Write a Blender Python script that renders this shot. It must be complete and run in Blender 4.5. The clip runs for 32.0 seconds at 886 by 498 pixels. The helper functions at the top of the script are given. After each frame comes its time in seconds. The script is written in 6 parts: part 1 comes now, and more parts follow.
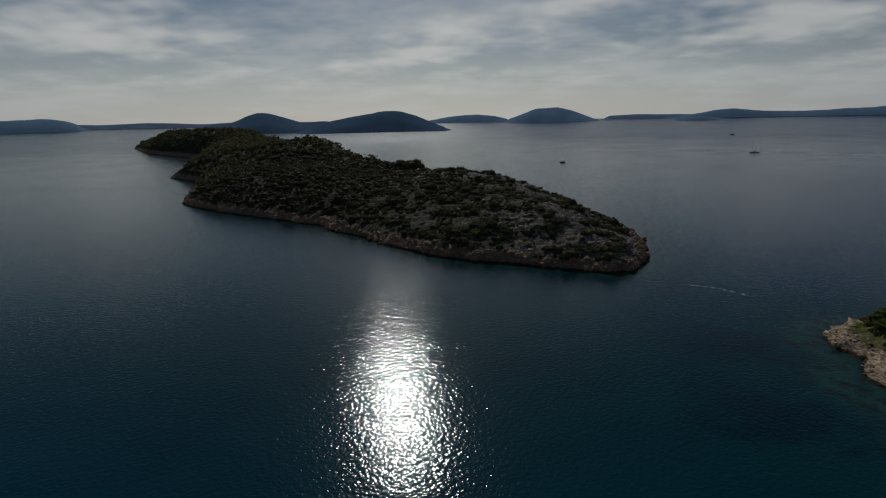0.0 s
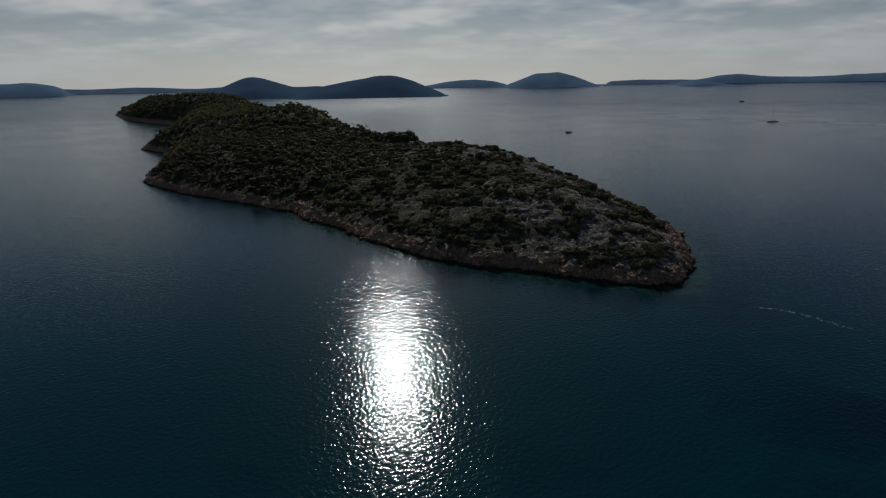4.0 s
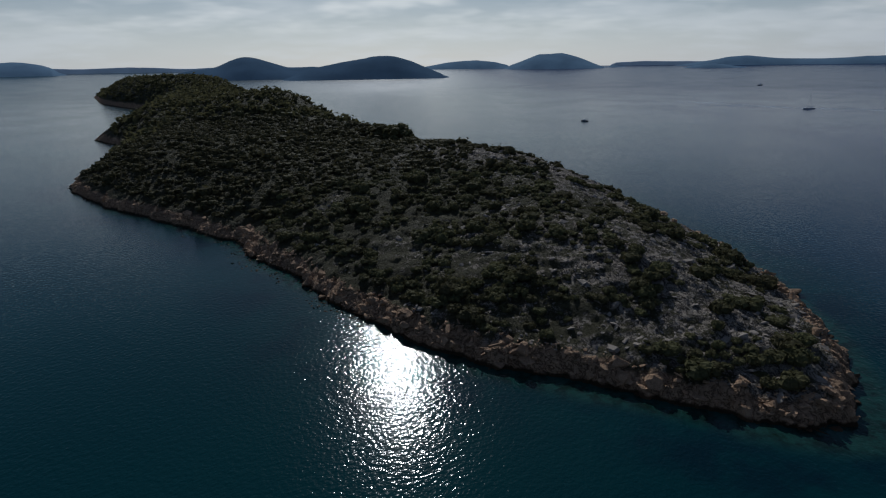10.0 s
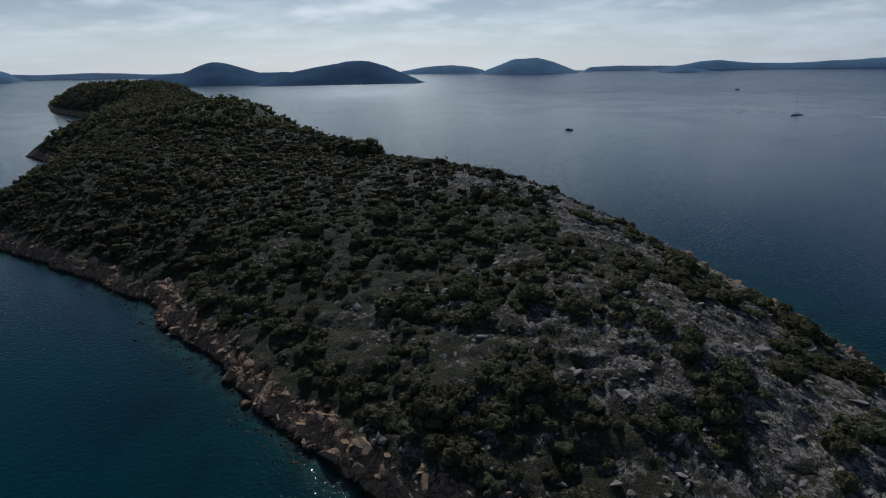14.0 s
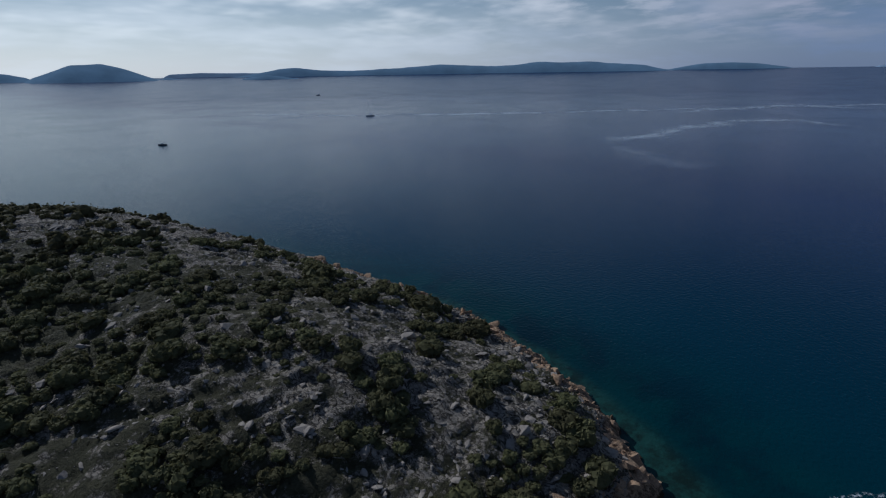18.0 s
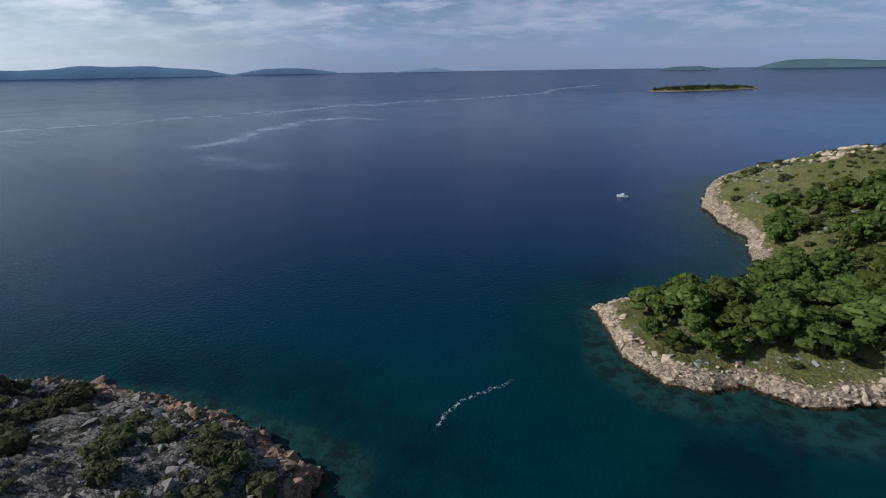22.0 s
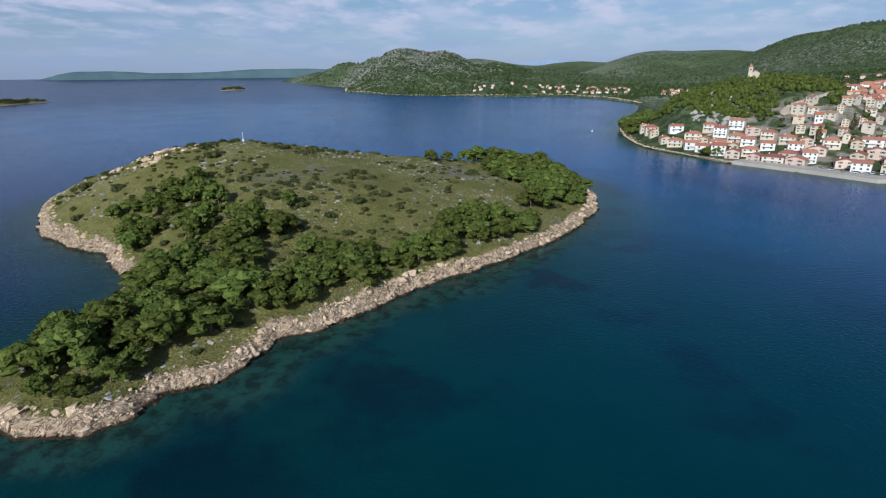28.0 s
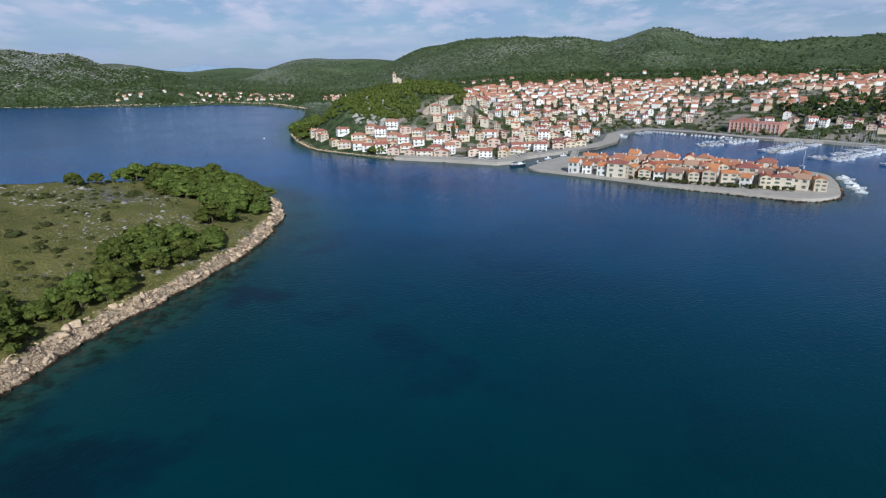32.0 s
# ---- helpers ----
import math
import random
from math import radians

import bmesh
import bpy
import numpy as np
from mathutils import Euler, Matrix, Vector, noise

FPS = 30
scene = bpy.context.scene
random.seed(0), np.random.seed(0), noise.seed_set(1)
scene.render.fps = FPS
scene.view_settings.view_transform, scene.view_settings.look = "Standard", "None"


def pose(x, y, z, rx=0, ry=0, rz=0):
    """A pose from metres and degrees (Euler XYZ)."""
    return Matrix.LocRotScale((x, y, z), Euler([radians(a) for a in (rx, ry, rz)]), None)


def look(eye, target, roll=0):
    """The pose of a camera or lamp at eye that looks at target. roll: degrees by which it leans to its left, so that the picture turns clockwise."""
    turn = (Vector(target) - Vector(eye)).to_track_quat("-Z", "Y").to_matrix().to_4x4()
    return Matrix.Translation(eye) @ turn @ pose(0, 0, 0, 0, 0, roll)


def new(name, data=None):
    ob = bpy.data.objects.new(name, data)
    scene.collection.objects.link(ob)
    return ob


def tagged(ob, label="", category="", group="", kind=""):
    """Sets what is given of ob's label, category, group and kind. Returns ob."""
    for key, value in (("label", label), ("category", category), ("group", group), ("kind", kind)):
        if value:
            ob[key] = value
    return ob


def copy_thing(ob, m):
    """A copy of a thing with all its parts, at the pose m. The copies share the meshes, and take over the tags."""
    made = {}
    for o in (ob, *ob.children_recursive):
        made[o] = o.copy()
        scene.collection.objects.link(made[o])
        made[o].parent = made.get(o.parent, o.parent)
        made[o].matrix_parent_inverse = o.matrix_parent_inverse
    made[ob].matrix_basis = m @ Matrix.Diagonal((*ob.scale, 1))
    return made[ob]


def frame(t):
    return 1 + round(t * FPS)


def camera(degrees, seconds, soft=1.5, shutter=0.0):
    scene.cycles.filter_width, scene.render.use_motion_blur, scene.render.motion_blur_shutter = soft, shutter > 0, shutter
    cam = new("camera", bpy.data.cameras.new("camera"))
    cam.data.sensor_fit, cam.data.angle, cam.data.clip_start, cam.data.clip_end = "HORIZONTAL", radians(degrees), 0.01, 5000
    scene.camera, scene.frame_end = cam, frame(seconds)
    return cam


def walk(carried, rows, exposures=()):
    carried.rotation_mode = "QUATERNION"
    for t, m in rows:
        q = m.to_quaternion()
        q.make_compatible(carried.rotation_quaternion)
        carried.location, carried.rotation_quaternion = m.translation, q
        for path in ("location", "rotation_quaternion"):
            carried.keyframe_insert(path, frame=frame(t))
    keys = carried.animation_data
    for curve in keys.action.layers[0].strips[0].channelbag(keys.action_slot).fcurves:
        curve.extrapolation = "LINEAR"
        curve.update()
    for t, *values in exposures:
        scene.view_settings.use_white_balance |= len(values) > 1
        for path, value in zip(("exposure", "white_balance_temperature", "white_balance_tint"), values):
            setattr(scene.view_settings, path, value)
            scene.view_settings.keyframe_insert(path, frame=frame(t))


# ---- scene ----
cam = camera(79.7, 32.0, 1.2)
# seconds, place (x, y, z), turn (yaw, pitch, roll)
ROWS = [
    (0, 0.97, 15.26, 55.99, 0.13, -13.71, 1.13),
    (0.5, 1.11, 20.82, 56.02, 0.12, -13.68, 1.07),
    (1, 1.33, 26.47, 56.06, 0.10, -13.66, 1.09),
    (1.5, 1.62, 32.21, 56.11, 0.06, -13.67, 1.07),
    (2, 1.83, 37.87, 56.18, 0.04, -13.65, 1.07),
    (2.5, 1.90, 43.55, 56.26, 0.01, -14.47, 1.00),
    (3, 1.84, 49.13, 56.35, -0.06, -15.44, 1.00),
    (3.5, 1.77, 54.59, 56.43, -0.11, -16.33, 1.03),
    (4, 1.75, 60.26, 56.50, -0.14, -17.22, 0.98),
    (4.5, 1.74, 66.12, 56.55, -0.16, -18.04, 0.98),
    (6.5, 1.96, 89.57, 56.76, -0.18, -19.27, 0.93),
    (7, 1.89, 95.40, 56.80, -0.22, -19.22, 0.89),
    (7.5, 1.79, 101.22, 56.83, -0.17, -19.19, 0.83),
    (8, 1.70, 106.87, 56.88, -0.19, -19.13, 0.85),
    (8.5, 1.79, 112.33, 56.96, -0.17, -19.13, 0.87),
    (9, 1.89, 118.17, 57.03, -0.13, -19.13, 0.86),
    (9.5, 1.97, 124.15, 57.09, -0.11, -19.10, 0.83),
    (10, 2.07, 129.99, 57.13, -0.10, -19.09, 0.79),
    (10.5, 2.19, 136.05, 57.16, -0.07, -19.08, 0.77),
    (11, 2.31, 141.95, 57.16, -0.05, -19.01, 0.73),
    (11.5, 2.50, 147.69, 57.14, -0.03, -18.95, 0.72),
    (12, 2.63, 153.54, 57.14, -0.11, -18.89, 0.80),
    (12.5, 2.93, 158.95, 57.21, -0.12, -18.83, 0.84),
    (13, 3.15, 163.96, 57.36, -0.14, -18.76, 0.83),
    (13.5, 3.17, 168.57, 57.61, -0.59, -18.68, 0.84),
    (15.5, 3.06, 177.75, 58.92, -16.34, -18.59, 0.95),
    (16, 3.29, 178.94, 59.15, -22.27, -18.55, 0.90),
    (16.5, 3.58, 178.99, 59.25, -28.23, -18.54, 0.90),
    (17, 3.88, 179.14, 59.30, -34.09, -18.54, 0.90),
    (17.5, 4.09, 179.32, 59.30, -38.79, -18.58, 0.90),
    (18, 4.26, 179.42, 59.30, -43.43, -18.62, 0.90),
    (18.5, 4.40, 179.43, 59.30, -48.09, -18.66, 0.90),
    (19, 4.61, 179.28, 59.30, -53.18, -18.70, 0.90),
    (19.5, 4.84, 178.98, 59.30, -58.30, -18.74, 0.90),
    (20, 4.96, 178.83, 59.30, -63.98, -18.79, 0.89),
    (20.5, 4.98, 178.88, 59.30, -69.44, -18.78, 0.87),
    (21, 5.00, 179.02, 59.30, -74.92, -18.78, 0.85),
    (21.5, 5.02, 179.16, 59.30, -80.32, -18.77, 0.83),
    (22, 5.04, 179.30, 59.30, -85.93, -18.77, 0.80),
    (22.5, 5.06, 179.42, 59.30, -91.49, -18.76, 0.78),
    (23, 5.09, 179.50, 59.30, -96.98, -18.76, 0.76),
    (23.5, 5.14, 179.56, 59.30, -101.96, -18.73, 0.71),
    (24, 5.19, 179.61, 59.30, -107.04, -18.69, 0.67),
    (24.5, 5.28, 179.63, 59.30, -112.37, -18.66, 0.62),
    (25, 5.36, 179.63, 59.30, -117.93, -18.63, 0.58),
    (25.5, 5.43, 179.63, 59.30, -123.67, -18.60, 0.53),
    (26, 5.50, 179.64, 59.30, -129.40, -18.57, 0.49),
    (26.5, 5.64, 179.66, 59.30, -135.02, -18.53, 0.49),
    (28.5, 5.84, 179.67, 59.30, -156.10, -18.36, 0.49),
    (29, 5.93, 179.67, 59.30, -161.14, -18.32, 0.49),
    (29.5, 5.94, 179.65, 59.30, -166.14, -18.27, 0.49),
    (30, 5.96, 179.60, 59.30, -171.42, -18.23, 0.49),
    (30.5, 5.98, 179.55, 59.30, -176.65, -18.18, 0.49),
    (31, 5.98, 179.51, 59.30, -181.77, -18.14, 0.49),
    (31.5, 5.98, 179.49, 59.30, -183.81, -18.09, 0.49),
    (32, 5.98, 179.48, 59.30, -184.79, -18.04, 0.49),
]
EXPOSURES = tuple((t, e, k, 8) for t, e, k in ((0.0, -1.76, 6050), (9.0, -1.38, 5650), (13.0, -1.12, 5450), (17.0, -1.05, 5250), (20.0, -0.84, 5300), (22.0, -0.46, 5450), (26.0, -0.2, 5500), (29.0, -0.12, 5600), (32.0, -0.15, 5600)))
walk(cam, [(t, pose(x, y, z, 90 + pitch, roll, yaw)) for t, x, y, z, yaw, pitch, roll in ROWS], EXPOSURES)

# ---- daylight: hazy autumn sky, one low sun ahead of the first view ----
SUN_AZ, SUN_EL = -5.9, 32.0
world = bpy.data.worlds.new("sky")
scene.world = world
world.use_nodes = True


def sky_nodes():
    nt = world.node_tree
    nt.nodes.clear()
    N, L = nt.nodes.new, nt.links.new
    out, bg = N("ShaderNodeOutputWorld"), N("ShaderNodeBackground")
    sky = N("ShaderNodeTexSky")
    sky.sky_type, sky.sun_disc = "NISHITA", False
    sky.sun_elevation, sky.sun_rotation = radians(SUN_EL), radians(SUN_AZ)
    sky.altitude, sky.air_density, sky.dust_density, sky.ozone_density = 20, 1.0, 0.5, 3.0
    co = N("ShaderNodeTexCoord")
    sep = N("ShaderNodeSeparateXYZ")
    L(co.outputs["Generated"], sep.inputs[0])
    # flat cloud deck: direction divided by its height
    zz = N("ShaderNodeMath")
    zz.operation = "MAXIMUM"
    L(sep.outputs[2], zz.inputs[0])
    zz.inputs[1].default_value = 0.0
    za = N("ShaderNodeMath")
    za.operation = "ADD"
    L(zz.outputs[0], za.inputs[0])
    za.inputs[1].default_value = 0.17
    dx, dy = N("ShaderNodeMath"), N("ShaderNodeMath")
    for d, i in ((dx, 0), (dy, 1)):
        d.operation = "DIVIDE"
        L(sep.outputs[i], d.inputs[0])
        L(za.outputs[0], d.inputs[1])
    comb = N("ShaderNodeCombineXYZ")
    L(dx.outputs[0], comb.inputs[0])
    L(dy.outputs[0], comb.inputs[1])

    def cloud(scale, lo, hi, detail, off, stretch):
        mp = N("ShaderNodeMapping")
        mp.inputs["Location"].default_value = off
        mp.inputs["Scale"].default_value = stretch
        L(comb.outputs[0], mp.inputs[0])
        nz = N("ShaderNodeTexNoise")
        nz.inputs["Scale"].default_value, nz.inputs["Detail"].default_value = scale, detail
        nz.inputs["Roughness"].default_value = 0.62
        L(mp.outputs[0], nz.inputs["Vector"])
        rp = N("ShaderNodeMapRange")
        rp.interpolation_type = "SMOOTHSTEP"
        rp.inputs[1].default_value, rp.inputs[2].default_value = lo, hi
        L(nz.outputs[0], rp.inputs[0])
        return rp.outputs[0]

    veil = cloud(1.0, 0.43, 0.66, 4, (3.1, 1.7, 0), (0.8, 1.0, 1))
    small = cloud(2.6, 0.46, 0.66, 5, (1.3, 5.2, 0), (1.0, 0.7, 1))
    puff = cloud(1.3, 0.44, 0.70, 3, (7.3, 2.2, 0), (1.0, 1.0, 1))
    low = N("ShaderNodeMapRange")
    low.inputs[1].default_value, low.inputs[2].default_value = 0.02, 0.10
    L(sep.outputs[2], low.inputs[0])
    pf = N("ShaderNodeMath")
    pf.operation = "MULTIPLY"
    L(puff, pf.inputs[0])
    L(low.outputs[0], pf.inputs[1])
    # haze towards the horizon
    hz = N("ShaderNodeMapRange")
    hz.interpolation_type = "SMOOTHSTEP"
    hz.inputs[1].default_value, hz.inputs[2].default_value = 0.0, 0.18
    hz.inputs[3].default_value, hz.inputs[4].default_value = 0.65, 0.0
    L(sep.outputs[2], hz.inputs[0])
    # clouds are brighter on the sun's side
    dot = N("ShaderNodeVectorMath")
    dot.operation = "DOT_PRODUCT"
    L(co.outputs["Generated"], dot.inputs[0])
    dot.inputs[1].default_value = (math.sin(radians(SUN_AZ)), math.cos(radians(SUN_AZ)), 0.35)
    gl = N("ShaderNodeMapRange")
    gl.interpolation_type = "SMOOTHSTEP"
    gl.inputs[1].default_value, gl.inputs[2].default_value = 0.06, 1.06
    gl.inputs[3].default_value, gl.inputs[4].default_value = 0.0, 1.0
    L(dot.outputs["Value"], gl.inputs[0])
    ccol = N("ShaderNodeMix")
    ccol.data_type = "RGBA"
    ccol.inputs[6].default_value = CLOUD_AWAY
    ccol.inputs[7].default_value = CLOUD_SUN
    L(gl.outputs[0], ccol.inputs[0])

    bright = N("ShaderNodeMix")
    bright.data_type = "RGBA"
    bright.inputs[6].default_value = (9.2, 8.8, 10.0, 1)
    bright.inputs[7].default_value = (27.0, 25.4, 22.6, 1)
    L(gl.outputs[0], bright.inputs[0])

    def mix(fac, a, b, k):
        if k != 1.0:
            m = N("ShaderNodeMath")
            m.operation = "MULTIPLY"
            L(fac, m.inputs[0])
            m.inputs[1].default_value = k
            fac = m.outputs[0]
        mx = N("ShaderNodeMix")
        mx.data_type = "RGBA"
        L(fac, mx.inputs[0])
        L(a, mx.inputs[6])
        L(b, mx.inputs[7])
        return mx.outputs[2]

    c = mix(hz.outputs[0], sky.outputs[0], ccol.outputs[2], 1.0)
    thin_up = N("ShaderNodeMapRange")
    thin_up.inputs[1].default_value, thin_up.inputs[2].default_value = 0.17, 0.36
    thin_up.inputs[3].default_value, thin_up.inputs[4].default_value = 1.0, 0.12
    L(sep.outputs[2], thin_up.inputs[0])
    vf = N("ShaderNodeMath")
    vf.operation = "MULTIPLY"
    L(veil, vf.inputs[0])
    L(thin_up.outputs[0], vf.inputs[1])
    c = mix(vf.outputs[0], c, ccol.outputs[2], 0.42)
    pf2 = N("ShaderNodeMath")
    pf2.operation = "MULTIPLY"
    L(pf.outputs[0], pf2.inputs[0])
    L(thin_up.outputs[0], pf2.inputs[1])
    c = mix(pf2.outputs[0], c, bright.outputs[2], 0.6)
    away = N("ShaderNodeMath")
    away.operation = "SUBTRACT"
    away.inputs[0].default_value = 1.0
    L(gl.outputs[0], away.inputs[1])
    sm = N("ShaderNodeMath")
    sm.operation = "MULTIPLY"
    L(small, sm.inputs[0])
    L(low.outputs[0], sm.inputs[1])
    sm3 = N("ShaderNodeMath")
    sm3.operation = "MULTIPLY"
    L(sm.outputs[0], sm3.inputs[0])
    L(thin_up.outputs[0], sm3.inputs[1])
    sm2 = N("ShaderNodeMath")
    sm2.operation = "MULTIPLY"
    L(sm3.outputs[0], sm2.inputs[0])
    L(away.outputs[0], sm2.inputs[1])
    c = mix(sm2.outputs[0], c, bright.outputs[2], 0.8)
    L(c, bg.inputs[0])
    bg.inputs[1].default_value = 0.075
    L(bg.outputs[0], out.inputs[0])


CLOUD_AWAY = (4.7, 5.8, 8.5, 1)
CLOUD_SUN = (21.4, 20.8, 19.4, 1)
sky_nodes()
sun_dir = Vector((math.sin(radians(SUN_AZ)) * math.cos(radians(SUN_EL)), math.cos(radians(SUN_AZ)) * math.cos(radians(SUN_EL)), math.sin(radians(SUN_EL))))
sun = new("sun", bpy.data.lights.new("sun", "SUN"))
sun.data.energy, sun.data.angle, sun.data.color = 4.9, radians(0.6), (1.0, 0.94, 0.86)
sun.matrix_world = look(sun_dir * 1000, (0, 0, 0))


# ---- materials ----
def material(name):
    m = bpy.data.materials.new(name)
    m.use_nodes = True
    nt = m.node_tree
    return m, nt, nt.nodes["Principled BSDF"]


def noise_fac(nt, scale, detail=4, lo=0.3, hi=0.7, rough=0.55, vec=None, w_off=0.0):
    nz = nt.nodes.new("ShaderNodeTexNoise")
    nz.inputs["Scale"].default_value, nz.inputs["Detail"].default_value, nz.inputs["Roughness"].default_value = scale, detail, rough
    if vec is None:
        geo = nt.nodes.new("ShaderNodeNewGeometry")
        vec = geo.outputs["Position"]
    if w_off:
        mp = nt.nodes.new("ShaderNodeMapping")
        mp.inputs["Location"].default_value = (w_off, w_off * 0.7, w_off * 0.3)
        nt.links.new(vec, mp.inputs[0])
        vec = mp.outputs[0]
    nt.links.new(vec, nz.inputs["Vector"])
    rp = nt.nodes.new("ShaderNodeMapRange")
    rp.interpolation_type = "SMOOTHSTEP"
    rp.inputs[1].default_value, rp.inputs[2].default_value = lo, hi
    nt.links.new(nz.outputs[0], rp.inputs[0])
    return rp.outputs[0]


def mixc(nt, fac, a, b):
    mx = nt.nodes.new("ShaderNodeMix")
    mx.data_type = "RGBA"
    for v, i in ((fac, 0), (a, 6), (b, 7)):
        if isinstance(v, (int, float)):
            mx.inputs[i].default_value = v
        elif isinstance(v, tuple):
            mx.inputs[i].default_value = (*v, 1) if len(v) == 3 else v
        else:
            nt.links.new(v, mx.inputs[i])
    return mx.outputs[2]


def mathn(nt, op, a, b=0.0):
    n = nt.nodes.new("ShaderNodeMath")
    n.operation = op
    for v, i in ((a, 0), (b, 1)):
        if isinstance(v, (int, float)):
            n.inputs[i].default_value = v
        else:
            nt.links.new(v, n.inputs[i])
    return n.outputs[0]


def attr(nt, name):
    a = nt.nodes.new("ShaderNodeAttribute")
    a.attribute_name = name
    return a.outputs["Fac"]


def ramp(nt, v, lo, hi):
    rp = nt.nodes.new("ShaderNodeMapRange")
    rp.interpolation_type = "SMOOTHSTEP"
    rp.inputs[1].default_value, rp.inputs[2].default_value = lo, hi
    nt.links.new(v, rp.inputs[0])
    return rp.outputs[0]


def bump(nt, b, height, strength, dist):
    bp = nt.nodes.new("ShaderNodeBump")
    bp.inputs["Strength"].default_value, bp.inputs["Distance"].default_value = strength, dist
    nt.links.new(height, bp.inputs["Height"])
    nt.links.new(bp.outputs[0], b.inputs["Normal"])
    return bp


def simple(name, c1, c2, scale, rough=0.8, bump_d=0.0, metal=0.0, vary=0.0, spec=0.3):
    """Two-tone surface with a fine and a coarse mottling."""
    m, nt, b = material(name)
    tc = nt.nodes.new("ShaderNodeTexCoord")
    f = noise_fac(nt, scale, 5, 0.3, 0.7, 0.6, tc.outputs["Object"])
    col = mixc(nt, f, c1, c2)
    f2 = noise_fac(nt, scale * 6, 3, 0.35, 0.75, 0.6, tc.outputs["Object"])
    dark = tuple(v * 0.72 for v in c1)
    col = mixc(nt, mathn(nt, "MULTIPLY", f2, 0.5), col, dark)
    if vary:
        oi = nt.nodes.new("ShaderNodeObjectInfo")
        hs = nt.nodes.new("ShaderNodeHueSaturation")
        nt.links.new(col, hs.inputs["Color"])
        v = nt.nodes.new("ShaderNodeMapRange")
        v.inputs[3].default_value, v.inputs[4].default_value = 1 - vary, 1 + vary
        nt.links.new(oi.outputs["Random"], v.inputs[0])
        nt.links.new(v.outputs[0], hs.inputs["Value"])
        h = nt.nodes.new("ShaderNodeMapRange")
        h.inputs[3].default_value, h.inputs[4].default_value = 0.5 - vary * 0.05, 0.5 + vary * 0.05
        nt.links.new(oi.outputs["Random"], h.inputs[0])
        nt.links.new(h.outputs[0], hs.inputs["Hue"])
        col = hs.outputs[0]
    nt.links.new(col, b.inputs["Base Color"])
    b.inputs["Roughness"].default_value, b.inputs["Metallic"].default_value = rough, metal
    b.inputs["Specular IOR Level"].default_value = spec
    if bump_d:
        bump(nt, b, f2, 0.6, bump_d)
    return m


def leafy(name, dark, light, scale):
    """Foliage: tone varies by tuft and by plant."""
    m, nt, b = material(name)
    geo = nt.nodes.new("ShaderNodeNewGeometry")
    oi = nt.nodes.new("ShaderNodeObjectInfo")
    f = noise_fac(nt, scale, 3, 0.3, 0.7)
    r = mathn(nt, "MULTIPLY", geo.outputs["Random Per Island"], 0.55)
    k = mathn(nt, "ADD", mathn(nt, "MULTIPLY", f, 0.35), r)
    col = mixc(nt, k, dark, light)
    hs = nt.nodes.new("ShaderNodeHueSaturation")
    nt.links.new(col, hs.inputs["Color"])
    v = nt.nodes.new("ShaderNodeMapRange")
    v.inputs[3].default_value, v.inputs[4].default_value = 0.75, 1.25
    nt.links.new(oi.outputs["Random"], v.inputs[0])
    nt.links.new(v.outputs[0], hs.inputs["Value"])
    h = nt.nodes.new("ShaderNodeMapRange")
    h.inputs[3].default_value, h.inputs[4].default_value = 0.485, 0.51
    nt.links.new(oi.outputs["Random"], h.inputs[0])
    nt.links.new(h.outputs[0], hs.inputs["Hue"])
    nt.links.new(hs.outputs[0], b.inputs["Base Color"])
    b.inputs["Roughness"].default_value = 0.75
    b.inputs["Specular IOR Level"].default_value = 0.05
    tr, mx = nt.nodes.new("ShaderNodeBsdfTranslucent"), nt.nodes.new("ShaderNodeMixShader")
    nt.links.new(hs.outputs[0], tr.inputs["Color"])
    mx.inputs[0].default_value = 0.3
    nt.links.new(b.outputs[0], mx.inputs[1])
    nt.links.new(tr.outputs[0], mx.inputs[2])
    nt.links.new(mx.outputs[0], nt.nodes["Material Output"].inputs["Surface"])
    return m


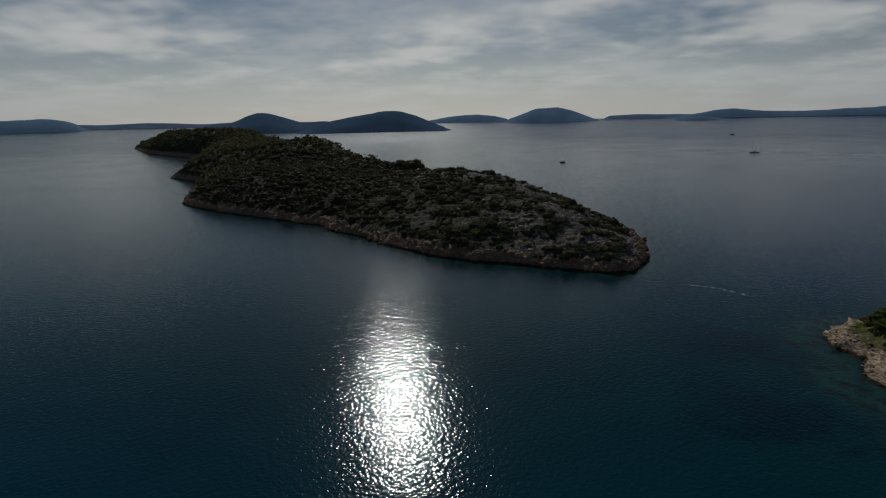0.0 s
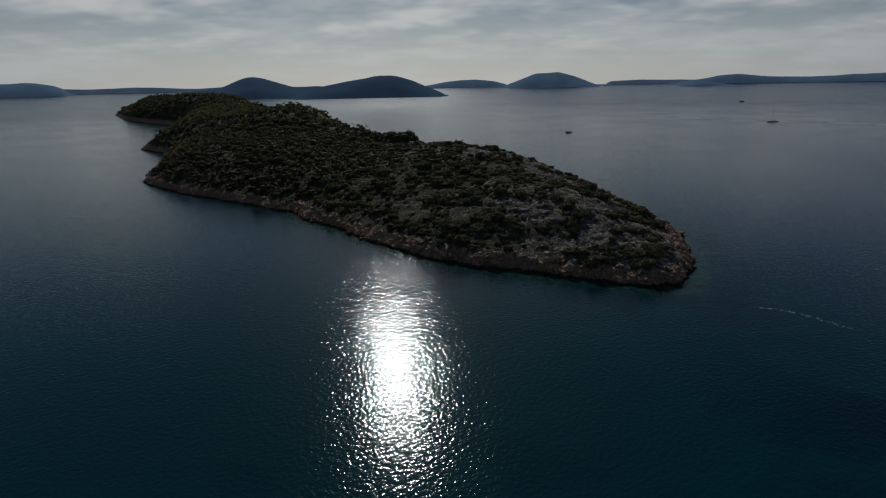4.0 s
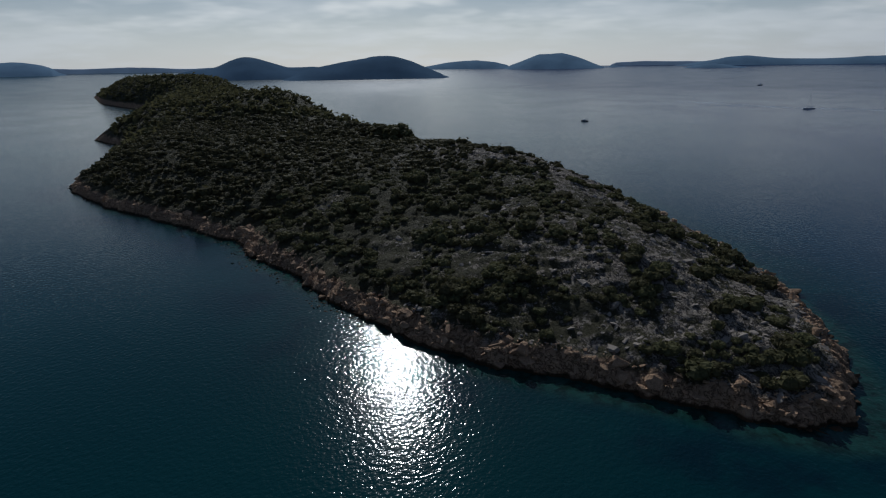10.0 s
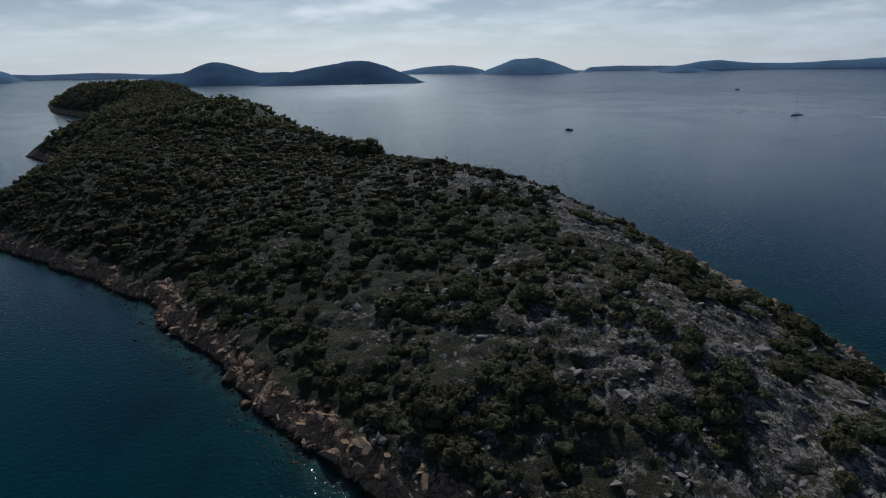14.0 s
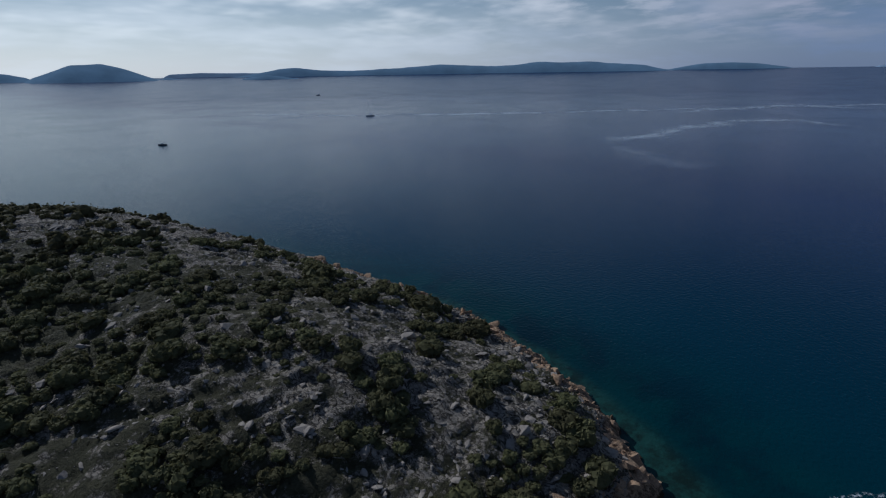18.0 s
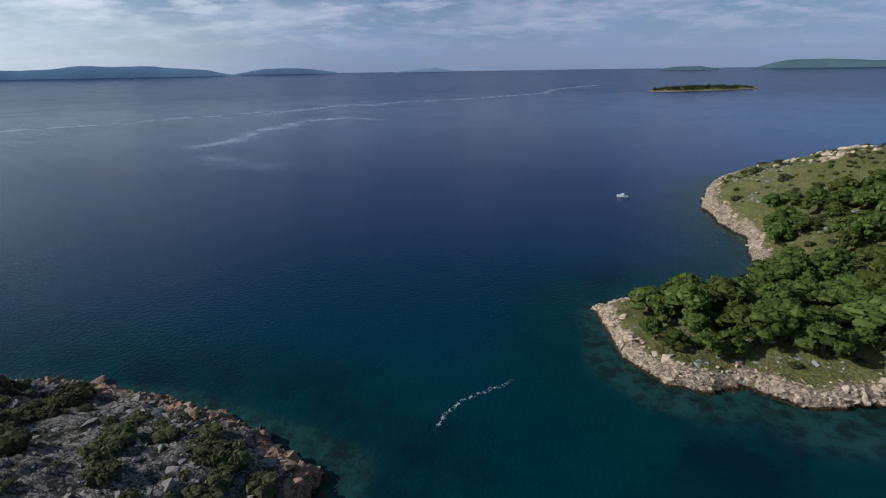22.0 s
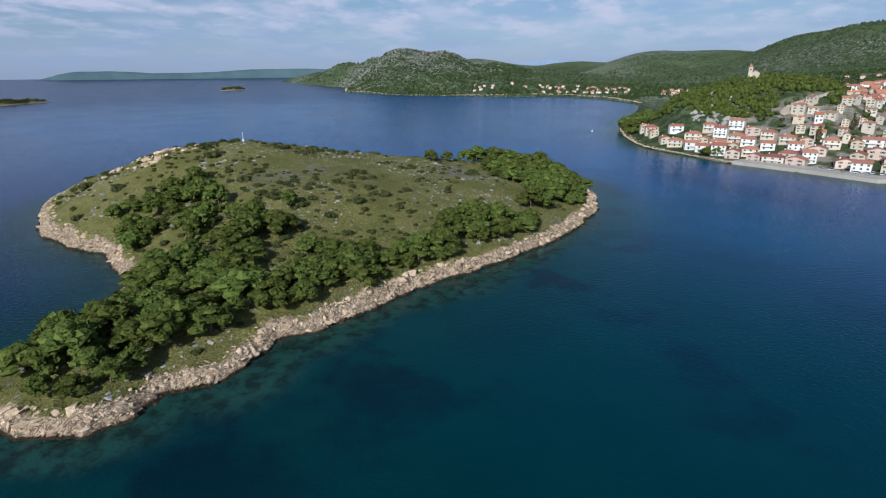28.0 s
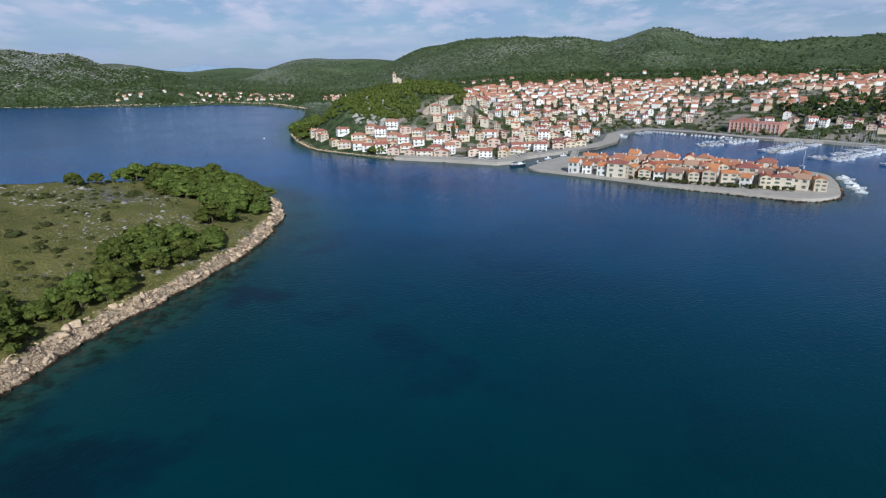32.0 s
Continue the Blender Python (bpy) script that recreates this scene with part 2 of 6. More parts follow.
def water_material():
    m, nt, b = material("sea_water")
    sh, far = attr(nt, "shallow"), attr(nt, "far")
    grass = noise_fac(nt, 0.022, 5, 0.50, 0.60, 0.6)
    deep = mixc(nt, noise_fac(nt, 0.004, 3, 0.35, 0.65), (0.0004, 0.0118, 0.060), (0.0005, 0.0150, 0.073))
    bay = mixc(nt, noise_fac(nt, 0.012, 4, 0.35, 0.65, 0.6, w_off=17.0), (0.0009, 0.048, 0.166), (0.0013, 0.069, 0.206))
    north = mixc(nt, noise_fac(nt, 0.005, 3, 0.35, 0.65, w_off=5.0), (0.0014, 0.028, 0.034), (0.0018, 0.035, 0.041))
    deep = mixc(nt, attr(nt, "east"), north, deep)
    deep = mixc(nt, attr(nt, "bay"), deep, bay)
    teal = mixc(nt, noise_fac(nt, 0.05, 4, 0.35, 0.65), (0.0016, 0.024, 0.030), (0.0021, 0.031, 0.035))
    teal = mixc(nt, attr(nt, "bay"), teal, (0.0018, 0.052, 0.066))
    bank = mathn(nt, "MULTIPLY", grass, 0.75)
    teal = mixc(nt, bank, teal, (0.0015, 0.011, 0.020))
    c = mixc(nt, ramp(nt, sh, 0.15, 0.75), deep, teal)
    edge = mixc(nt, noise_fac(nt, 0.25, 5, 0.4, 0.62, 0.65), (0.016, 0.055, 0.046), (0.009, 0.022, 0.018))
    c = mixc(nt, ramp(nt, sh, 0.80, 0.985), c, edge)
    nt.links.new(c, b.inputs["Base Color"])
    b.inputs["IOR"].default_value = 1.333
    ruffled = mathn(nt, "MAXIMUM", attr(nt, "east"), attr(nt, "bay"))
    nt.links.new(mathn(nt, "SUBTRACT", 0.23, mathn(nt, "MULTIPLY", ruffled, 0.165)), b.inputs["Specular IOR Level"])
    # calmer slicks
    slick = noise_fac(nt, 0.012, 4, 0.45, 0.6, 0.6, w_off=40.0)
    nt.links.new(mathn(nt, "ADD", mathn(nt, "MULTIPLY", far, 0.14), mathn(nt, "ADD", mathn(nt, "MULTIPLY", slick, 0.02), 0.085)), b.inputs["Roughness"])
    geo = nt.nodes.new("ShaderNodeNewGeometry")
    run = nt.nodes.new("ShaderNodeMapping")
    run.vector_type = "TEXTURE"
    run.inputs["Rotation"].default_value = (0, 0, 0.5)
    run.inputs["Scale"].default_value = (0.92, 0.85, 1.0)
    nt.links.new(geo.outputs["Position"], run.inputs[0])
    w1 = noise_fac(nt, 0.95, 1, 0.0, 1.0, 0.5, run.outputs[0])
    w2 = noise_fac(nt, 2.3, 1, 0.0, 1.0, 0.5, run.outputs[0], 9.0)
    h = mathn(nt, "ADD", w1, mathn(nt, "MULTIPLY", w2, 0.35))
    amp = mathn(nt, "SUBTRACT", 1.0, mathn(nt, "MULTIPLY", far, 0.65))
    bp = bump(nt, b, h, 1.0, 0.072)
    nt.links.new(mathn(nt, "MULTIPLY", amp, 0.85), bp.inputs["Strength"])
    return m


def crevices(nt, scale, width=0.055):
    """Dark joints in weathered limestone, drawn out along the strata: 1 in the joint, 0 on the stone."""
    geo = nt.nodes.new("ShaderNodeNewGeometry")
    mp = nt.nodes.new("ShaderNodeMapping")
    mp.inputs["Rotation"].default_value = (0.3, 0.2, 0.7)
    mp.inputs["Scale"].default_value = (1.0, 0.7, 1.0)
    nt.links.new(geo.outputs["Position"], mp.inputs[0])
    nz = nt.nodes.new("ShaderNodeTexNoise")
    nz.inputs["Scale"].default_value, nz.inputs["Detail"].default_value = scale, 5
    nz.inputs["Roughness"].default_value, nz.inputs["Distortion"].default_value = 0.62, 0.8
    nt.links.new(mp.outputs[0], nz.inputs["Vector"])
    d = mathn(nt, "ABSOLUTE", mathn(nt, "SUBTRACT", nz.outputs[0], 0.5))
    rp = nt.nodes.new("ShaderNodeMapRange")
    rp.interpolation_type = "SMOOTHSTEP"
    rp.inputs[1].default_value, rp.inputs[2].default_value = 0.008, width
    rp.inputs[3].default_value, rp.inputs[4].default_value = 1.0, 0.0
    nt.links.new(d, rp.inputs[0])
    return rp.outputs[0]


def island_material(name, rocky, grass_a, grass_b, rock_a, rock_b, shore_a, shore_b):
    """Karst ground: grey limestone between soil and dry grass, a bare warm band along the water, black at the waterline."""
    m, nt, b = material(name)
    sh, ht = attr(nt, "shore"), attr(nt, "rock")
    g = mixc(nt, noise_fac(nt, 0.10, 5, 0.35, 0.65), grass_a, grass_b)
    g = mixc(nt, mathn(nt, "MULTIPLY", noise_fac(nt, 1.6, 4, 0.35, 0.7), 0.6), g, tuple(v * 0.55 for v in grass_a))
    r = mixc(nt, noise_fac(nt, 0.6, 5, 0.3, 0.7), rock_a, rock_b)
    crack = crevices(nt, 0.75)
    r = mixc(nt, mathn(nt, "MULTIPLY", crack, 0.92), r, tuple(v * 0.12 for v in rock_a))
    r = mixc(nt, mathn(nt, "MULTIPLY", crevices(nt, 2.1), 0.6), r, tuple(v * 0.3 for v in rock_a))
    k = mathn(nt, "ADD", ht, mathn(nt, "SUBTRACT", noise_fac(nt, 0.30, 7, 0.2, 0.8, 0.72, w_off=12.0), 0.5))
    c = mixc(nt, ramp(nt, k, 0.5 - 0.3 * rocky, 0.78 - 0.3 * rocky), g, r)
    s = mixc(nt, noise_fac(nt, 0.8, 6, 0.35, 0.65, 0.65), shore_a, shore_b)
    s = mixc(nt, mathn(nt, "MULTIPLY", crack, 0.75), s, tuple(v * 0.18 for v in shore_a))
    edge = mathn(nt, "ADD", sh, mathn(nt, "MULTIPLY", noise_fac(nt, 0.16, 4, 0.2, 0.8), -2.4))
    c = mixc(nt, ramp(nt, edge, 1.6, 3.4), s, c)
    geo = nt.nodes.new("ShaderNodeNewGeometry")
    sp = nt.nodes.new("ShaderNodeSeparateXYZ")
    nt.links.new(geo.outputs["Position"], sp.inputs[0])
    wet = mathn(nt, "ADD", sp.outputs[2], mathn(nt, "MULTIPLY", noise_fac(nt, 0.5, 3, 0.2, 0.8), -0.5))
    c = mixc(nt, ramp(nt, wet, 0.1, 0.55), (0.060, 0.040, 0.022), c)
    nt.links.new(c, b.inputs["Base Color"])
    b.inputs["Roughness"].default_value = 0.9
    b.inputs["Specular IOR Level"].default_value = 0.15
    relief = mathn(nt, "SUBTRACT", noise_fac(nt, 1.3, 6, 0.1, 0.9, 0.7), mathn(nt, "MULTIPLY", crack, 0.5))
    bump(nt, b, relief, 0.9, 0.8)
    return m


def hill_material(name, wood_a, wood_b, rock, amount, scale=0.02):
    """Far wooded slopes with pale limestone showing through."""
    m, nt, b = material(name)
    rk = attr(nt, "rock")
    w = mixc(nt, noise_fac(nt, scale, 6, 0.3, 0.7, 0.65), wood_a, wood_b)
    w = mixc(nt, mathn(nt, "MULTIPLY", noise_fac(nt, scale * 0.22, 4, 0.45, 0.65), 0.6), w, tuple(v * 1.5 for v in wood_b))
    w = mixc(nt, mathn(nt, "MULTIPLY", noise_fac(nt, scale * 7, 5, 0.40, 0.62), 0.75), w, tuple(v * 0.4 for v in wood_a))
    k = mathn(nt, "ADD", rk, mathn(nt, "SUBTRACT", noise_fac(nt, scale * 6, 6, 0.25, 0.75, 0.75, w_off=31.0), 0.5))
    c = mixc(nt, mathn(nt, "MULTIPLY", ramp(nt, k, 0.60, 0.70), amount), w, rock)
    yard = mixc(nt, noise_fac(nt, 0.05, 5, 0.44, 0.58, 0.6, w_off=3.0), (0.075, 0.100, 0.042), (0.36, 0.315, 0.26))
    c = mixc(nt, attr(nt, "town"), c, yard)
    nt.links.new(c, b.inputs["Base Color"])
    b.inputs["Roughness"].default_value = 0.95
    b.inputs["Specular IOR Level"].default_value = 0.1
    bump(nt, b, noise_fac(nt, scale * 10, 6, 0.1, 0.9, 0.7), 0.7, 5.0)
    return m


def painted_haze_material(name, col, glow):
    """Far land: the haze of the air is painted into its colour and a glow."""
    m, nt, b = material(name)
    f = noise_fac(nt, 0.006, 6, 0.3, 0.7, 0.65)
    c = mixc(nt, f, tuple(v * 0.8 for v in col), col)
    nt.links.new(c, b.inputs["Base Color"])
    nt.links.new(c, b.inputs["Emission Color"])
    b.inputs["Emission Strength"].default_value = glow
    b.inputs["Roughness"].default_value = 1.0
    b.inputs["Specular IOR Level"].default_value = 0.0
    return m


def shore_stone(name, c1, c2):
    """Weathered limestone, stained brown where the sea wets it."""
    m, nt, b = material(name)
    col = mixc(nt, noise_fac(nt, 0.9, 5, 0.3, 0.7, 0.65), c1, c2)
    col = mixc(nt, mathn(nt, "MULTIPLY", crevices(nt, 1.3), 0.38), col, tuple(v * 0.22 for v in c1))
    geo = nt.nodes.new("ShaderNodeNewGeometry")
    k = mathn(nt, "MULTIPLY", geo.outputs["Random Per Island"], 0.28)
    col = mixc(nt, k, col, tuple(v * 0.5 for v in c2))
    sp = nt.nodes.new("ShaderNodeSeparateXYZ")
    nt.links.new(geo.outputs["Position"], sp.inputs[0])
    wet = mathn(nt, "ADD", sp.outputs[2], mathn(nt, "MULTIPLY", noise_fac(nt, 0.5, 3, 0.2, 0.8), -0.6))
    col = mixc(nt, ramp(nt, wet, 0.15, 0.8), (0.075, 0.046, 0.026), col)
    nt.links.new(col, b.inputs["Base Color"])
    b.inputs["Roughness"].default_value = 0.9
    b.inputs["Specular IOR Level"].default_value = 0.15
    bump(nt, b, noise_fac(nt, 3.0, 5, 0.1, 0.9, 0.7), 0.8, 0.2)
    return m


M_WATER = water_material()
M_ISLE_DRY = island_material("karst_scrub_ground", 0.42, (0.070, 0.065, 0.034), (0.105, 0.095, 0.054), (0.35, 0.297, 0.24), (0.455, 0.39, 0.315), (0.55, 0.36, 0.22), (0.38, 0.245, 0.15))
M_ISLE_GREEN = island_material("grassy_islet_ground", 0.05, (0.215, 0.215, 0.058), (0.315, 0.285, 0.095), (0.36, 0.34, 0.30), (0.46, 0.43, 0.38), (0.74, 0.56, 0.38), (0.56, 0.41, 0.27))
# Wood greens dulled and lifted to paint in the haze of distance.
M_HILL = hill_material("wooded_hillside", (0.070, 0.104, 0.044), (0.118, 0.152, 0.066), (0.34, 0.33, 0.29), 0.85)
# Blue haze painted into base colour and emission of the far land.
M_FAR = painted_haze_material("haze_tinted_far_land", (0.062, 0.100, 0.150), 0.55)
M_FAR2 = painted_haze_material("haze_tinted_blue_land", (0.088, 0.136, 0.192), 0.9)
M_FARTHER = painted_haze_material("haze_tinted_pale_land", (0.17, 0.225, 0.30), 0.62)
M_FAREAST = painted_haze_material("haze_tinted_green_land", (0.075, 0.115, 0.125), 0.5)
M_PINE = leafy("pine_needles", (0.050, 0.074, 0.016), (0.185, 0.222, 0.050), 0.7)
M_BUSH = leafy("maquis_leaves", (0.072, 0.071, 0.034), (0.186, 0.174, 0.083), 0.6)
M_BUSH_GREEN = leafy("green_maquis_leaves", (0.042, 0.056, 0.019), (0.130, 0.135, 0.048), 0.6)
M_ROCK_PALE = shore_stone("pale_limestone", (0.86, 0.66, 0.455), (0.64, 0.465, 0.30))
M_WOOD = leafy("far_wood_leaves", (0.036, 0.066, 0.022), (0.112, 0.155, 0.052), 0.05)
# Paler copy of the wood leaves, with haze painted into its greens.
M_WOOD_FAR = leafy("haze_tinted_wood_leaves", (0.066, 0.098, 0.048), (0.155, 0.195, 0.090), 0.05)
M_BARK = simple("bark", (0.10, 0.075, 0.055), (0.16, 0.12, 0.09), 3.0, 0.9, 0.02)
M_ROCK = shore_stone("limestone_boulder", (0.53, 0.35, 0.215), (0.36, 0.235, 0.145))
M_ROCK_GREY = simple("grey_limestone", (0.385, 0.33, 0.27), (0.28, 0.24, 0.195), 1.5, 0.9, 0.05, vary=0.2)
M_ROCK_LIGHT = simple("pale_grey_limestone", (0.43, 0.41, 0.375), (0.32, 0.30, 0.27), 1.5, 0.9, 0.05)
M_WALL_WHITE = simple("white_render", (0.83, 0.81, 0.77), (0.74, 0.71, 0.66), 0.35, 0.85, 0.01, vary=0.10)
M_WALL_CREAM = simple("cream_render", (0.66, 0.56, 0.42), (0.58, 0.48, 0.36), 0.35, 0.85, 0.01, vary=0.14)
M_WALL_STONE = simple("old_stone_wall", (0.66, 0.58, 0.46), (0.52, 0.45, 0.355), 0.9, 0.9, 0.03, vary=0.18)
M_WALL_PINK = simple("pink_render", (0.62, 0.30, 0.24), (0.55, 0.26, 0.21), 0.3, 0.85, 0.01)
M_TILE = simple("terracotta_tiles", (0.40, 0.165, 0.115), (0.31, 0.125, 0.088), 0.8, 0.85, 0.03, vary=0.28)
M_TILE_ORANGE = simple("orange_roof_tiles", (0.50, 0.185, 0.085), (0.38, 0.150, 0.080), 0.8, 0.85, 0.03, vary=0.25)
M_WALL_BEIGE = simple("beige_render", (0.68, 0.52, 0.42), (0.60, 0.46, 0.37), 0.35, 0.85, 0.01, vary=0.14)
M_TILE_OLD = simple("weathered_tiles", (0.33, 0.205, 0.145), (0.40, 0.215, 0.145), 0.8, 0.9, 0.03, vary=0.25)
M_PANE = simple("dark_window_glass", (0.03, 0.035, 0.04), (0.05, 0.055, 0.06), 1.0, 0.15, spec=0.6)
M_FRAME = simple("painted_window_frame", (0.55, 0.52, 0.47), (0.45, 0.42, 0.38), 1.0, 0.6)
M_SHUTTER = simple("green_shutter", (0.05, 0.11, 0.07), (0.07, 0.13, 0.09), 1.0, 0.6, vary=0.4)
M_QUAY = simple("pale_quay_stone", (0.46, 0.42, 0.36), (0.38, 0.34, 0.29), 0.15, 0.9, 0.03)
M_HULL = simple("white_gelcoat", (0.78, 0.78, 0.78), (0.70, 0.71, 0.73), 0.8, 0.25, vary=0.12, spec=0.5)
M_HULL_DARK = simple("dark_hull_paint", (0.03, 0.04, 0.06), (0.05, 0.05, 0.06), 0.8, 0.35)
M_CANVAS = simple("blue_canvas", (0.06, 0.10, 0.20), (0.09, 0.13, 0.22), 1.0, 0.9, vary=0.4)
M_MAST = simple("aluminium_spar", (0.62, 0.63, 0.65), (0.52, 0.53, 0.55), 2.0, 0.4, metal=0.6)
M_SAND = simple("bare_cut_earth", (0.46, 0.38, 0.28), (0.38, 0.31, 0.23), 0.2, 0.95, 0.05)
M_ASPHALT = simple("worn_asphalt", (0.16, 0.155, 0.15), (0.21, 0.20, 0.19), 0.2, 0.9)
M_CAR = simple("car_paint", (0.55, 0.56, 0.58), (0.35, 0.36, 0.40), 0.3, 0.3, vary=0.6, spec=0.5)


def foam_material(name, col, lo, hi, scale, most):
    """Broken froth or a slick: covers the water only in patches."""
    m, nt, b = material(name)
    b.inputs["Base Color"].default_value = (*col, 1)
    b.inputs["Roughness"].default_value = 0.35
    e = attr(nt, "edge")
    f = noise_fac(nt, scale, 6, lo, hi, 0.7)
    nt.links.new(mathn(nt, "MULTIPLY", mathn(nt, "MULTIPLY", f, ramp(nt, e, 0.0, 1.0)), most), b.inputs["Alpha"])
    return m


M_FOAM = foam_material("sea_foam", (0.75, 0.77, 0.78), 0.47, 0.66, 1.3, 0.9)
# The slick's pale colour paints the brighter sheen of smoother water.
M_SLICK = foam_material("painted_sheen_slick", (0.66, 0.74, 0.82), 0.25, 0.75, 0.03, 0.6)


# ---- number helpers for the land ----
def lattice(ix, iy, seed):
    h = np.sin(ix * 127.1 + iy * 311.7 + seed * 74.7) * 43758.5453
    return h - np.floor(h)


def vnoise(x, y, seed=0):
    ix, iy = np.floor(x), np.floor(y)
    fx, fy = x - ix, y - iy
    ux, uy = fx * fx * (3 - 2 * fx), fy * fy * (3 - 2 * fy)
    a, b = lattice(ix, iy, seed), lattice(ix + 1, iy, seed)
    c, d = lattice(ix, iy + 1, seed), lattice(ix + 1, iy + 1, seed)
    return a + (b - a) * ux + (c - a) * uy + (a - b - c + d) * ux * uy


def fbm(x, y, scale, octaves=4, seed=0, gain=0.5):
    """Layered noise in -1..1; scale is the widest wave in metres."""
    s, amp, tot = np.zeros_like(x), 1.0, 0.0
    for o in range(octaves):
        s = s + amp * (vnoise(x / scale * 2 ** o, y / scale * 2 ** o, seed + o * 13) * 2 - 1)
        tot += amp
        amp *= gain
    return s / tot


def ridged(x, y, scale, octaves=4, seed=0):
    s, amp, tot = np.zeros_like(x), 1.0, 0.0
    for o in range(octaves):
        c, k = math.cos(0.6 + o * 1.1), math.sin(0.6 + o * 1.1)
        u, v = (x * c - y * k) / scale * 2 ** o, (x * k + y * c) / scale * 2 ** o
        u = u + 0.45 * vnoise(v * 0.7, u * 0.7, seed + 31)
        s = s + amp * (1 - np.abs(vnoise(u, v, seed + o * 7) * 2 - 1))
        tot += amp
        amp *= 0.55
    return s / tot


def coast_distance(poly, x, y):
    """Metres from the outline: positive on land."""
    p = np.array(poly, float)
    q = np.roll(p, -1, 0)
    best, inside = np.full(x.shape, 1e12), np.zeros(x.shape, bool)
    for (ax, ay), (bx, by) in zip(p, q):
        ex, ey = bx - ax, by - ay
        t = np.clip(((x - ax) * ex + (y - ay) * ey) / (ex * ex + ey * ey), 0, 1)
        best = np.minimum(best, (x - ax - t * ex) ** 2 + (y - ay - t * ey) ** 2)
        cross = (ay > y) != (by > y)
        inside ^= cross & (x < (bx - ax) * (y - ay) / (by - ay if by != ay else 1e-9) + ax)
    d = np.sqrt(best)
    return np.where(inside, d, -d)


CENTRE = (5.0, 179.0)


def sea_rise(x, y):
    """The sheet of the sea lifts a little far out, so that its rim meets the sky."""
    r = np.hypot(x - CENTRE[0], y - CENTRE[1])
    return 37.0 * (np.clip(r - 2000, 0, None) / 2900) ** 2


def blend_heights(ctrl, x, y, power=2.2, soft=20.0):
    x, y = x * 1.0, y * 1.0
    num, den = np.zeros_like(x), np.zeros_like(x)
    for cx, cy, cz in ctrl:
        w = 1.0 / ((x - cx) ** 2 + (y - cy) ** 2 + soft * soft) ** (power / 2 + 0.4)
        num += w * cz
        den += w
    return num / den


def mesh_object(name, verts, faces, mat, attrs=(), smooth=True):
    me = bpy.data.meshes.new(name)
    verts, faces = np.asarray(verts, np.float32), np.asarray(faces, np.int32)
    k = faces.shape[1]
    me.vertices.add(len(verts))
    me.vertices.foreach_set("co", verts.ravel())
    me.loops.add(faces.size)
    me.loops.foreach_set("vertex_index", faces.ravel())
    me.polygons.add(len(faces))
    me.polygons.foreach_set("loop_start", np.arange(0, faces.size, k, dtype=np.int32))
    me.polygons.foreach_set("loop_total", np.full(len(faces), k, np.int32))
    me.polygons.foreach_set("use_smooth", np.full(len(faces), smooth, bool))
    for an, av in attrs:
        a = me.attributes.new(an, "FLOAT", "POINT")
        a.data.foreach_set("value", np.asarray(av, np.float32))
    me.update(calc_edges=True)
    me.materials.append(mat)
    return new(name, me)


def grid_mesh(name, xs, ys, height, keep, mat, attrs):
    """A height field over the crossing of xs and ys; height, keep and attrs are functions of x, y arrays."""
    X, Y = np.meshgrid(xs, ys)
    Z = height(X, Y)
    ok = keep(X, Y)
    idx = np.arange(X.size).reshape(X.shape)
    f = np.stack([idx[:-1, :-1], idx[:-1, 1:], idx[1:, 1:], idx[1:, :-1]], -1).reshape(-1, 4)
    good = ok[:-1, :-1] | ok[:-1, 1:] | ok[1:, 1:] | ok[1:, :-1]
    f = f[good.ravel()]
    used = np.unique(f)
    remap = np.zeros(X.size, np.int64)
    remap[used] = np.arange(len(used))
    V = np.stack([X.ravel(), Y.ravel(), Z.ravel()], -1)[used]
    return mesh_object(name, V, remap[f], mat, [(n, fn(X, Y).ravel()[used]) for n, fn in attrs])


def spaced(stops):
    """Grid lines: (from, to, step), ..."""
    out = [np.arange(a, b, s) for a, b, s in stops]
    return np.concatenate(out + [np.array([stops[-1][1]])])


# ---- coasts, in metres ----
LONG_ISLE = [(70, 202), (59, 203), (49, 208), (39, 212), (28, 217), (16, 222), (7, 226), (-2, 232), (-14, 241), (-29, 258), (-45, 277), (-62, 292),
             (-69, 307), (-79, 311), (-119, 340), (-148, 357), (-167, 374), (-191, 400), (-218, 468), (-241, 546), (-296, 592), (-300, 626), (-322, 692), (-352, 778), (-384, 866),
             (-402, 908), (-480, 985), (-600, 1105), (-694, 1243), (-780, 1370), (-690, 1430), (-560, 1350), (-420, 1200), (-290, 990), (-190, 800), (-110, 680), (-40, 560),
             (25, 470), (58, 405), (78, 352), (86, 318), (91, 285), (92, 262), (88.5, 240), (83.5, 226), (78.5, 214)]
PINE_ISLE = [(132, 150), (119, 150), (107, 149), (98, 143), (95, 136), (97, 128), (92, 122), (90, 114), (94, 101), (88, 95), (87, 85), (84, 74), (81, 60),
             (76, 48), (72, 37), (66, 20), (61, -3), (57, -28), (58, -53), (66, -85), (85, -115), (120, -125), (160, -110), (205, -85), (250, -50),
             (285, -5), (300, 30), (298, 50), (274, 67), (239, 83), (214, 86), (195, 84), (160, 97), (150, 107), (141, 127), (138, 138)]
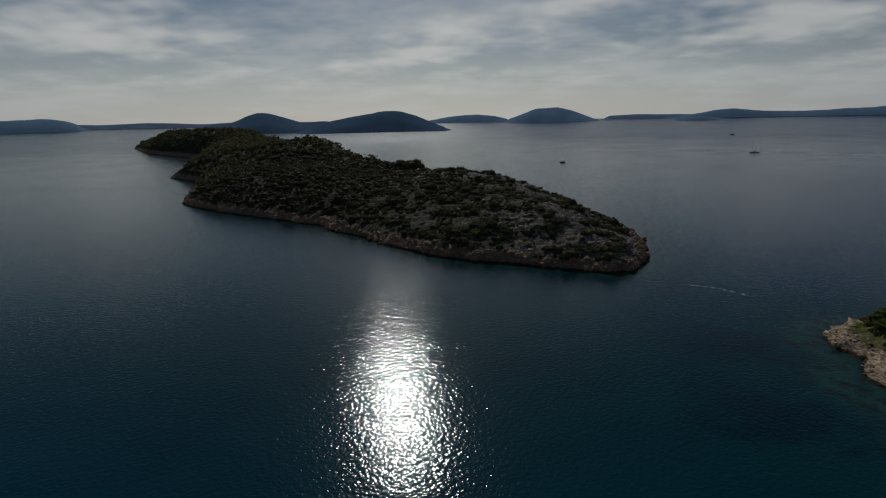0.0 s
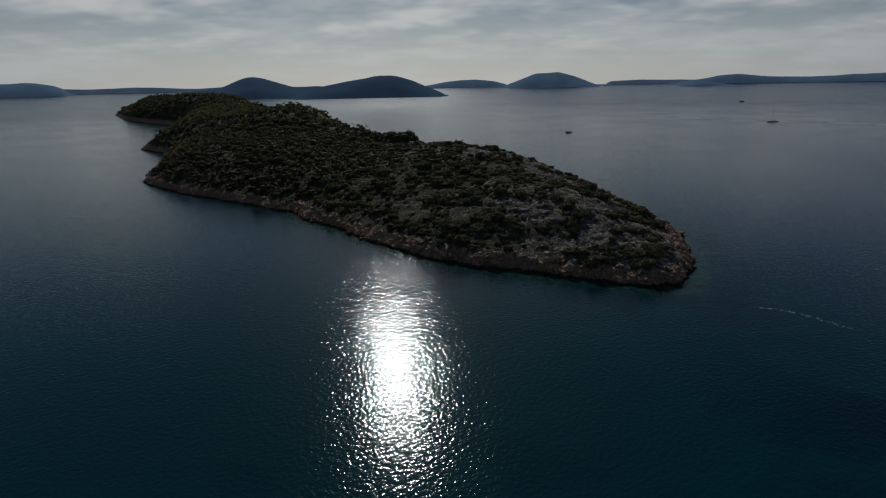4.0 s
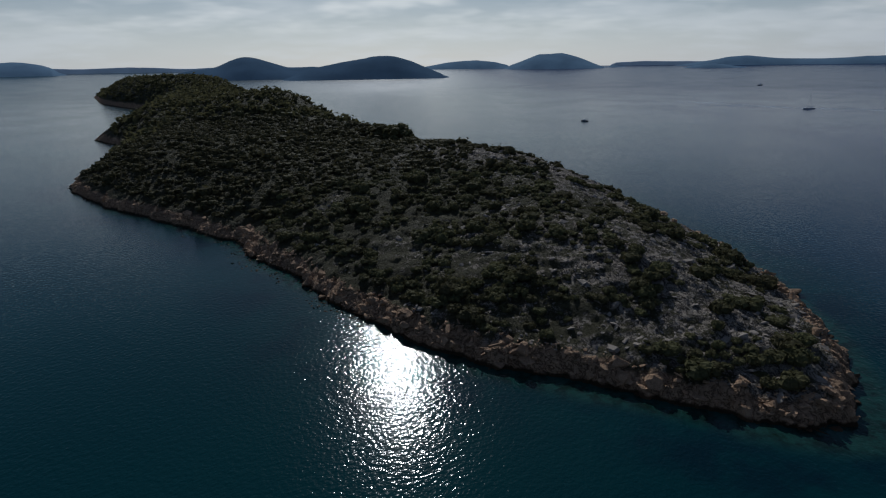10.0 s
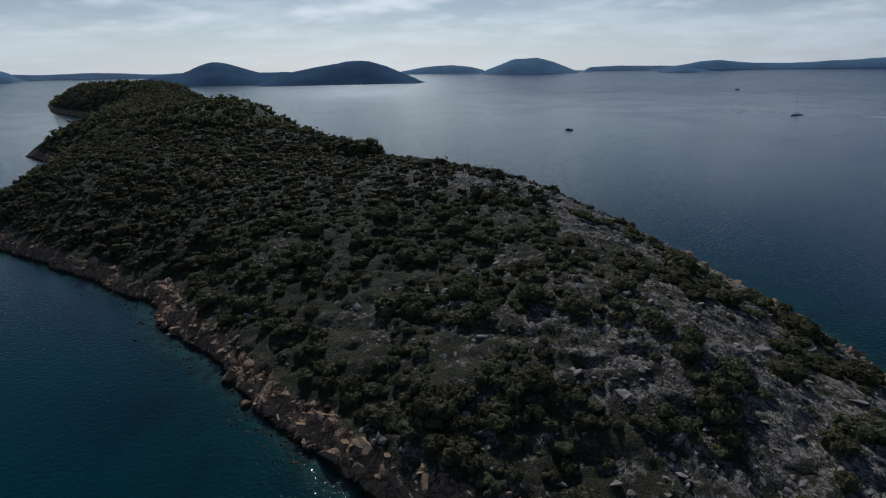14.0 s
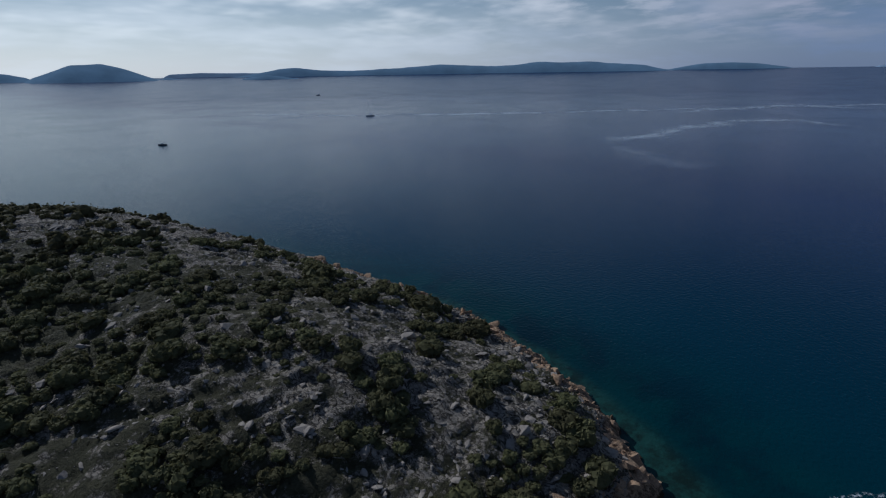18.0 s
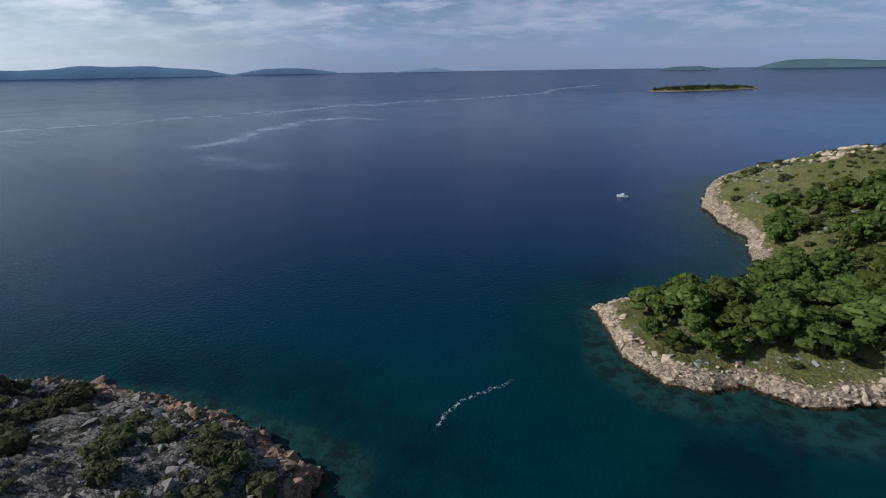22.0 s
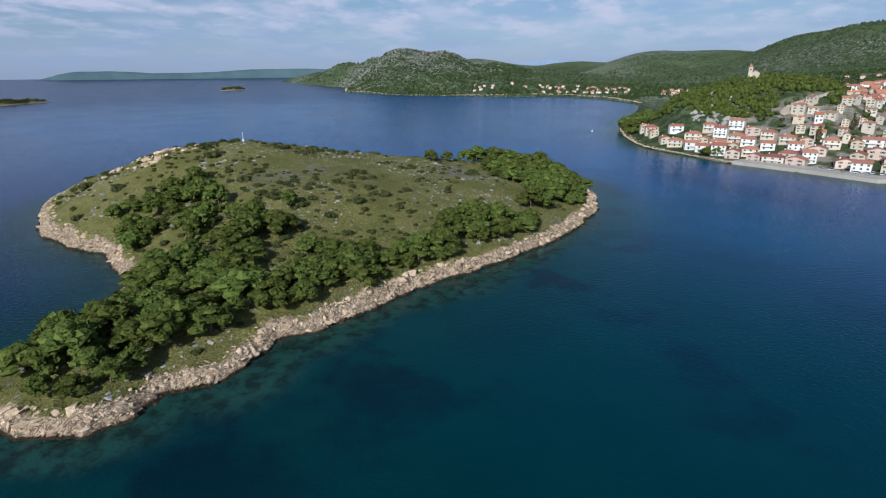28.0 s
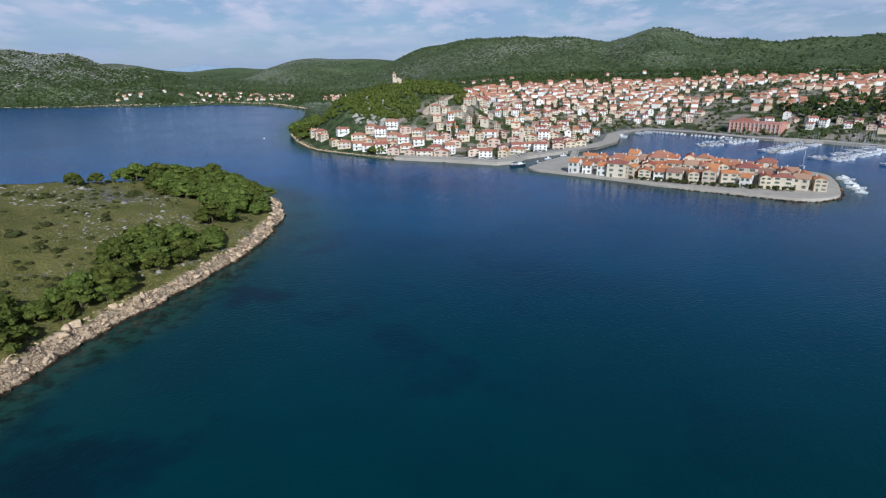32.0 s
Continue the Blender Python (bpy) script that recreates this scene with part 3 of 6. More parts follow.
MAINLAND = [(3300, -4200), (3050, -2900), (2692, -2503), (2071, -2056), (1708, -1817), (1542, -1715), (1350, -1480), (1152, -1235), (825, -1096), (538, -1095), (411, -1150), (282, -1055),
            (182, -886), (150, -700), (140, -520), (121, -413), (99, -334), (75, -279), (54, -259), (9, -221), (-32, -202), (-62, -185), (-75, -191),
            (-88, -211), (-127, -236), (-158, -255), (-189, -289), (-215, -345), (-238, -372), (-268, -390), (-300, -350), (-318, -305), (-338, -288),
            (-366, -262), (-385, -225), (-430, -160), (-520, -60), (-720, 60), (-1200, 220), (-2200, 260), (-3600, -400), (-3000, -3800), (0, -4600)]
ISLET_TOWN = [(-76, -162), (-97, -142), (-123, -116), (-144, -92), (-165, -75), (-183, -58), (-195, -55), (-210, -60), (-219, -70), (-240, -98), (-252, -122), (-235, -140), (-205, -158),
              (-175, -180), (-145, -203), (-120, -214), (-100, -195), (-86, -176)]


def wobble(poly, x, y, amp, scale, seed):
    return coast_distance(poly, x, y) + amp * fbm(x, y, scale, 4, seed) + amp * 0.5 * fbm(x, y, scale / 5, 3, seed + 50)


LONG_CTRL = [(65, 321, 18.5), (58, 340, 22), (72, 298, 16), (42, 362, 24), (3, 393, 22), (-14, 412, 17), (-22, 455, 12.5), (-80, 583, 19), (-138, 590, 38), (-60, 370, 17), (-400, 1050, 45), (-560, 1190, 42), (-690, 1330, 25),
             (-270, 800, 33), (40, 260, 17), (59, 295, 18), (10, 280, 12), (75, 245, 12), (-110, 420, 20), (-180, 480, 20)]
PINE_CTRL = [(216, 2, 30.5), (205, -28, 24), (182, -46, 19), (150, 30, 21), (110, 60, 12), (100, 0, 13), (100, -60, 10.5), (240, 22, 27), (262, 36, 19), (120, 120, 7), (170, 75, 16), (150, -62, 17), (138, -80, 14)]


def long_isle_height(x, y):
    d = wobble(LONG_ISLE, x, y, 2.2, 14, 3)
    s = np.clip(d / 58, 0, 1)
    land = blend_heights(LONG_CTRL, x, y) * s ** 0.85 * (1.6 - 0.6 * s) + 0.35
    rough = np.clip(d / 6, 0, 1)
    land = land + rough * (fbm(x, y, 26, 4, 8) * 1.1 + (ridged(x * 0.8 + y * 0.5, y * 1.2, 4.5, 3, 21) - 0.55) * 1.9)
    land = land + np.exp(-((d - 3.5) / 4.0) ** 2) * (ridged(x, y, 5.0, 4, 33) - 0.35) * 2.2
    return np.where(d > 0, land, np.maximum(d * 0.55, -4))


def pine_isle_height(x, y):
    d = wobble(PINE_ISLE, x, y, 1.8, 16, 5)
    s = np.clip(d / 50, 0, 1)
    land = blend_heights(PINE_CTRL, x, y) * s ** 0.8 * (1.4 - 0.4 * s) + 0.35
    rough = np.clip(d / 6, 0, 1)
    land = land + rough * (fbm(x, y, 24, 4, 18) * 0.7 + (ridged(x, y, 5, 3, 41) - 0.55) * 0.5)
    land = land + np.exp(-((d - 3.2) / 3.6) ** 2) * (ridged(x, y, 5.0, 4, 43) - 0.35) * 2.4
    return np.where(d > 0, land, np.maximum(d * 0.55, -4))


def shore_attr(poly, amp, scale, seed):
    return lambda x, y: np.clip(wobble(poly, x, y, amp, scale, seed), -5, 60)


def stony(x, y):
    """Less bare rock on the scrubby slope above the southern shore."""
    return np.clip(0.62 + coast_distance(LONG_ISLE, x, y) / 70 + (x - 48) / 60, 0.62, 1)


long_isle = grid_mesh("long_island", spaced([(-840, -260, 6), (-260, -60, 2.2), (-60, 112, 0.75), (112, 140, 6)]), spaced([(190, 420, 0.75), (420, 640, 2.2), (640, 1460, 6)]), long_isle_height,
                      lambda x, y: wobble(LONG_ISLE, x, y, 2.2, 14, 3) > -5, M_ISLE_DRY,
                      [("shore", shore_attr(LONG_ISLE, 2.2, 14, 3)), ("rock", lambda x, y: np.clip(0.26 + 0.5 * fbm(x, y, 45, 4, 71) + 0.0045 * (x + 40), 0.05, 0.95) * np.clip((700 - y) / 300, 0, 1) * stony(x, y))])
tagged(long_isle, "long dark limestone island covered in low maquis scrub", "island", kind="structure")
pine_isle = grid_mesh("pine_island", spaced([(40, 170, 0.8), (170, 315, 1.6)]), spaced([(-140, 40, 1.6), (40, 160, 0.8)]), pine_isle_height,
                      lambda x, y: wobble(PINE_ISLE, x, y, 1.8, 16, 5) > -5, M_ISLE_GREEN,
                      [("shore", shore_attr(PINE_ISLE, 1.8, 16, 5)), ("rock", lambda x, y: np.clip(0.30 + 0.55 * fbm(x, y, 40, 4, 77), 0.02, 0.9))])
tagged(pine_isle, "sunlit grassy islet with a pale limestone shore", "island", kind="structure")

# hills: bearing and distance from CENTRE, height, widths in degrees and metres
HILLS = [(146.9, 2250, 148, 3.4, 330), (140.8, 3100, 92, 2.4, 320), (137, 3450, 66, 2.4, 300), (133.5, 3600, 48, 2.0, 260), (187.3, 2450, 174, 3, 420), (151.4, 2200, 128, 2.6, 330), (143.4, 2500, 128, 2.0, 280), (141, 2750, 102, 1.9, 280), (138.6, 2950, 66, 1.6, 260), (156, 2100, 80, 2.5, 350), (160, 2300, 62, 6, 500), (154, 3700, 128, 5, 400), (164, 3500, 105, 5, 400), (171.5, 3000, 150, 4.5, 450),
         (177.5, 2900, 140, 4, 400), (183.5, 2600, 180, 3.6, 420), (191.4, 2350, 192, 5.0, 420), (198, 2300, 185, 5.0, 420), (205.4, 2250, 212, 4.2, 420), (212, 2350, 176, 4.5, 420),
         (218, 2450, 160, 4, 420), (223.5, 2450, 166, 5, 420), (232, 2400, 150, 7, 420)]
CHAPEL_HILL = (6, -388)


def mainland_height(x, y):
    d = wobble(MAINLAND, x, y, 1.5, 20, 9)
    dx, dy = x - CENTRE[0], y - CENTRE[1]
    r, az = np.hypot(dx, dy), np.degrees(np.arctan2(dx, dy)) % 360
    s = np.zeros_like(x)
    for a, dist, h, sa, sd in HILLS:
        s = s + (h * np.exp(-((az - a) / sa) ** 2 / 2 - ((r - dist) / sd) ** 2 / 2)) ** 3
    hill = s ** (1 / 3) * np.clip(d / 170, 0.02, 1) ** 0.8
    west = np.clip((az - 177) / 9, 0, 1)
    dc = np.clip(d - 25, 0, None)
    plain = 1.4 + (1 - west) * 46 * (1 - np.exp(-dc / 620)) + west * 74 * (1 - np.exp(-dc / 330))
    far = np.clip((r - 700) / 900, 0, 1)
    top = np.maximum(hill, plain * 0.9) * 0.5 + 0.5 * (hill ** 3 + plain ** 3) ** (1 / 3)
    ch = 40 * np.exp(-(((x - CHAPEL_HILL[0]) / 62) ** 2 + ((y - CHAPEL_HILL[1]) / 58) ** 2) / 1.6)
    ch = ch + 12 * np.exp(-(((x - 60) / 40) ** 2 + ((y + 340) / 50) ** 2))
    land = np.maximum(top, 0) + ch * np.clip(d / 40, 0, 1) + far * fbm(x, y, 260, 5, 61) * 10 + fbm(x, y, 60, 3, 67) * 0.8 * np.clip(d / 40, 0, 1)
    land = land + np.exp(-((d - 2.5) / 3.0) ** 2) * np.clip((r - 600) / 300, 0, 1) * 3.0
    return np.where(d > 0, land, np.maximum(d * 0.5, -3)) + sea_rise(x, y)


def polar_mesh(name, az0, az1, naz, radii, height, keep, mat, attrs):
    A, Rr = np.meshgrid(np.radians(np.linspace(az0, az1, naz)), radii)
    X, Y = CENTRE[0] + Rr * np.sin(A), CENTRE[1] + Rr * np.cos(A)
    Z, ok = height(X, Y), keep(X, Y)
    idx = np.arange(X.size).reshape(X.shape)
    f = np.stack([idx[:-1, :-1], idx[1:, :-1], idx[1:, 1:], idx[:-1, 1:]], -1).reshape(-1, 4)
    good = (ok[:-1, :-1] | ok[:-1, 1:] | ok[1:, 1:] | ok[1:, :-1]).ravel()
    f = f[good]
    used = np.unique(f)
    remap = np.zeros(X.size, np.int64)
    remap[used] = np.arange(len(used))
    V = np.stack([X.ravel(), Y.ravel(), Z.ravel()], -1)[used]
    return mesh_object(name, V, remap[f], mat, [(n, fn(X, Y).ravel()[used]) for n, fn in attrs])



def town_ground(x, y):
    r, az = np.hypot(x - CENTRE[0], y - CENTRE[1]), np.degrees(np.arctan2(x - CENTRE[0], y - CENTRE[1])) % 360
    off_hill = np.clip(np.hypot((x - CHAPEL_HILL[0]) / 62, (y - CHAPEL_HILL[1]) / 58) * 3 - 2.6, 0, 1)
    return np.clip((980 - r) / 60, 0, 1) * np.clip((az - 176) / 4, 0, 1) * off_hill


mainland = polar_mesh("mainland", 128, 246, 560, spaced([(360, 1000, 5), (1000, 1600, 12), (1600, 4300, 30)]), mainland_height, lambda x, y: wobble(MAINLAND, x, y, 1.5, 20, 9) > -8, M_HILL,
                      [("town", town_ground), ("rock", lambda x, y: np.clip(0.36 + 0.4 * fbm(x, y, 300, 4, 91) + 0.12 * np.exp(-((x - 1200) / 450) ** 2 - ((y + 1660) / 450) ** 2), 0, 1))])
tagged(mainland, "wooded mainland coast with rocky green hills", "coast", kind="structure")


# ---- sea ----
def shallow_value(x, y):
    d = np.full(x.shape, 1e9)
    for poly, k in ((LONG_ISLE, 1.0), (PINE_ISLE, 1.0), (MAINLAND, 1.3), (ISLET_TOWN, 1.4)):
        d = np.minimum(d, -coast_distance(poly, x, y) * k)
    bank = np.exp(-((x - 0) / 125) ** 2 - ((y - 80) / 120) ** 2) * 0.45
    return np.clip(np.exp(-np.clip(d + fbm(x, y, 25, 4, 15) * 5, 0, None) / 22) + bank, 0, 1)


RADII = np.concatenate([[0.01], np.arange(2, 420, 3.6), 420 * 1.035 ** np.arange(0, 72)])
RADII = np.concatenate([RADII[RADII < 4850], [4900]])
sea = polar_mesh("sea", 0, 360, 577, RADII, lambda x, y: sea_rise(x, y), lambda x, y: np.ones(x.shape, bool), M_WATER,
                 [("shallow", shallow_value), ("east", lambda x, y: np.clip((x - 40) / 260, 0, 1)), ("bay", lambda x, y: np.clip((130 - y) / 280, 0, 1) * np.clip((1500 - x) / 900, 0, 1)), ("far", lambda x, y: np.clip((np.hypot(x - CENTRE[0], y - CENTRE[1]) - 250) / 1200, 0, 1))])
tagged(sea, "calm dark blue sea with small ripples, teal over the shallows", "sea", kind="structure")


# ---- far islands: crest as (bearing, elevation) seen from CENTRE, waterline elevation ----
def bowl_radius(el):
    """How far out the water lies at that elevation (negative, degrees) from 59.3 m up."""
    r = np.linspace(300, 4850, 4000)
    e = np.degrees(np.arctan2(sea_rise(CENTRE[0] + r, CENTRE[1] + 0 * r) - 59.3, r))
    return float(r[np.argmin(np.abs(e - el))])


def far_land(name, crest, base_el, mat, label, depth=0.16, seed=0, bumpy=0.05, kind="structure", cat="island"):
    az0, az1 = crest[0][0], crest[-1][0]
    R0 = bowl_radius(base_el)
    R1 = min(R0 * (1 + depth), 4870)
    n, k = max(40, int((az1 - az0) * 14)), 16
    az = np.linspace(az0, az1, n)
    el = np.interp(az, [c[0] for c in crest], [c[1] for c in crest])
    w = max(1, int(n / 28))
    pad = np.pad(el, w, mode="edge")
    el = np.convolve(pad, np.ones(2 * w + 1) / (2 * w + 1), "valid")
    rows, V = [], []
    ends = np.clip(np.minimum(az - az0, az1 - az) / max(0.15, (az1 - az0) * 0.06), 0, 1) ** 0.6
    for j in range(k):
        v = j / (k - 1)
        r = R0 + (R1 - R0) * (0.5 + (v - 0.5) * (0.25 + 0.75 * ends))
        crest_z = 59.3 + (R0 + R1) / 2 * np.tan(np.radians(el))
        z0 = sea_rise(CENTRE[0] + r, CENTRE[1] + 0 * r)
        prof = np.sin(np.pi * np.clip(v, 0, 1)) ** 0.8
        x, y = CENTRE[0] + r * np.sin(np.radians(az)), CENTRE[1] + r * np.cos(np.radians(az))
        rise = np.maximum(crest_z - z0, 1.5) * prof * ends
        z = z0 + rise * (1 + bumpy * 2 * fbm(x, y, 150, 4, seed)) - 0.8
        V.append(np.stack([x, y, z], -1))
    V = np.concatenate(V)
    idx = np.arange(n * k).reshape(k, n)
    f = np.stack([idx[:-1, :-1], idx[1:, :-1], idx[1:, 1:], idx[:-1, 1:]], -1).reshape(-1, 4)
    ob = mesh_object(name, V, f, mat, [("rock", np.full(len(V), 0.3))])
    return tagged(ob, label, cat, kind=kind)


DARK = "dark wooded island ridge far across the water, tinted with painted haze"
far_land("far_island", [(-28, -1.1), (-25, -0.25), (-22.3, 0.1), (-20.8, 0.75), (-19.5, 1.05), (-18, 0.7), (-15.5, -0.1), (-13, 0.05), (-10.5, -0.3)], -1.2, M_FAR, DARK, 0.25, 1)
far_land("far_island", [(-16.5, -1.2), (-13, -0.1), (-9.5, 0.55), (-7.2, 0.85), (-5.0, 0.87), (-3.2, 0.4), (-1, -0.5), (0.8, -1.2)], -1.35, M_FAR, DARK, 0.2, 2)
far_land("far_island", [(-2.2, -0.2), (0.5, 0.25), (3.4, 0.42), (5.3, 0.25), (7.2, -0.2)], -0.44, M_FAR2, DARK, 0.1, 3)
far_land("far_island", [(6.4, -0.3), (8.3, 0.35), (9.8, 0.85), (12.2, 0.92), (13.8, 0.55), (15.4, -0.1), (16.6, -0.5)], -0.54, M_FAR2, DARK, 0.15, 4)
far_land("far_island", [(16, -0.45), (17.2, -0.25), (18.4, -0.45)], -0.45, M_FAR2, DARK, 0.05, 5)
far_land("far_coast", [(16.8, 0.0), (20, 0.12), (24, 0.05), (26, 0.0)], -0.30, M_FARTHER, "far coast on the horizon, paled with painted haze", 0.02, 6, kind="structure", cat="coast")
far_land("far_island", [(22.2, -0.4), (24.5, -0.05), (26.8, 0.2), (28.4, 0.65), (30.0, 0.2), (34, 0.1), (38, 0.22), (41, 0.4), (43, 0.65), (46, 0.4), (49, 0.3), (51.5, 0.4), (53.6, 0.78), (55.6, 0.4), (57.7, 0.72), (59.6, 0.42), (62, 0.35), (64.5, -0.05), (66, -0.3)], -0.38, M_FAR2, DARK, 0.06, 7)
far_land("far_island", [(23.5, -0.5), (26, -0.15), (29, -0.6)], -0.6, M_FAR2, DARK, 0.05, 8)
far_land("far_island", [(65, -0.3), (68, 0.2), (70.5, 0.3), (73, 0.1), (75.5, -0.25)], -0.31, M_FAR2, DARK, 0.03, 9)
far_land("far_island", [(81, -0.2), (83, 0.0), (85, 0.12), (87, -0.2)], -0.3, M_FARTHER, "low island on the horizon, paled with painted haze", 0.02, 10)
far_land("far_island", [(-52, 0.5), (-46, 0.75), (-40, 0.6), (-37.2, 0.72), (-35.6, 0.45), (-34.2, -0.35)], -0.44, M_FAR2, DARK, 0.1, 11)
far_land("far_coast", [(-40, 0.3), (-33, 0.1), (-29, 0.2), (-25, 0.0), (-22, 0.1), (-12, 0.0)], -0.30, M_FARTHER, "far coast on the horizon, paled with painted haze", 0.02, 12, cat="coast")
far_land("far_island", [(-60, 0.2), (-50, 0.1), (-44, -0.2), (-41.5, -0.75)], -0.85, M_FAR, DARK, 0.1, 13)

far_land("far_coast", [(114.5, -0.3), (117.5, 0.35), (120, 0.4), (124, 0.15), (128, 0.2), (132, 0.45), (136, 0.5), (141, 0.35), (144, 0.2)], -0.36, M_FAREAST, "low green coast with the haze of distance painted in", 0.03, 14, cat="coast")
far_land("far_mountains", [(155, 0.5), (158.3, 0.86), (161, 1.22), (163, 1.05), (165.2, 0.9), (168, 0.7), (170, 0.5)], -0.3, M_FARTHER, "mountains far behind the hills, painted pale blue with haze", 0.02, 16, cat="mountains")
far_land("low_islet", [(106.8, -0.35), (108.5, -0.12), (110.5, -0.1), (112.2, -0.35)], -0.46, M_FAREAST, "low green islet far out on the water, tinted with painted haze", 0.02, 15)


# ---- two low islets to the east ----
def small_islet(cx, cy, lx, ly, turn, top, seed):
    ca, sa = math.cos(radians(turn)), math.sin(radians(turn))

    def height(x, y):
        u, v = ((x - cx) * ca + (y - cy) * sa) / lx, (-(x - cx) * sa + (y - cy) * ca) / ly
        q = 1 - np.sqrt(u * u + v * v) + 0.12 * fbm(x, y, 40, 4, seed)
        return np.where(q > 0, 0.6 + top * np.clip(q * 1.6, 0, 1) ** 0.6 * (0.75 + 0.4 * fbm(x, y, 60, 3, seed + 3)), q * 12) + sea_rise(x, y)

    span = max(lx, ly) * 1.25
    ob = grid_mesh("low_islet", spaced([(cx - span, cx + span, 5)]), spaced([(cy - span, cy + span, 5)]), height, lambda x, y: height(x, y) > -2, M_ISLE_GREEN,
                   [("shore", lambda x, y: np.clip((height(x, y) - 0.3) * 2.0, -3, 40)), ("rock", lambda x, y: 0.25 + 0 * x)])
    tagged(ob, "low scrubby islet with a pale stony rim", "island", kind="structure")
    return height


islet_a = small_islet(1428, -370, 172, 48, -66, 9, 81)
islet_b = small_islet(1800, -1340, 85, 40, -62, 10, 85)


# ---- building blocks ----
rng = np.random.default_rng(7)


def part(name, mesh, parent, label="", m=None):
    """One mesh object under a thing or a part."""
    ob = new(name, mesh)
    ob.parent = parent
    if m is not None:
        ob.matrix_basis = m
    if label:
        ob["label"] = label
    return ob


def raw_mesh(name, V, F, mats, smooth=False, mat_index=None):
    me = bpy.data.meshes.new(name)
    me.from_pydata([tuple(v) for v in V], [], [tuple(f) for f in F])
    for m in mats:
        me.materials.append(m)
    if mat_index is not None:
        me.polygons.foreach_set("material_index", np.asarray(mat_index, np.int32))
    if smooth:
        me.polygons.foreach_set("use_smooth", np.ones(len(F), bool))
    me.update()
    return me


def bm_mesh(name, bm, mat, smooth=False):
    me = bpy.data.meshes.new(name)
    bm.to_mesh(me)
    bm.free()
    for m in mat if isinstance(mat, (list, tuple)) else [mat]:
        me.materials.append(m)
    if smooth:
        me.polygons.foreach_set("use_smooth", np.ones(len(me.polygons), bool))
    return me


def add_box(bm, x0, y0, z0, x1, y1, z1, mi=0):
    v = [bm.verts.new(c) for c in ((x0, y0, z0), (x1, y0, z0), (x1, y1, z0), (x0, y1, z0), (x0, y0, z1), (x1, y0, z1), (x1, y1, z1), (x0, y1, z1))]
    for q in ((0, 3, 2, 1), (4, 5, 6, 7), (0, 1, 5, 4), (1, 2, 6, 5), (2, 3, 7, 6), (3, 0, 4, 7)):
        bm.faces.new([v[i] for i in q]).material_index = mi


def blades(centres, normals, size, gen, per=1, flat=0.5):
    """Leaf quads round the centres, leaning along the normals."""
    c, n = np.repeat(centres, per, 0), np.repeat(normals, per, 0)
    k = len(c)
    n = n + gen.normal(0, flat, (k, 3))
    n /= np.linalg.norm(n, axis=1)[:, None] + 1e-9
    a = np.cross(n, gen.normal(0, 1, (k, 3)))
    a /= np.linalg.norm(a, axis=1)[:, None] + 1e-9
    b = np.cross(n, a)
    s = size * gen.uniform(0.6, 1.35, (k, 1))
    c = c + gen.normal(0, size * 0.45, (k, 3))
    w = gen.uniform(0.45, 0.8, (k, 1))
    lift = n * s * 0.35
    V = np.stack([c - a * s, c + b * s * w + lift, c + a * s, c - b * s * w + lift * 0.5], 1).reshape(-1, 3)
    return V, np.arange(4 * k).reshape(k, 4)


def dome_points(gen, k, rx, ry, rz, cx=0.0, cy=0.0, cz=0.0, low=-0.35):
    d = gen.normal(0, 1, (k * 3, 3))
    d /= np.linalg.norm(d, axis=1)[:, None]
    d = d[d[:, 2] > low][:k]
    r = gen.uniform(0.78, 1.0, (len(d), 1))
    return d * r * np.array([rx, ry, rz]) + np.array([cx, cy, cz]), d


def quad_ball(n):
    """A round block of 6 x n x n quads."""
    V, F = [], []
    t = np.tan(np.linspace(-0.785, 0.785, n + 1))
    for ax in range(3):
        for sg in (-1, 1):
            base = len(V)
            for u in t:
                for v in t:
                    p = [0.0, 0.0, 0.0]
                    p[ax], p[(ax + 1) % 3], p[(ax + 2) % 3] = sg, u * sg, v
                    V.append(p)
            for i in range(n):
                for j in range(n):
                    a = base + i * (n + 1) + j
                    F.append((a, a + n + 1, a + n + 2, a + 1))
    V = np.array(V)
    V /= np.linalg.norm(V, axis=1)[:, None]
    U, inv = np.unique(np.round(V, 4), axis=0, return_inverse=True)
    return U, inv.reshape(-1)[np.array(F)]


BALLS = {n: quad_ball(n) for n in (1, 2, 3)}


def clumps(gen, lobes, n, tufts, size, per=2, rag=0.3):
    """Foliage: each lobe (centre, radii) is a ragged mass of leaf under a coat of loose tufts."""
    Vs, Fs, base = [], [], 0
    B, BF = BALLS[n]
    for c, r in lobes:
        r = np.array(r)
        w = 1 + gen.uniform(-rag, rag * 0.5, (len(B), 1))
        Vs.append(B * w * r * 0.92 + np.array(c))
        Fs.append(BF + base)
        base += len(B)
        p, d = dome_points(gen, tufts, *r, *c, low=-0.3)
        V, F = blades(p, d, size, gen, per, 0.6)
        Vs.append(V)
        Fs.append(F + base)
        base += len(V)
    return np.concatenate(Vs), np.concatenate(Fs)


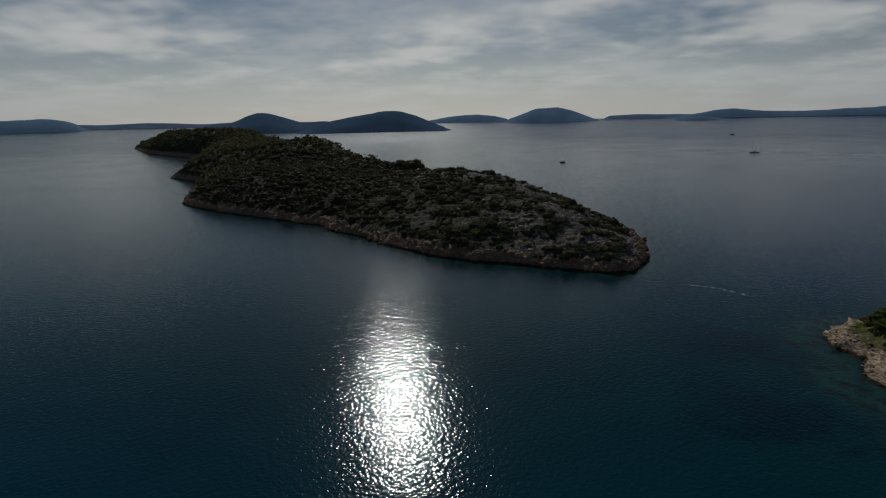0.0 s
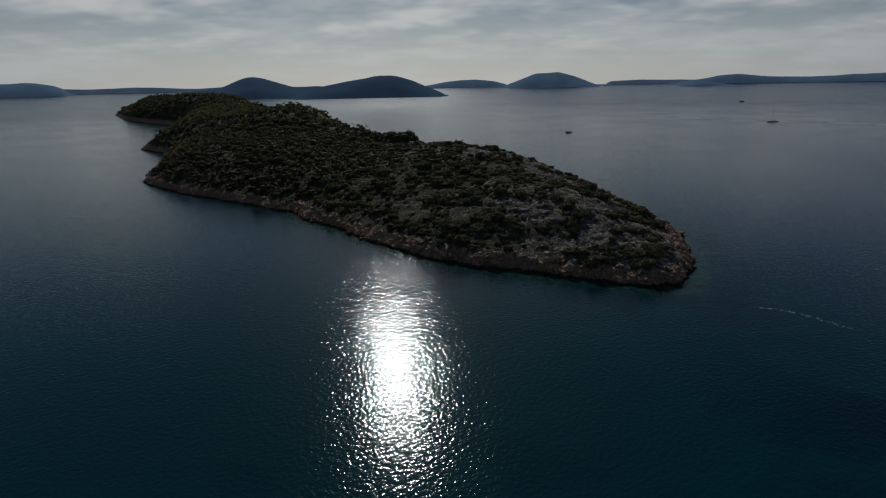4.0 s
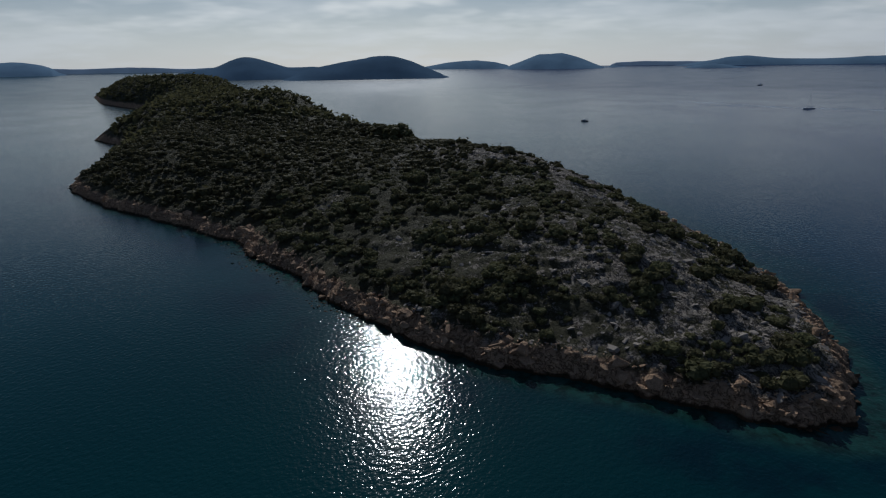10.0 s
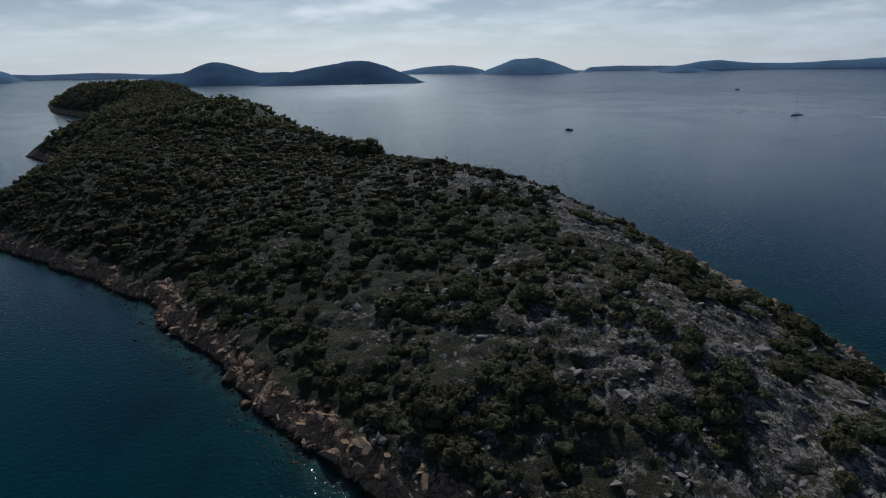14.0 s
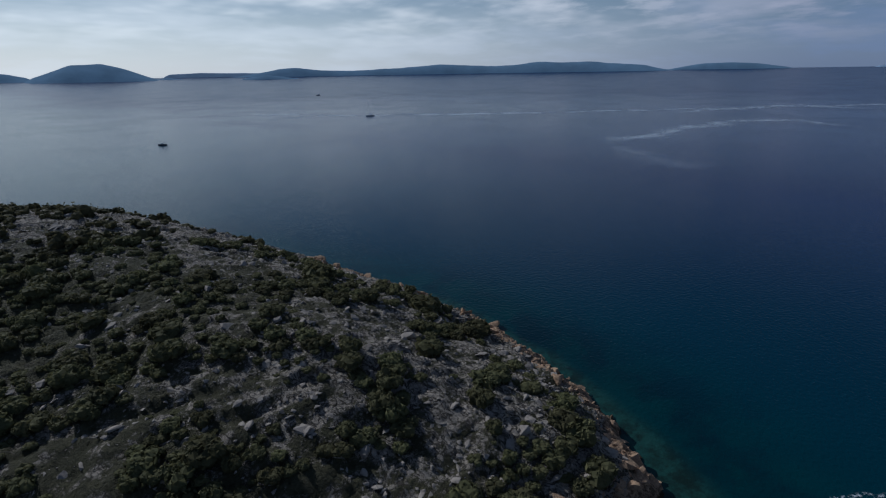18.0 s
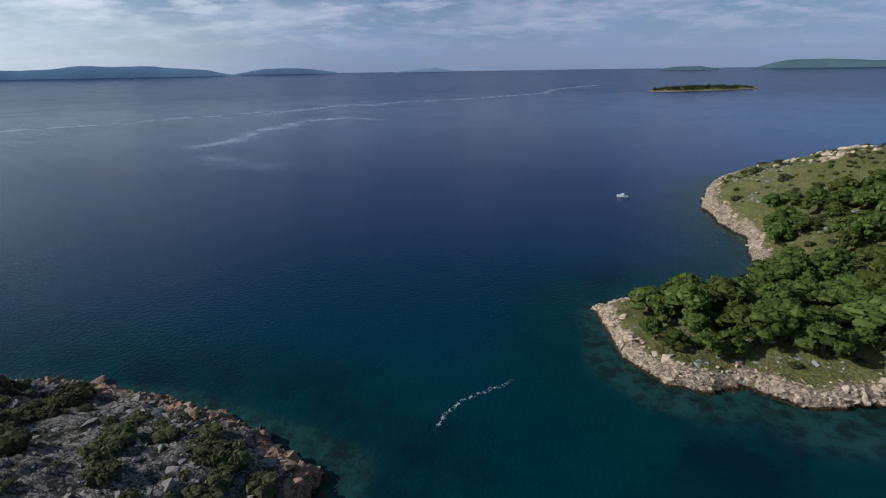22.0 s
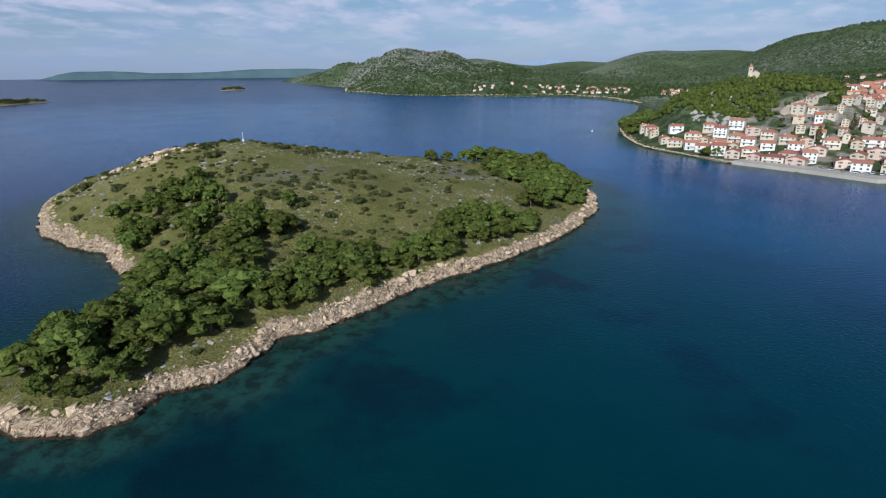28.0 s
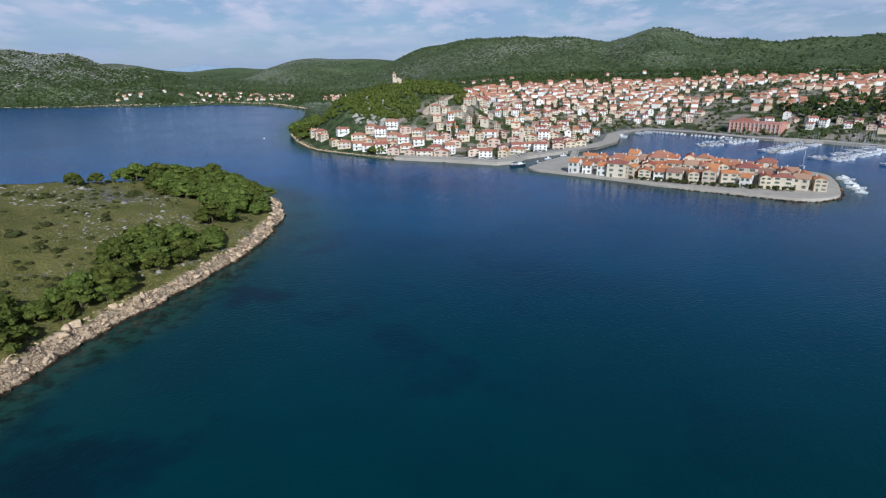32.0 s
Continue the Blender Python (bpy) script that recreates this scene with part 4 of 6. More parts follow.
def tube(bm, pts, radii, sides=6, mi=0):
    rings = []
    for i, p in enumerate(pts):
        p = Vector(p)
        t = (Vector(pts[min(i + 1, len(pts) - 1)]) - Vector(pts[max(i - 1, 0)])).normalized()
        a = t.orthogonal().normalized()
        b = t.cross(a)
        rings.append([bm.verts.new(p + (a * math.cos(2 * math.pi * j / sides) + b * math.sin(2 * math.pi * j / sides)) * radii[i]) for j in range(sides)])
    for r0, r1 in zip(rings, rings[1:]):
        for j in range(sides):
            bm.faces.new((r0[j], r0[(j + 1) % sides], r1[(j + 1) % sides], r1[j])).material_index = mi
    bm.faces.new(rings[-1]).material_index = mi


def pine_tree(seed, h, spread):
    """Aleppo pine: leaning trunk, limbs, uneven crown of many needle tufts."""
    gen = np.random.default_rng(seed)
    tree = new("pine_tree")
    bm = bmesh.new()
    lean = gen.normal(0, 0.25, 2)
    trunk = [(0, 0, -0.4), (lean[0] * 0.3, lean[1] * 0.3, h * 0.25), (lean[0], lean[1], h * 0.55), (lean[0] * 1.3, lean[1] * 1.3, h * 0.85)]
    tube(bm, trunk, [0.22, 0.18, 0.12, 0.05])
    lobes = []
    for i in range(14):
        a, rr = i * 2.4 + gen.uniform(-0.4, 0.4), spread * (0.04 + 0.46 * math.sqrt(i / 14))
        z = h * (0.88 - 0.56 * (i / 14)) + gen.normal(0, 0.25)
        c = (lean[0] + rr * math.cos(a), lean[1] + rr * math.sin(a), z)
        q = spread * gen.uniform(0.17, 0.28)
        lobes.append((c, (q * gen.uniform(0.85, 1.15), q * gen.uniform(0.85, 1.15), q * gen.uniform(0.8, 1.15))))
        tube(bm, [(lean[0] * 0.7, lean[1] * 0.7, h * 0.35), tuple(0.5 * (c[j] + (lean[0], lean[1], h * 0.4)[j]) for j in range(3)), c], [0.09, 0.06, 0.02], 4)
    part("trunk", bm_mesh("trunk", bm, M_BARK, True), tree)
    V, F = clumps(gen, lobes, 2, 46, 0.24, 1, 0.4)
    part("crown", raw_mesh("crown", V, F, [M_PINE]), tree)
    return tree


def cypress_tree(seed, h):
    gen = np.random.default_rng(seed)
    tree = new("cypress_tree")
    bm = bmesh.new()
    tube(bm, [(0, 0, -0.3), (0, 0, h * 0.5)], [0.16, 0.08])
    part("trunk", bm_mesh("trunk", bm, M_BARK), tree)
    t = gen.uniform(0.06, 1, 170)
    a = gen.uniform(0, 6.28, 170)
    r = 0.95 * np.sin(np.pi * np.clip(t * 0.85 + 0.12, 0, 1)) ** 0.8
    P = np.stack([r * np.cos(a), r * np.sin(a), t * h], -1)
    V, F = blades(P, np.stack([np.cos(a), np.sin(a), 0.5 + 0 * a], -1), 0.35, gen, 3, 0.4)
    part("crown", raw_mesh("crown", V, F, [M_BUSH]), tree)
    return tree


def shrub_template(seed, k, size):
    """A low rounded maquis bush about 1 m in radius."""
    gen = np.random.default_rng(seed)
    m = 5 if k > 50 else (3 if k > 30 else 2)
    lobes = []
    for i in range(m):
        a, q = i * 6.283 / m + gen.uniform(0, 1), gen.uniform(0.25, 0.5)
        lobes.append(((q * math.cos(a), q * math.sin(a), gen.uniform(0.15, 0.4)), (gen.uniform(0.4, 0.62), gen.uniform(0.4, 0.62), gen.uniform(0.4, 0.65))))
    return clumps(gen, lobes, 2 if k > 14 else 1, max(3, k // 4 if k > 50 else k // 8), size * 0.85, 2 if k > 50 else 1)


def rock_template(seed, sub=1):
    """An angular block about 1 m in radius."""
    gen = np.random.default_rng(seed)
    bm = bmesh.new()
    bmesh.ops.create_icosphere(bm, subdivisions=sub + 1, radius=1.0)
    cuts = [(Vector(gen.normal(0, 1, 3)).normalized(), gen.uniform(0.25, 0.7)) for _ in range(9)]
    wide = gen.uniform(0.7, 1.5)
    for v in bm.verts:
        for n, d in cuts:
            k = v.co.dot(n)
            if k > d:
                v.co -= n * (k - d) * 0.92
        v.co *= 1 + 0.22 * noise.noise(v.co * 2.6 + Vector((seed, 0, 0)))
        v.co.x *= wide
        v.co.z *= 0.72
    bm.verts.index_update()
    V = np.array([v.co[:] for v in bm.verts])
    F = np.array([[v.index for v in f.verts] for f in bm.faces])
    bm.free()
    return V, F


def scatter(name, templates, pos, scale, mat, label, cat, squash=None, tilt=0.0, smooth=False):
    """Many copies of the templates joined in one object of kind stuff."""
    Vs, Fs, base = [], [], 0
    for i, (p, s) in enumerate(zip(pos, scale)):
        V, F = templates[i % len(templates)]
        a = rng.uniform(0, 6.283)
        c, sn = math.cos(a), math.sin(a)
        k = np.array([s, s, s * (squash[i] if squash is not None else 1.0)])
        W = V * k
        W = np.stack([W[:, 0] * c - W[:, 1] * sn, W[:, 0] * sn + W[:, 1] * c, W[:, 2]], -1)
        if tilt:
            W[:, 2] += W[:, 0] * rng.normal(0, tilt) + W[:, 1] * rng.normal(0, tilt)
        Vs.append(W + p)
        Fs.append(F + base)
        base += len(V)
    ob = mesh_object(name, np.concatenate(Vs), np.concatenate(Fs), mat, smooth=smooth)
    return tagged(ob, label, cat, kind="stuff")


def pick(n, x0, x1, y0, y1, ok):
    """n random places in the rectangle where ok(x, y) holds."""
    out = []
    for _ in range(60):
        x, y = rng.uniform(x0, x1, n * 2), rng.uniform(y0, y1, n * 2)
        g = ok(x, y)
        out.append(np.stack([x[g], y[g]], -1))
        if sum(map(len, out)) >= n:
            break
    return np.concatenate(out)[:n]


def on(height, xy, sink=0.0):
    return np.concatenate([xy, (height(xy[:, 0], xy[:, 1]) - sink)[:, None]], 1)


def thin(pts, r, gen=None):
    """Drop places closer than r to an earlier one."""
    kept, cells = [], {}
    for p in pts:
        c = (int(p[0] // r), int(p[1] // r))
        if all((p[0] - q[0]) ** 2 + (p[1] - q[1]) ** 2 > r * r for i in (-1, 0, 1) for j in (-1, 0, 1) for q in cells.get((c[0] + i, c[1] + j), ())):
            kept.append(p)
            cells.setdefault(c, []).append(p)
    return np.array(kept)


# ---- scrub and stone on the long island ----
def long_d(x, y):
    return wobble(LONG_ISLE, x, y, 2.2, 14, 3)


def bare(x, y):
    """Where limestone shows: towards the point of the island."""
    return np.clip(0.24 + 0.5 * fbm(x, y, 45, 4, 71) + 0.0045 * (x + 40), 0.0, 1.0) * np.clip((560 - y) / 200, 0, 1) * stony(x, y)


BUSH_NEAR = [shrub_template(200 + i, 72, 0.145) for i in range(5)]
BUSH_MID = [shrub_template(220 + i, 28, 0.25) for i in range(5)]
BUSH_FAR = [shrub_template(240 + i, 12, 0.5) for i in range(5)]


def bush_spot(x, y, bias):
    cover = 0.5 + 0.46 * fbm(x, y, 9, 3, 111) - 0.42 * bare(x, y)
    return (long_d(x, y) > 7 + 3 * fbm(x, y, 12, 2, 5)) & (cover + rng.uniform(-0.12, 0.12, x.shape) > bias)


near_xy = thin(pick(3400, -60, 95, 205, 330, lambda x, y: bush_spot(x, y, 0.37)), 2.0)
near_pos = on(long_isle_height, near_xy, 0.15)
near_scale = rng.gamma(2.6, 0.46, len(near_xy)) + 0.45
order = np.argsort(-(near_scale - 0.012 * np.hypot(near_pos[:, 0] - 30, near_pos[:, 1] - 240)))
SHRUB_MESHES = [raw_mesh("shrub", V, F, [M_BUSH]) for V, F in BUSH_NEAR]
for n, i in enumerate(order[:280]):
    s = near_scale[i]
    ob = new("shrub", SHRUB_MESHES[n % 5])
    ob.matrix_basis = pose(*near_pos[i], 0, 0, rng.uniform(0, 360)) @ Matrix.Diagonal((s, s, s * rng.uniform(0.7, 1.0), 1))
    tagged(ob, "dark rounded maquis shrub among grey limestone", "shrub", "shrubs on the long island")
rest = order[280:]
scatter("maquis_scrub", BUSH_NEAR, near_pos[rest], near_scale[rest], M_BUSH, "low dark maquis scrub between limestone outcrops", "scrub", rng.uniform(0.6, 0.95, len(rest)))
mid_xy = thin(pick(6200, -200, 90, 215, 520, lambda x, y: bush_spot(x, y, 0.26) & ((y > 330) | (x < -60))), 1.7)
scatter("maquis_scrub", BUSH_MID, on(long_isle_height, mid_xy, 0.2), rng.gamma(3.5, 0.42, len(mid_xy)) + 0.6, M_BUSH, "dense dark maquis scrub on the island slope", "scrub", rng.uniform(0.6, 1.0, len(mid_xy)))
far_xy = thin(pick(7500, -780, 60, 460, 1420, lambda x, y: (long_d(x, y) > 5) & ((y > 520) | (x < -200))), 3.4)
scatter("maquis_scrub", BUSH_FAR, on(long_isle_height, far_xy, 0.3), rng.gamma(5, 0.5, len(far_xy)) + 1.1, M_BUSH, "dark scrub woodland covering the far end of the island", "scrub", rng.uniform(0.6, 1.1, len(far_xy)))

ROCKS = [rock_template(300 + i, 1) for i in range(8)]
ROCKS_LOW = [rock_template(320 + i, 0) for i in range(8)]


def strip(poly_d, x0, x1, y0, y1, n, lo, hi):
    return pick(n, x0, x1, y0, y1, lambda x, y: (poly_d(x, y) > lo) & (poly_d(x, y) < hi))


out_xy = thin(pick(9500, -60, 95, 205, 400, lambda x, y: (long_d(x, y) > 4) & (bare(x, y) + 0.35 * fbm(x, y, 6, 3, 131) > 0.33)), 0.55)
scatter("limestone_outcrop", ROCKS_LOW, on(long_isle_height, out_xy, 0.12), rng.gamma(1.7, 0.21, len(out_xy)) + 0.15, M_ROCK_GREY, "weathered grey limestone blocks jutting out of the scrub", "rock", rng.uniform(0.5, 1.0, len(out_xy)), 0.25)
sh_xy = np.concatenate([strip(long_d, -70, 100, 195, 330, 2900, -1.4, 5.5), strip(long_d, -260, -60, 280, 620, 1300, -1.7, 4.5)])
sh_pos, sh_s = on(long_isle_height, sh_xy, 0.15), rng.gamma(1.6, 0.29, len(sh_xy)) + 0.16
order = np.argsort(-sh_s)
ROCK_MESHES = [raw_mesh("boulder", V, F, [M_ROCK]) for V, F in ROCKS]


def boulders(pos, size, n, label, group):
    for k in range(n):
        s = size[k]
        ob = new("boulder", ROCK_MESHES[k % 8])
        ob.matrix_basis = pose(*pos[k], rng.normal(0, 14), rng.normal(0, 14), rng.uniform(0, 360)) @ Matrix.Diagonal((s * rng.uniform(0.8, 1.3), s, s * rng.uniform(0.6, 1.0), 1))
        tagged(ob, label, "boulder", group)


near_xy = pick(150, -95, -15, 240, 345, lambda x, y: (long_d(x, y) < -1.0) & (long_d(x, y) > -7) & (fbm(x, y, 12, 2, 160) > -0.1))
near_pos = np.concatenate([near_xy, np.full((len(near_xy), 1), -0.1)], 1)
scatter("shore_rocks", ROCKS_LOW, near_pos, rng.uniform(0.3, 0.75, len(near_pos)), M_ROCK, "dark wet rocks awash just off the shore", "rock")
ob = new("shrub", SHRUB_MESHES[1])
ob.matrix_basis = pose(66, 321, float(long_isle_height(np.array([66.0]), np.array([321.0]))[0]), 0, 0, 40) @ Matrix.Diagonal((2.1, 2.1, 2.2, 1))
tagged(ob, "large round dark shrub standing on the ridge", "shrub", "shrubs on the long island")
boulders(sh_pos[order], sh_s[order], 150, "rust-brown limestone boulder on the dark shore", "boulders on the long shore")
rest = order[150:]
scatter("shore_rocks", ROCKS_LOW, sh_pos[rest], sh_s[rest], M_ROCK, "broken brown limestone along the waterline", "rock", rng.uniform(0.45, 0.9, len(rest)), 0.3)
# ridge pines on the saddle
PINES = [pine_tree(400 + i, 6.4 + 0.5 * (i % 3), 5.4 + 0.5 * (i % 4)) for i in range(6)]
for p in PINES:
    tagged(p, "broad green Aleppo pine with a rounded crown", "pine tree", "pines")
pine_count = [0]


def plant(x, y, height, s, label="", group=""):
    i = pine_count[0] % 6
    z = float(height(np.array([x]), np.array([y]))[0])
    m = pose(x, y, z, 0, 0, rng.uniform(0, 360)) @ Matrix.Diagonal((s * rng.uniform(1.0, 1.25), s * rng.uniform(1.0, 1.25), s * rng.uniform(0.8, 1.05), 1))
    if pine_count[0] < 6:
        PINES[i].matrix_basis = m
        ob = PINES[i]
    else:
        ob = copy_thing(PINES[i], m)
    pine_count[0] += 1
    return tagged(ob, label, "", group)


# ---- pines on the sunlit islet ----
def pine_d(x, y):
    return wobble(PINE_ISLE, x, y, 1.8, 16, 5)


# centre, half sizes, turn, how many
GROVES = [(118, 128, 19, 13, -50, 24), (112, 103, 16, 12, -70, 15), (97, 76, 8, 20, -12, 18), (140, 98, 12, 8, -30, 8), (86, 46, 5, 12, -20, 6), (80, 15, 9, 14, -15, 12), (72, 2, 4, 7, 0, 5), (74, -22, 5, 6, 0, 4),
          (90, -82, 20, 17, 10, 56), (76, -54, 11, 18, -8, 30), (98, -60, 13, 12, 0, 20), (124, -84, 12, 8, 20, 10), (190, 66, 26, 18, 20, 15), (150, 72, 24, 14, 0, 5), (128, 88, 12, 12, 0, 3)]
# single pines between the groves
LONE_PINES = [(206, 72), (179, 81), (189, 65), (196, 53), (191, 46), (153, 78), (162, 64), (148, 64), (135, 68), (128, 66), (128, 83), (137, 52), (113, 70), (132, 96), (134, 101), (176, 84), (98, 82), (94, 64), (88, 56),
              (83, 45), (89, 25), (80, 21), (84, 8), (135, -58), (115, -63), (141, -51)]
spots = list(LONE_PINES)
for cx, cy, rx, ry, turn, n in GROVES:
    ca, sa = math.cos(radians(turn)), math.sin(radians(turn))
    k = 0
    for _ in range(n * 14):
        a, q = rng.uniform(0, 6.283), math.sqrt(rng.uniform(0, 1))
        u, v = rx * q * math.cos(a), ry * q * math.sin(a)
        x, y = cx + u * ca - v * sa, cy + u * sa + v * ca
        if pine_d(np.array([x]), np.array([y]))[0] > 7.5 and all((x - p[0]) ** 2 + (y - p[1]) ** 2 > 19 for p in spots):
            spots.append((x, y))
            k += 1
        if k == n:
            break
for x, y in spots:
    d = float(pine_d(np.array([x]), np.array([y]))[0])
    plant(x, y, pine_isle_height, rng.uniform(0.78, 1.16) * (0.8 if d < 10 else 1.0) * (1.12 if y < -60 else 1.0), "broad green Aleppo pine on the sunlit islet", "pines on the islet")
# Pine crowns copied in the duller scrub leaf to paint their backlit shade.
SHADED_CROWNS = {}
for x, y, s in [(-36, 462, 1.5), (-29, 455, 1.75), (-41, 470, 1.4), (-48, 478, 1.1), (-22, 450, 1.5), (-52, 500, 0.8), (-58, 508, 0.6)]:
    saddle_pine = plant(x, y, long_isle_height, s, "pine on the island saddle with backlit shade painted into its crown", "trees on the saddle")
    for crown in [c for c in saddle_pine.children if c.name.startswith("crown")]:
        crown.data = SHADED_CROWNS.setdefault(crown.data.name, crown.data.copy())
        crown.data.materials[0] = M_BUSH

isle_bush = thin(np.concatenate([pick(420, 95, 225, 20, 118, lambda x, y: (pine_d(x, y) > 8) & (fbm(x, y, 16, 3, 142) > -0.1)), pick(480, 60, 290, -110, 140, lambda x, y: (pine_d(x, y) > 8) & (fbm(x, y, 22, 3, 140) > 0.02)), pick(160, 110, 230, -60, 20, lambda x, y: (pine_d(x, y) > 8) & (fbm(x, y, 14, 3, 146) > 0.1)),
                                 pick(110, 230, 295, -20, 75, lambda x, y: pine_d(x, y) > 5)]), 2.2)
scatter("maquis_scrub", BUSH_NEAR, on(pine_isle_height, isle_bush, 0.15), rng.gamma(3, 0.32, len(isle_bush)) + 0.45, M_BUSH_GREEN, "scattered green maquis bushes in dry grass", "scrub", rng.uniform(0.6, 0.9, len(isle_bush)))
stones = pick(6000, 60, 290, -115, 140, lambda x, y: (pine_d(x, y) > 6) & (fbm(x, y, 18, 4, 150) > 0.0))
scatter("scattered_stones", ROCKS_LOW, on(pine_isle_height, stones, 0.08), rng.gamma(1.6, 0.19, len(stones)) + 0.14, M_ROCK_LIGHT, "pale loose stones in the dry grass", "stone", rng.uniform(0.5, 0.9, len(stones)), 0.2)
crest = pick(260, 225, 262, 10, 45, lambda x, y: (fbm(x, y, 10, 3, 155) > -0.05))
scatter("limestone_outcrop", ROCKS, on(pine_isle_height, crest, 0.2), rng.gamma(2.5, 0.3, len(crest)) + 0.3, M_ROCK_PALE, "pale limestone crags near the top of the islet", "rock", rng.uniform(0.5, 1.0, len(crest)), 0.2)
sb_xy = np.concatenate([strip(pine_d, 50, 160, 40, 160, 2600, -0.8, 5.0), strip(pine_d, 45, 120, -130, 40, 1700, -0.8, 4.2), strip(pine_d, 150, 310, 20, 110, 1300, -0.6, 6.0)])
sb_pos, sb_s = on(pine_isle_height, sb_xy, 0.15), rng.gamma(1.5, 0.24, len(sb_xy)) + 0.15
order = np.argsort(-sb_s)
ROCK_MESHES = [raw_mesh("boulder", V, F, [M_ROCK_PALE]) for V, F in ROCKS]
boulders(sb_pos[order], sb_s[order], 140, "pale cream limestone boulder on the sunlit shore", "boulders on the islet shore")
rest = order[140:]
scatter("shore_rocks", ROCKS_LOW, sb_pos[rest], sb_s[rest], M_ROCK_PALE, "broken pale limestone ledges along the waterline", "rock", rng.uniform(0.45, 0.9, len(rest)), 0.3)


def islet_scrub(height, cx, cy, span, n):
    xy = pick(n, cx - span, cx + span, cy - span, cy + span, lambda x, y: height(x, y) - sea_rise(x, y) > 2.5)
    scatter("maquis_scrub", BUSH_FAR, on(height, xy, 0.3), rng.gamma(5, 0.5, len(xy)) + 1.5, M_BUSH_GREEN, "dark scrub and small trees on a low islet", "scrub", rng.uniform(0.6, 1.2, len(xy)))


islet_scrub(islet_a, 1428, -370, 180, 380)
islet_scrub(islet_b, 1800, -1340, 90, 160)


# ---- quays of the old town islet and the harbour ----
def prism_mesh(name, poly, z0, z1, mat, rim=0.0):
    bm = bmesh.new()
    top = [bm.verts.new((x, y, z1)) for x, y in poly]
    bot = [bm.verts.new((x, y, z0)) for x, y in poly]
    n = len(poly)
    f = bm.faces.new(top)
    if f.normal.z < 0:
        f.normal_flip()
    for i in range(n):
        bm.faces.new((top[i], bot[i], bot[(i + 1) % n], top[(i + 1) % n]))
    bmesh.ops.recalc_face_normals(bm, faces=bm.faces)
    if rim:
        bmesh.ops.bevel(bm, geom=[e for e in bm.edges if e.verts[0].co.z == z1 and e.verts[1].co.z == z1], offset=rim, segments=1, affect="EDGES")
    return bm_mesh(name, bm, mat)


def rounded(poly, times=2):
    for _ in range(times):
        poly = [q for a, b in zip(poly, poly[1:] + poly[:1]) for q in ((a[0] * 0.75 + b[0] * 0.25, a[1] * 0.75 + b[1] * 0.25), (a[0] * 0.25 + b[0] * 0.75, a[1] * 0.25 + b[1] * 0.75))]
    return poly


quay = tagged(new("old_town_quay", prism_mesh("old_town_quay", rounded(ISLET_TOWN), -2.0, 1.5, M_QUAY, 0.25)), "pale stone quay round the old town islet", "quay", kind="structure")


def riprap(x, y):
    d = coast_distance(ISLET_TOWN, x, y)
    return (d > -1.6) & (d < 1.0) & (x + y * 0.4 < -170) & (y > -130)


def coast_strip(name, pts, width, z, mat, label, wall=True):
    """A paved strip that follows the waterline, with a quay wall down into the sea."""
    bm = bmesh.new()
    L0, L1, LB = [], [], []
    for i, (x, y) in enumerate(pts):
        a, b = Vector(pts[max(i - 1, 0)]), Vector(pts[min(i + 1, len(pts) - 1)])
        t = (b - a).normalized()
        n = Vector((t.y, -t.x))
        L0.append(bm.verts.new((x + n.x * 1.2, y + n.y * 1.2, z)))
        L1.append(bm.verts.new((x + n.x * width, y + n.y * width, z + 0.1)))
        LB.append(bm.verts.new((x + n.x * 1.2, y + n.y * 1.2, -1.5)))
    for i in range(len(pts) - 1):
        bm.faces.new((L0[i], L0[i + 1], L1[i + 1], L1[i]))
        bm.faces.new((LB[i], LB[i + 1], L0[i + 1], L0[i]))
    bmesh.ops.recalc_face_normals(bm, faces=bm.faces)
    return tagged(new(name, bm_mesh(name, bm, mat)), label, "quay", kind="structure")


WATERFRONT = [(99, -334), (75, -279), (54, -259), (9, -221), (-32, -202), (-62, -185), (-75, -191), (-88, -211), (-127, -236), (-158, -255), (-189, -289), (-215, -345), (-238, -372), (-268, -390), (-300, -350), (-318, -305), (-338, -288), (-366, -262), (-385, -225), (-430, -160)]
coast_strip("harbour_square", WATERFRONT[8:17], -27, 2.14, M_ASPHALT, "worn paved square round the head of the harbour")
coast_strip("waterfront_quay", WATERFRONT[3:], -12, 2.2, M_QUAY, "pale paved waterfront along the town shore")


# ---- houses ----
def window_mesh(w, h, shutters):
    """Glass with a raised frame, a bar and a sill, and shutters folded back where there are any."""
    xs = ([-w / 2 - 0.58] if shutters else []) + [-w / 2 - 0.12, -w / 2, -0.04, 0.04, w / 2, w / 2 + 0.12] + ([w / 2 + 0.58] if shutters else [])
    zs = [-0.12, 0, h, h + 0.12]
    bm = bmesh.new()
    g = [[bm.verts.new((x, 0.02, z)) for x in xs] for z in zs]
    o, n = (1 if shutters else 0), len(xs) - 1
    for j in range(3):
        for i in range(n):
            if shutters and i in (0, n - 1) and j != 1:
                continue
            f = bm.faces.new((g[j][i + 1], g[j][i], g[j + 1][i], g[j + 1][i + 1]))
            f.material_index = 2 if shutters and i in (0, n - 1) else (0 if j == 1 and i - o in (1, 3) else 1)
    raised = bmesh.ops.extrude_discrete_faces(bm, faces=[f for f in bm.faces if f.material_index])["faces"]
    for f in raised:
        for v in f.verts:
            v.co.y = 0.09
    return bm_mesh("window", bm, [M_PANE, M_FRAME, M_SHUTTER])


WINDOWS = {False: window_mesh(1.15, 1.45, False), True: window_mesh(1.0, 1.45, True)}


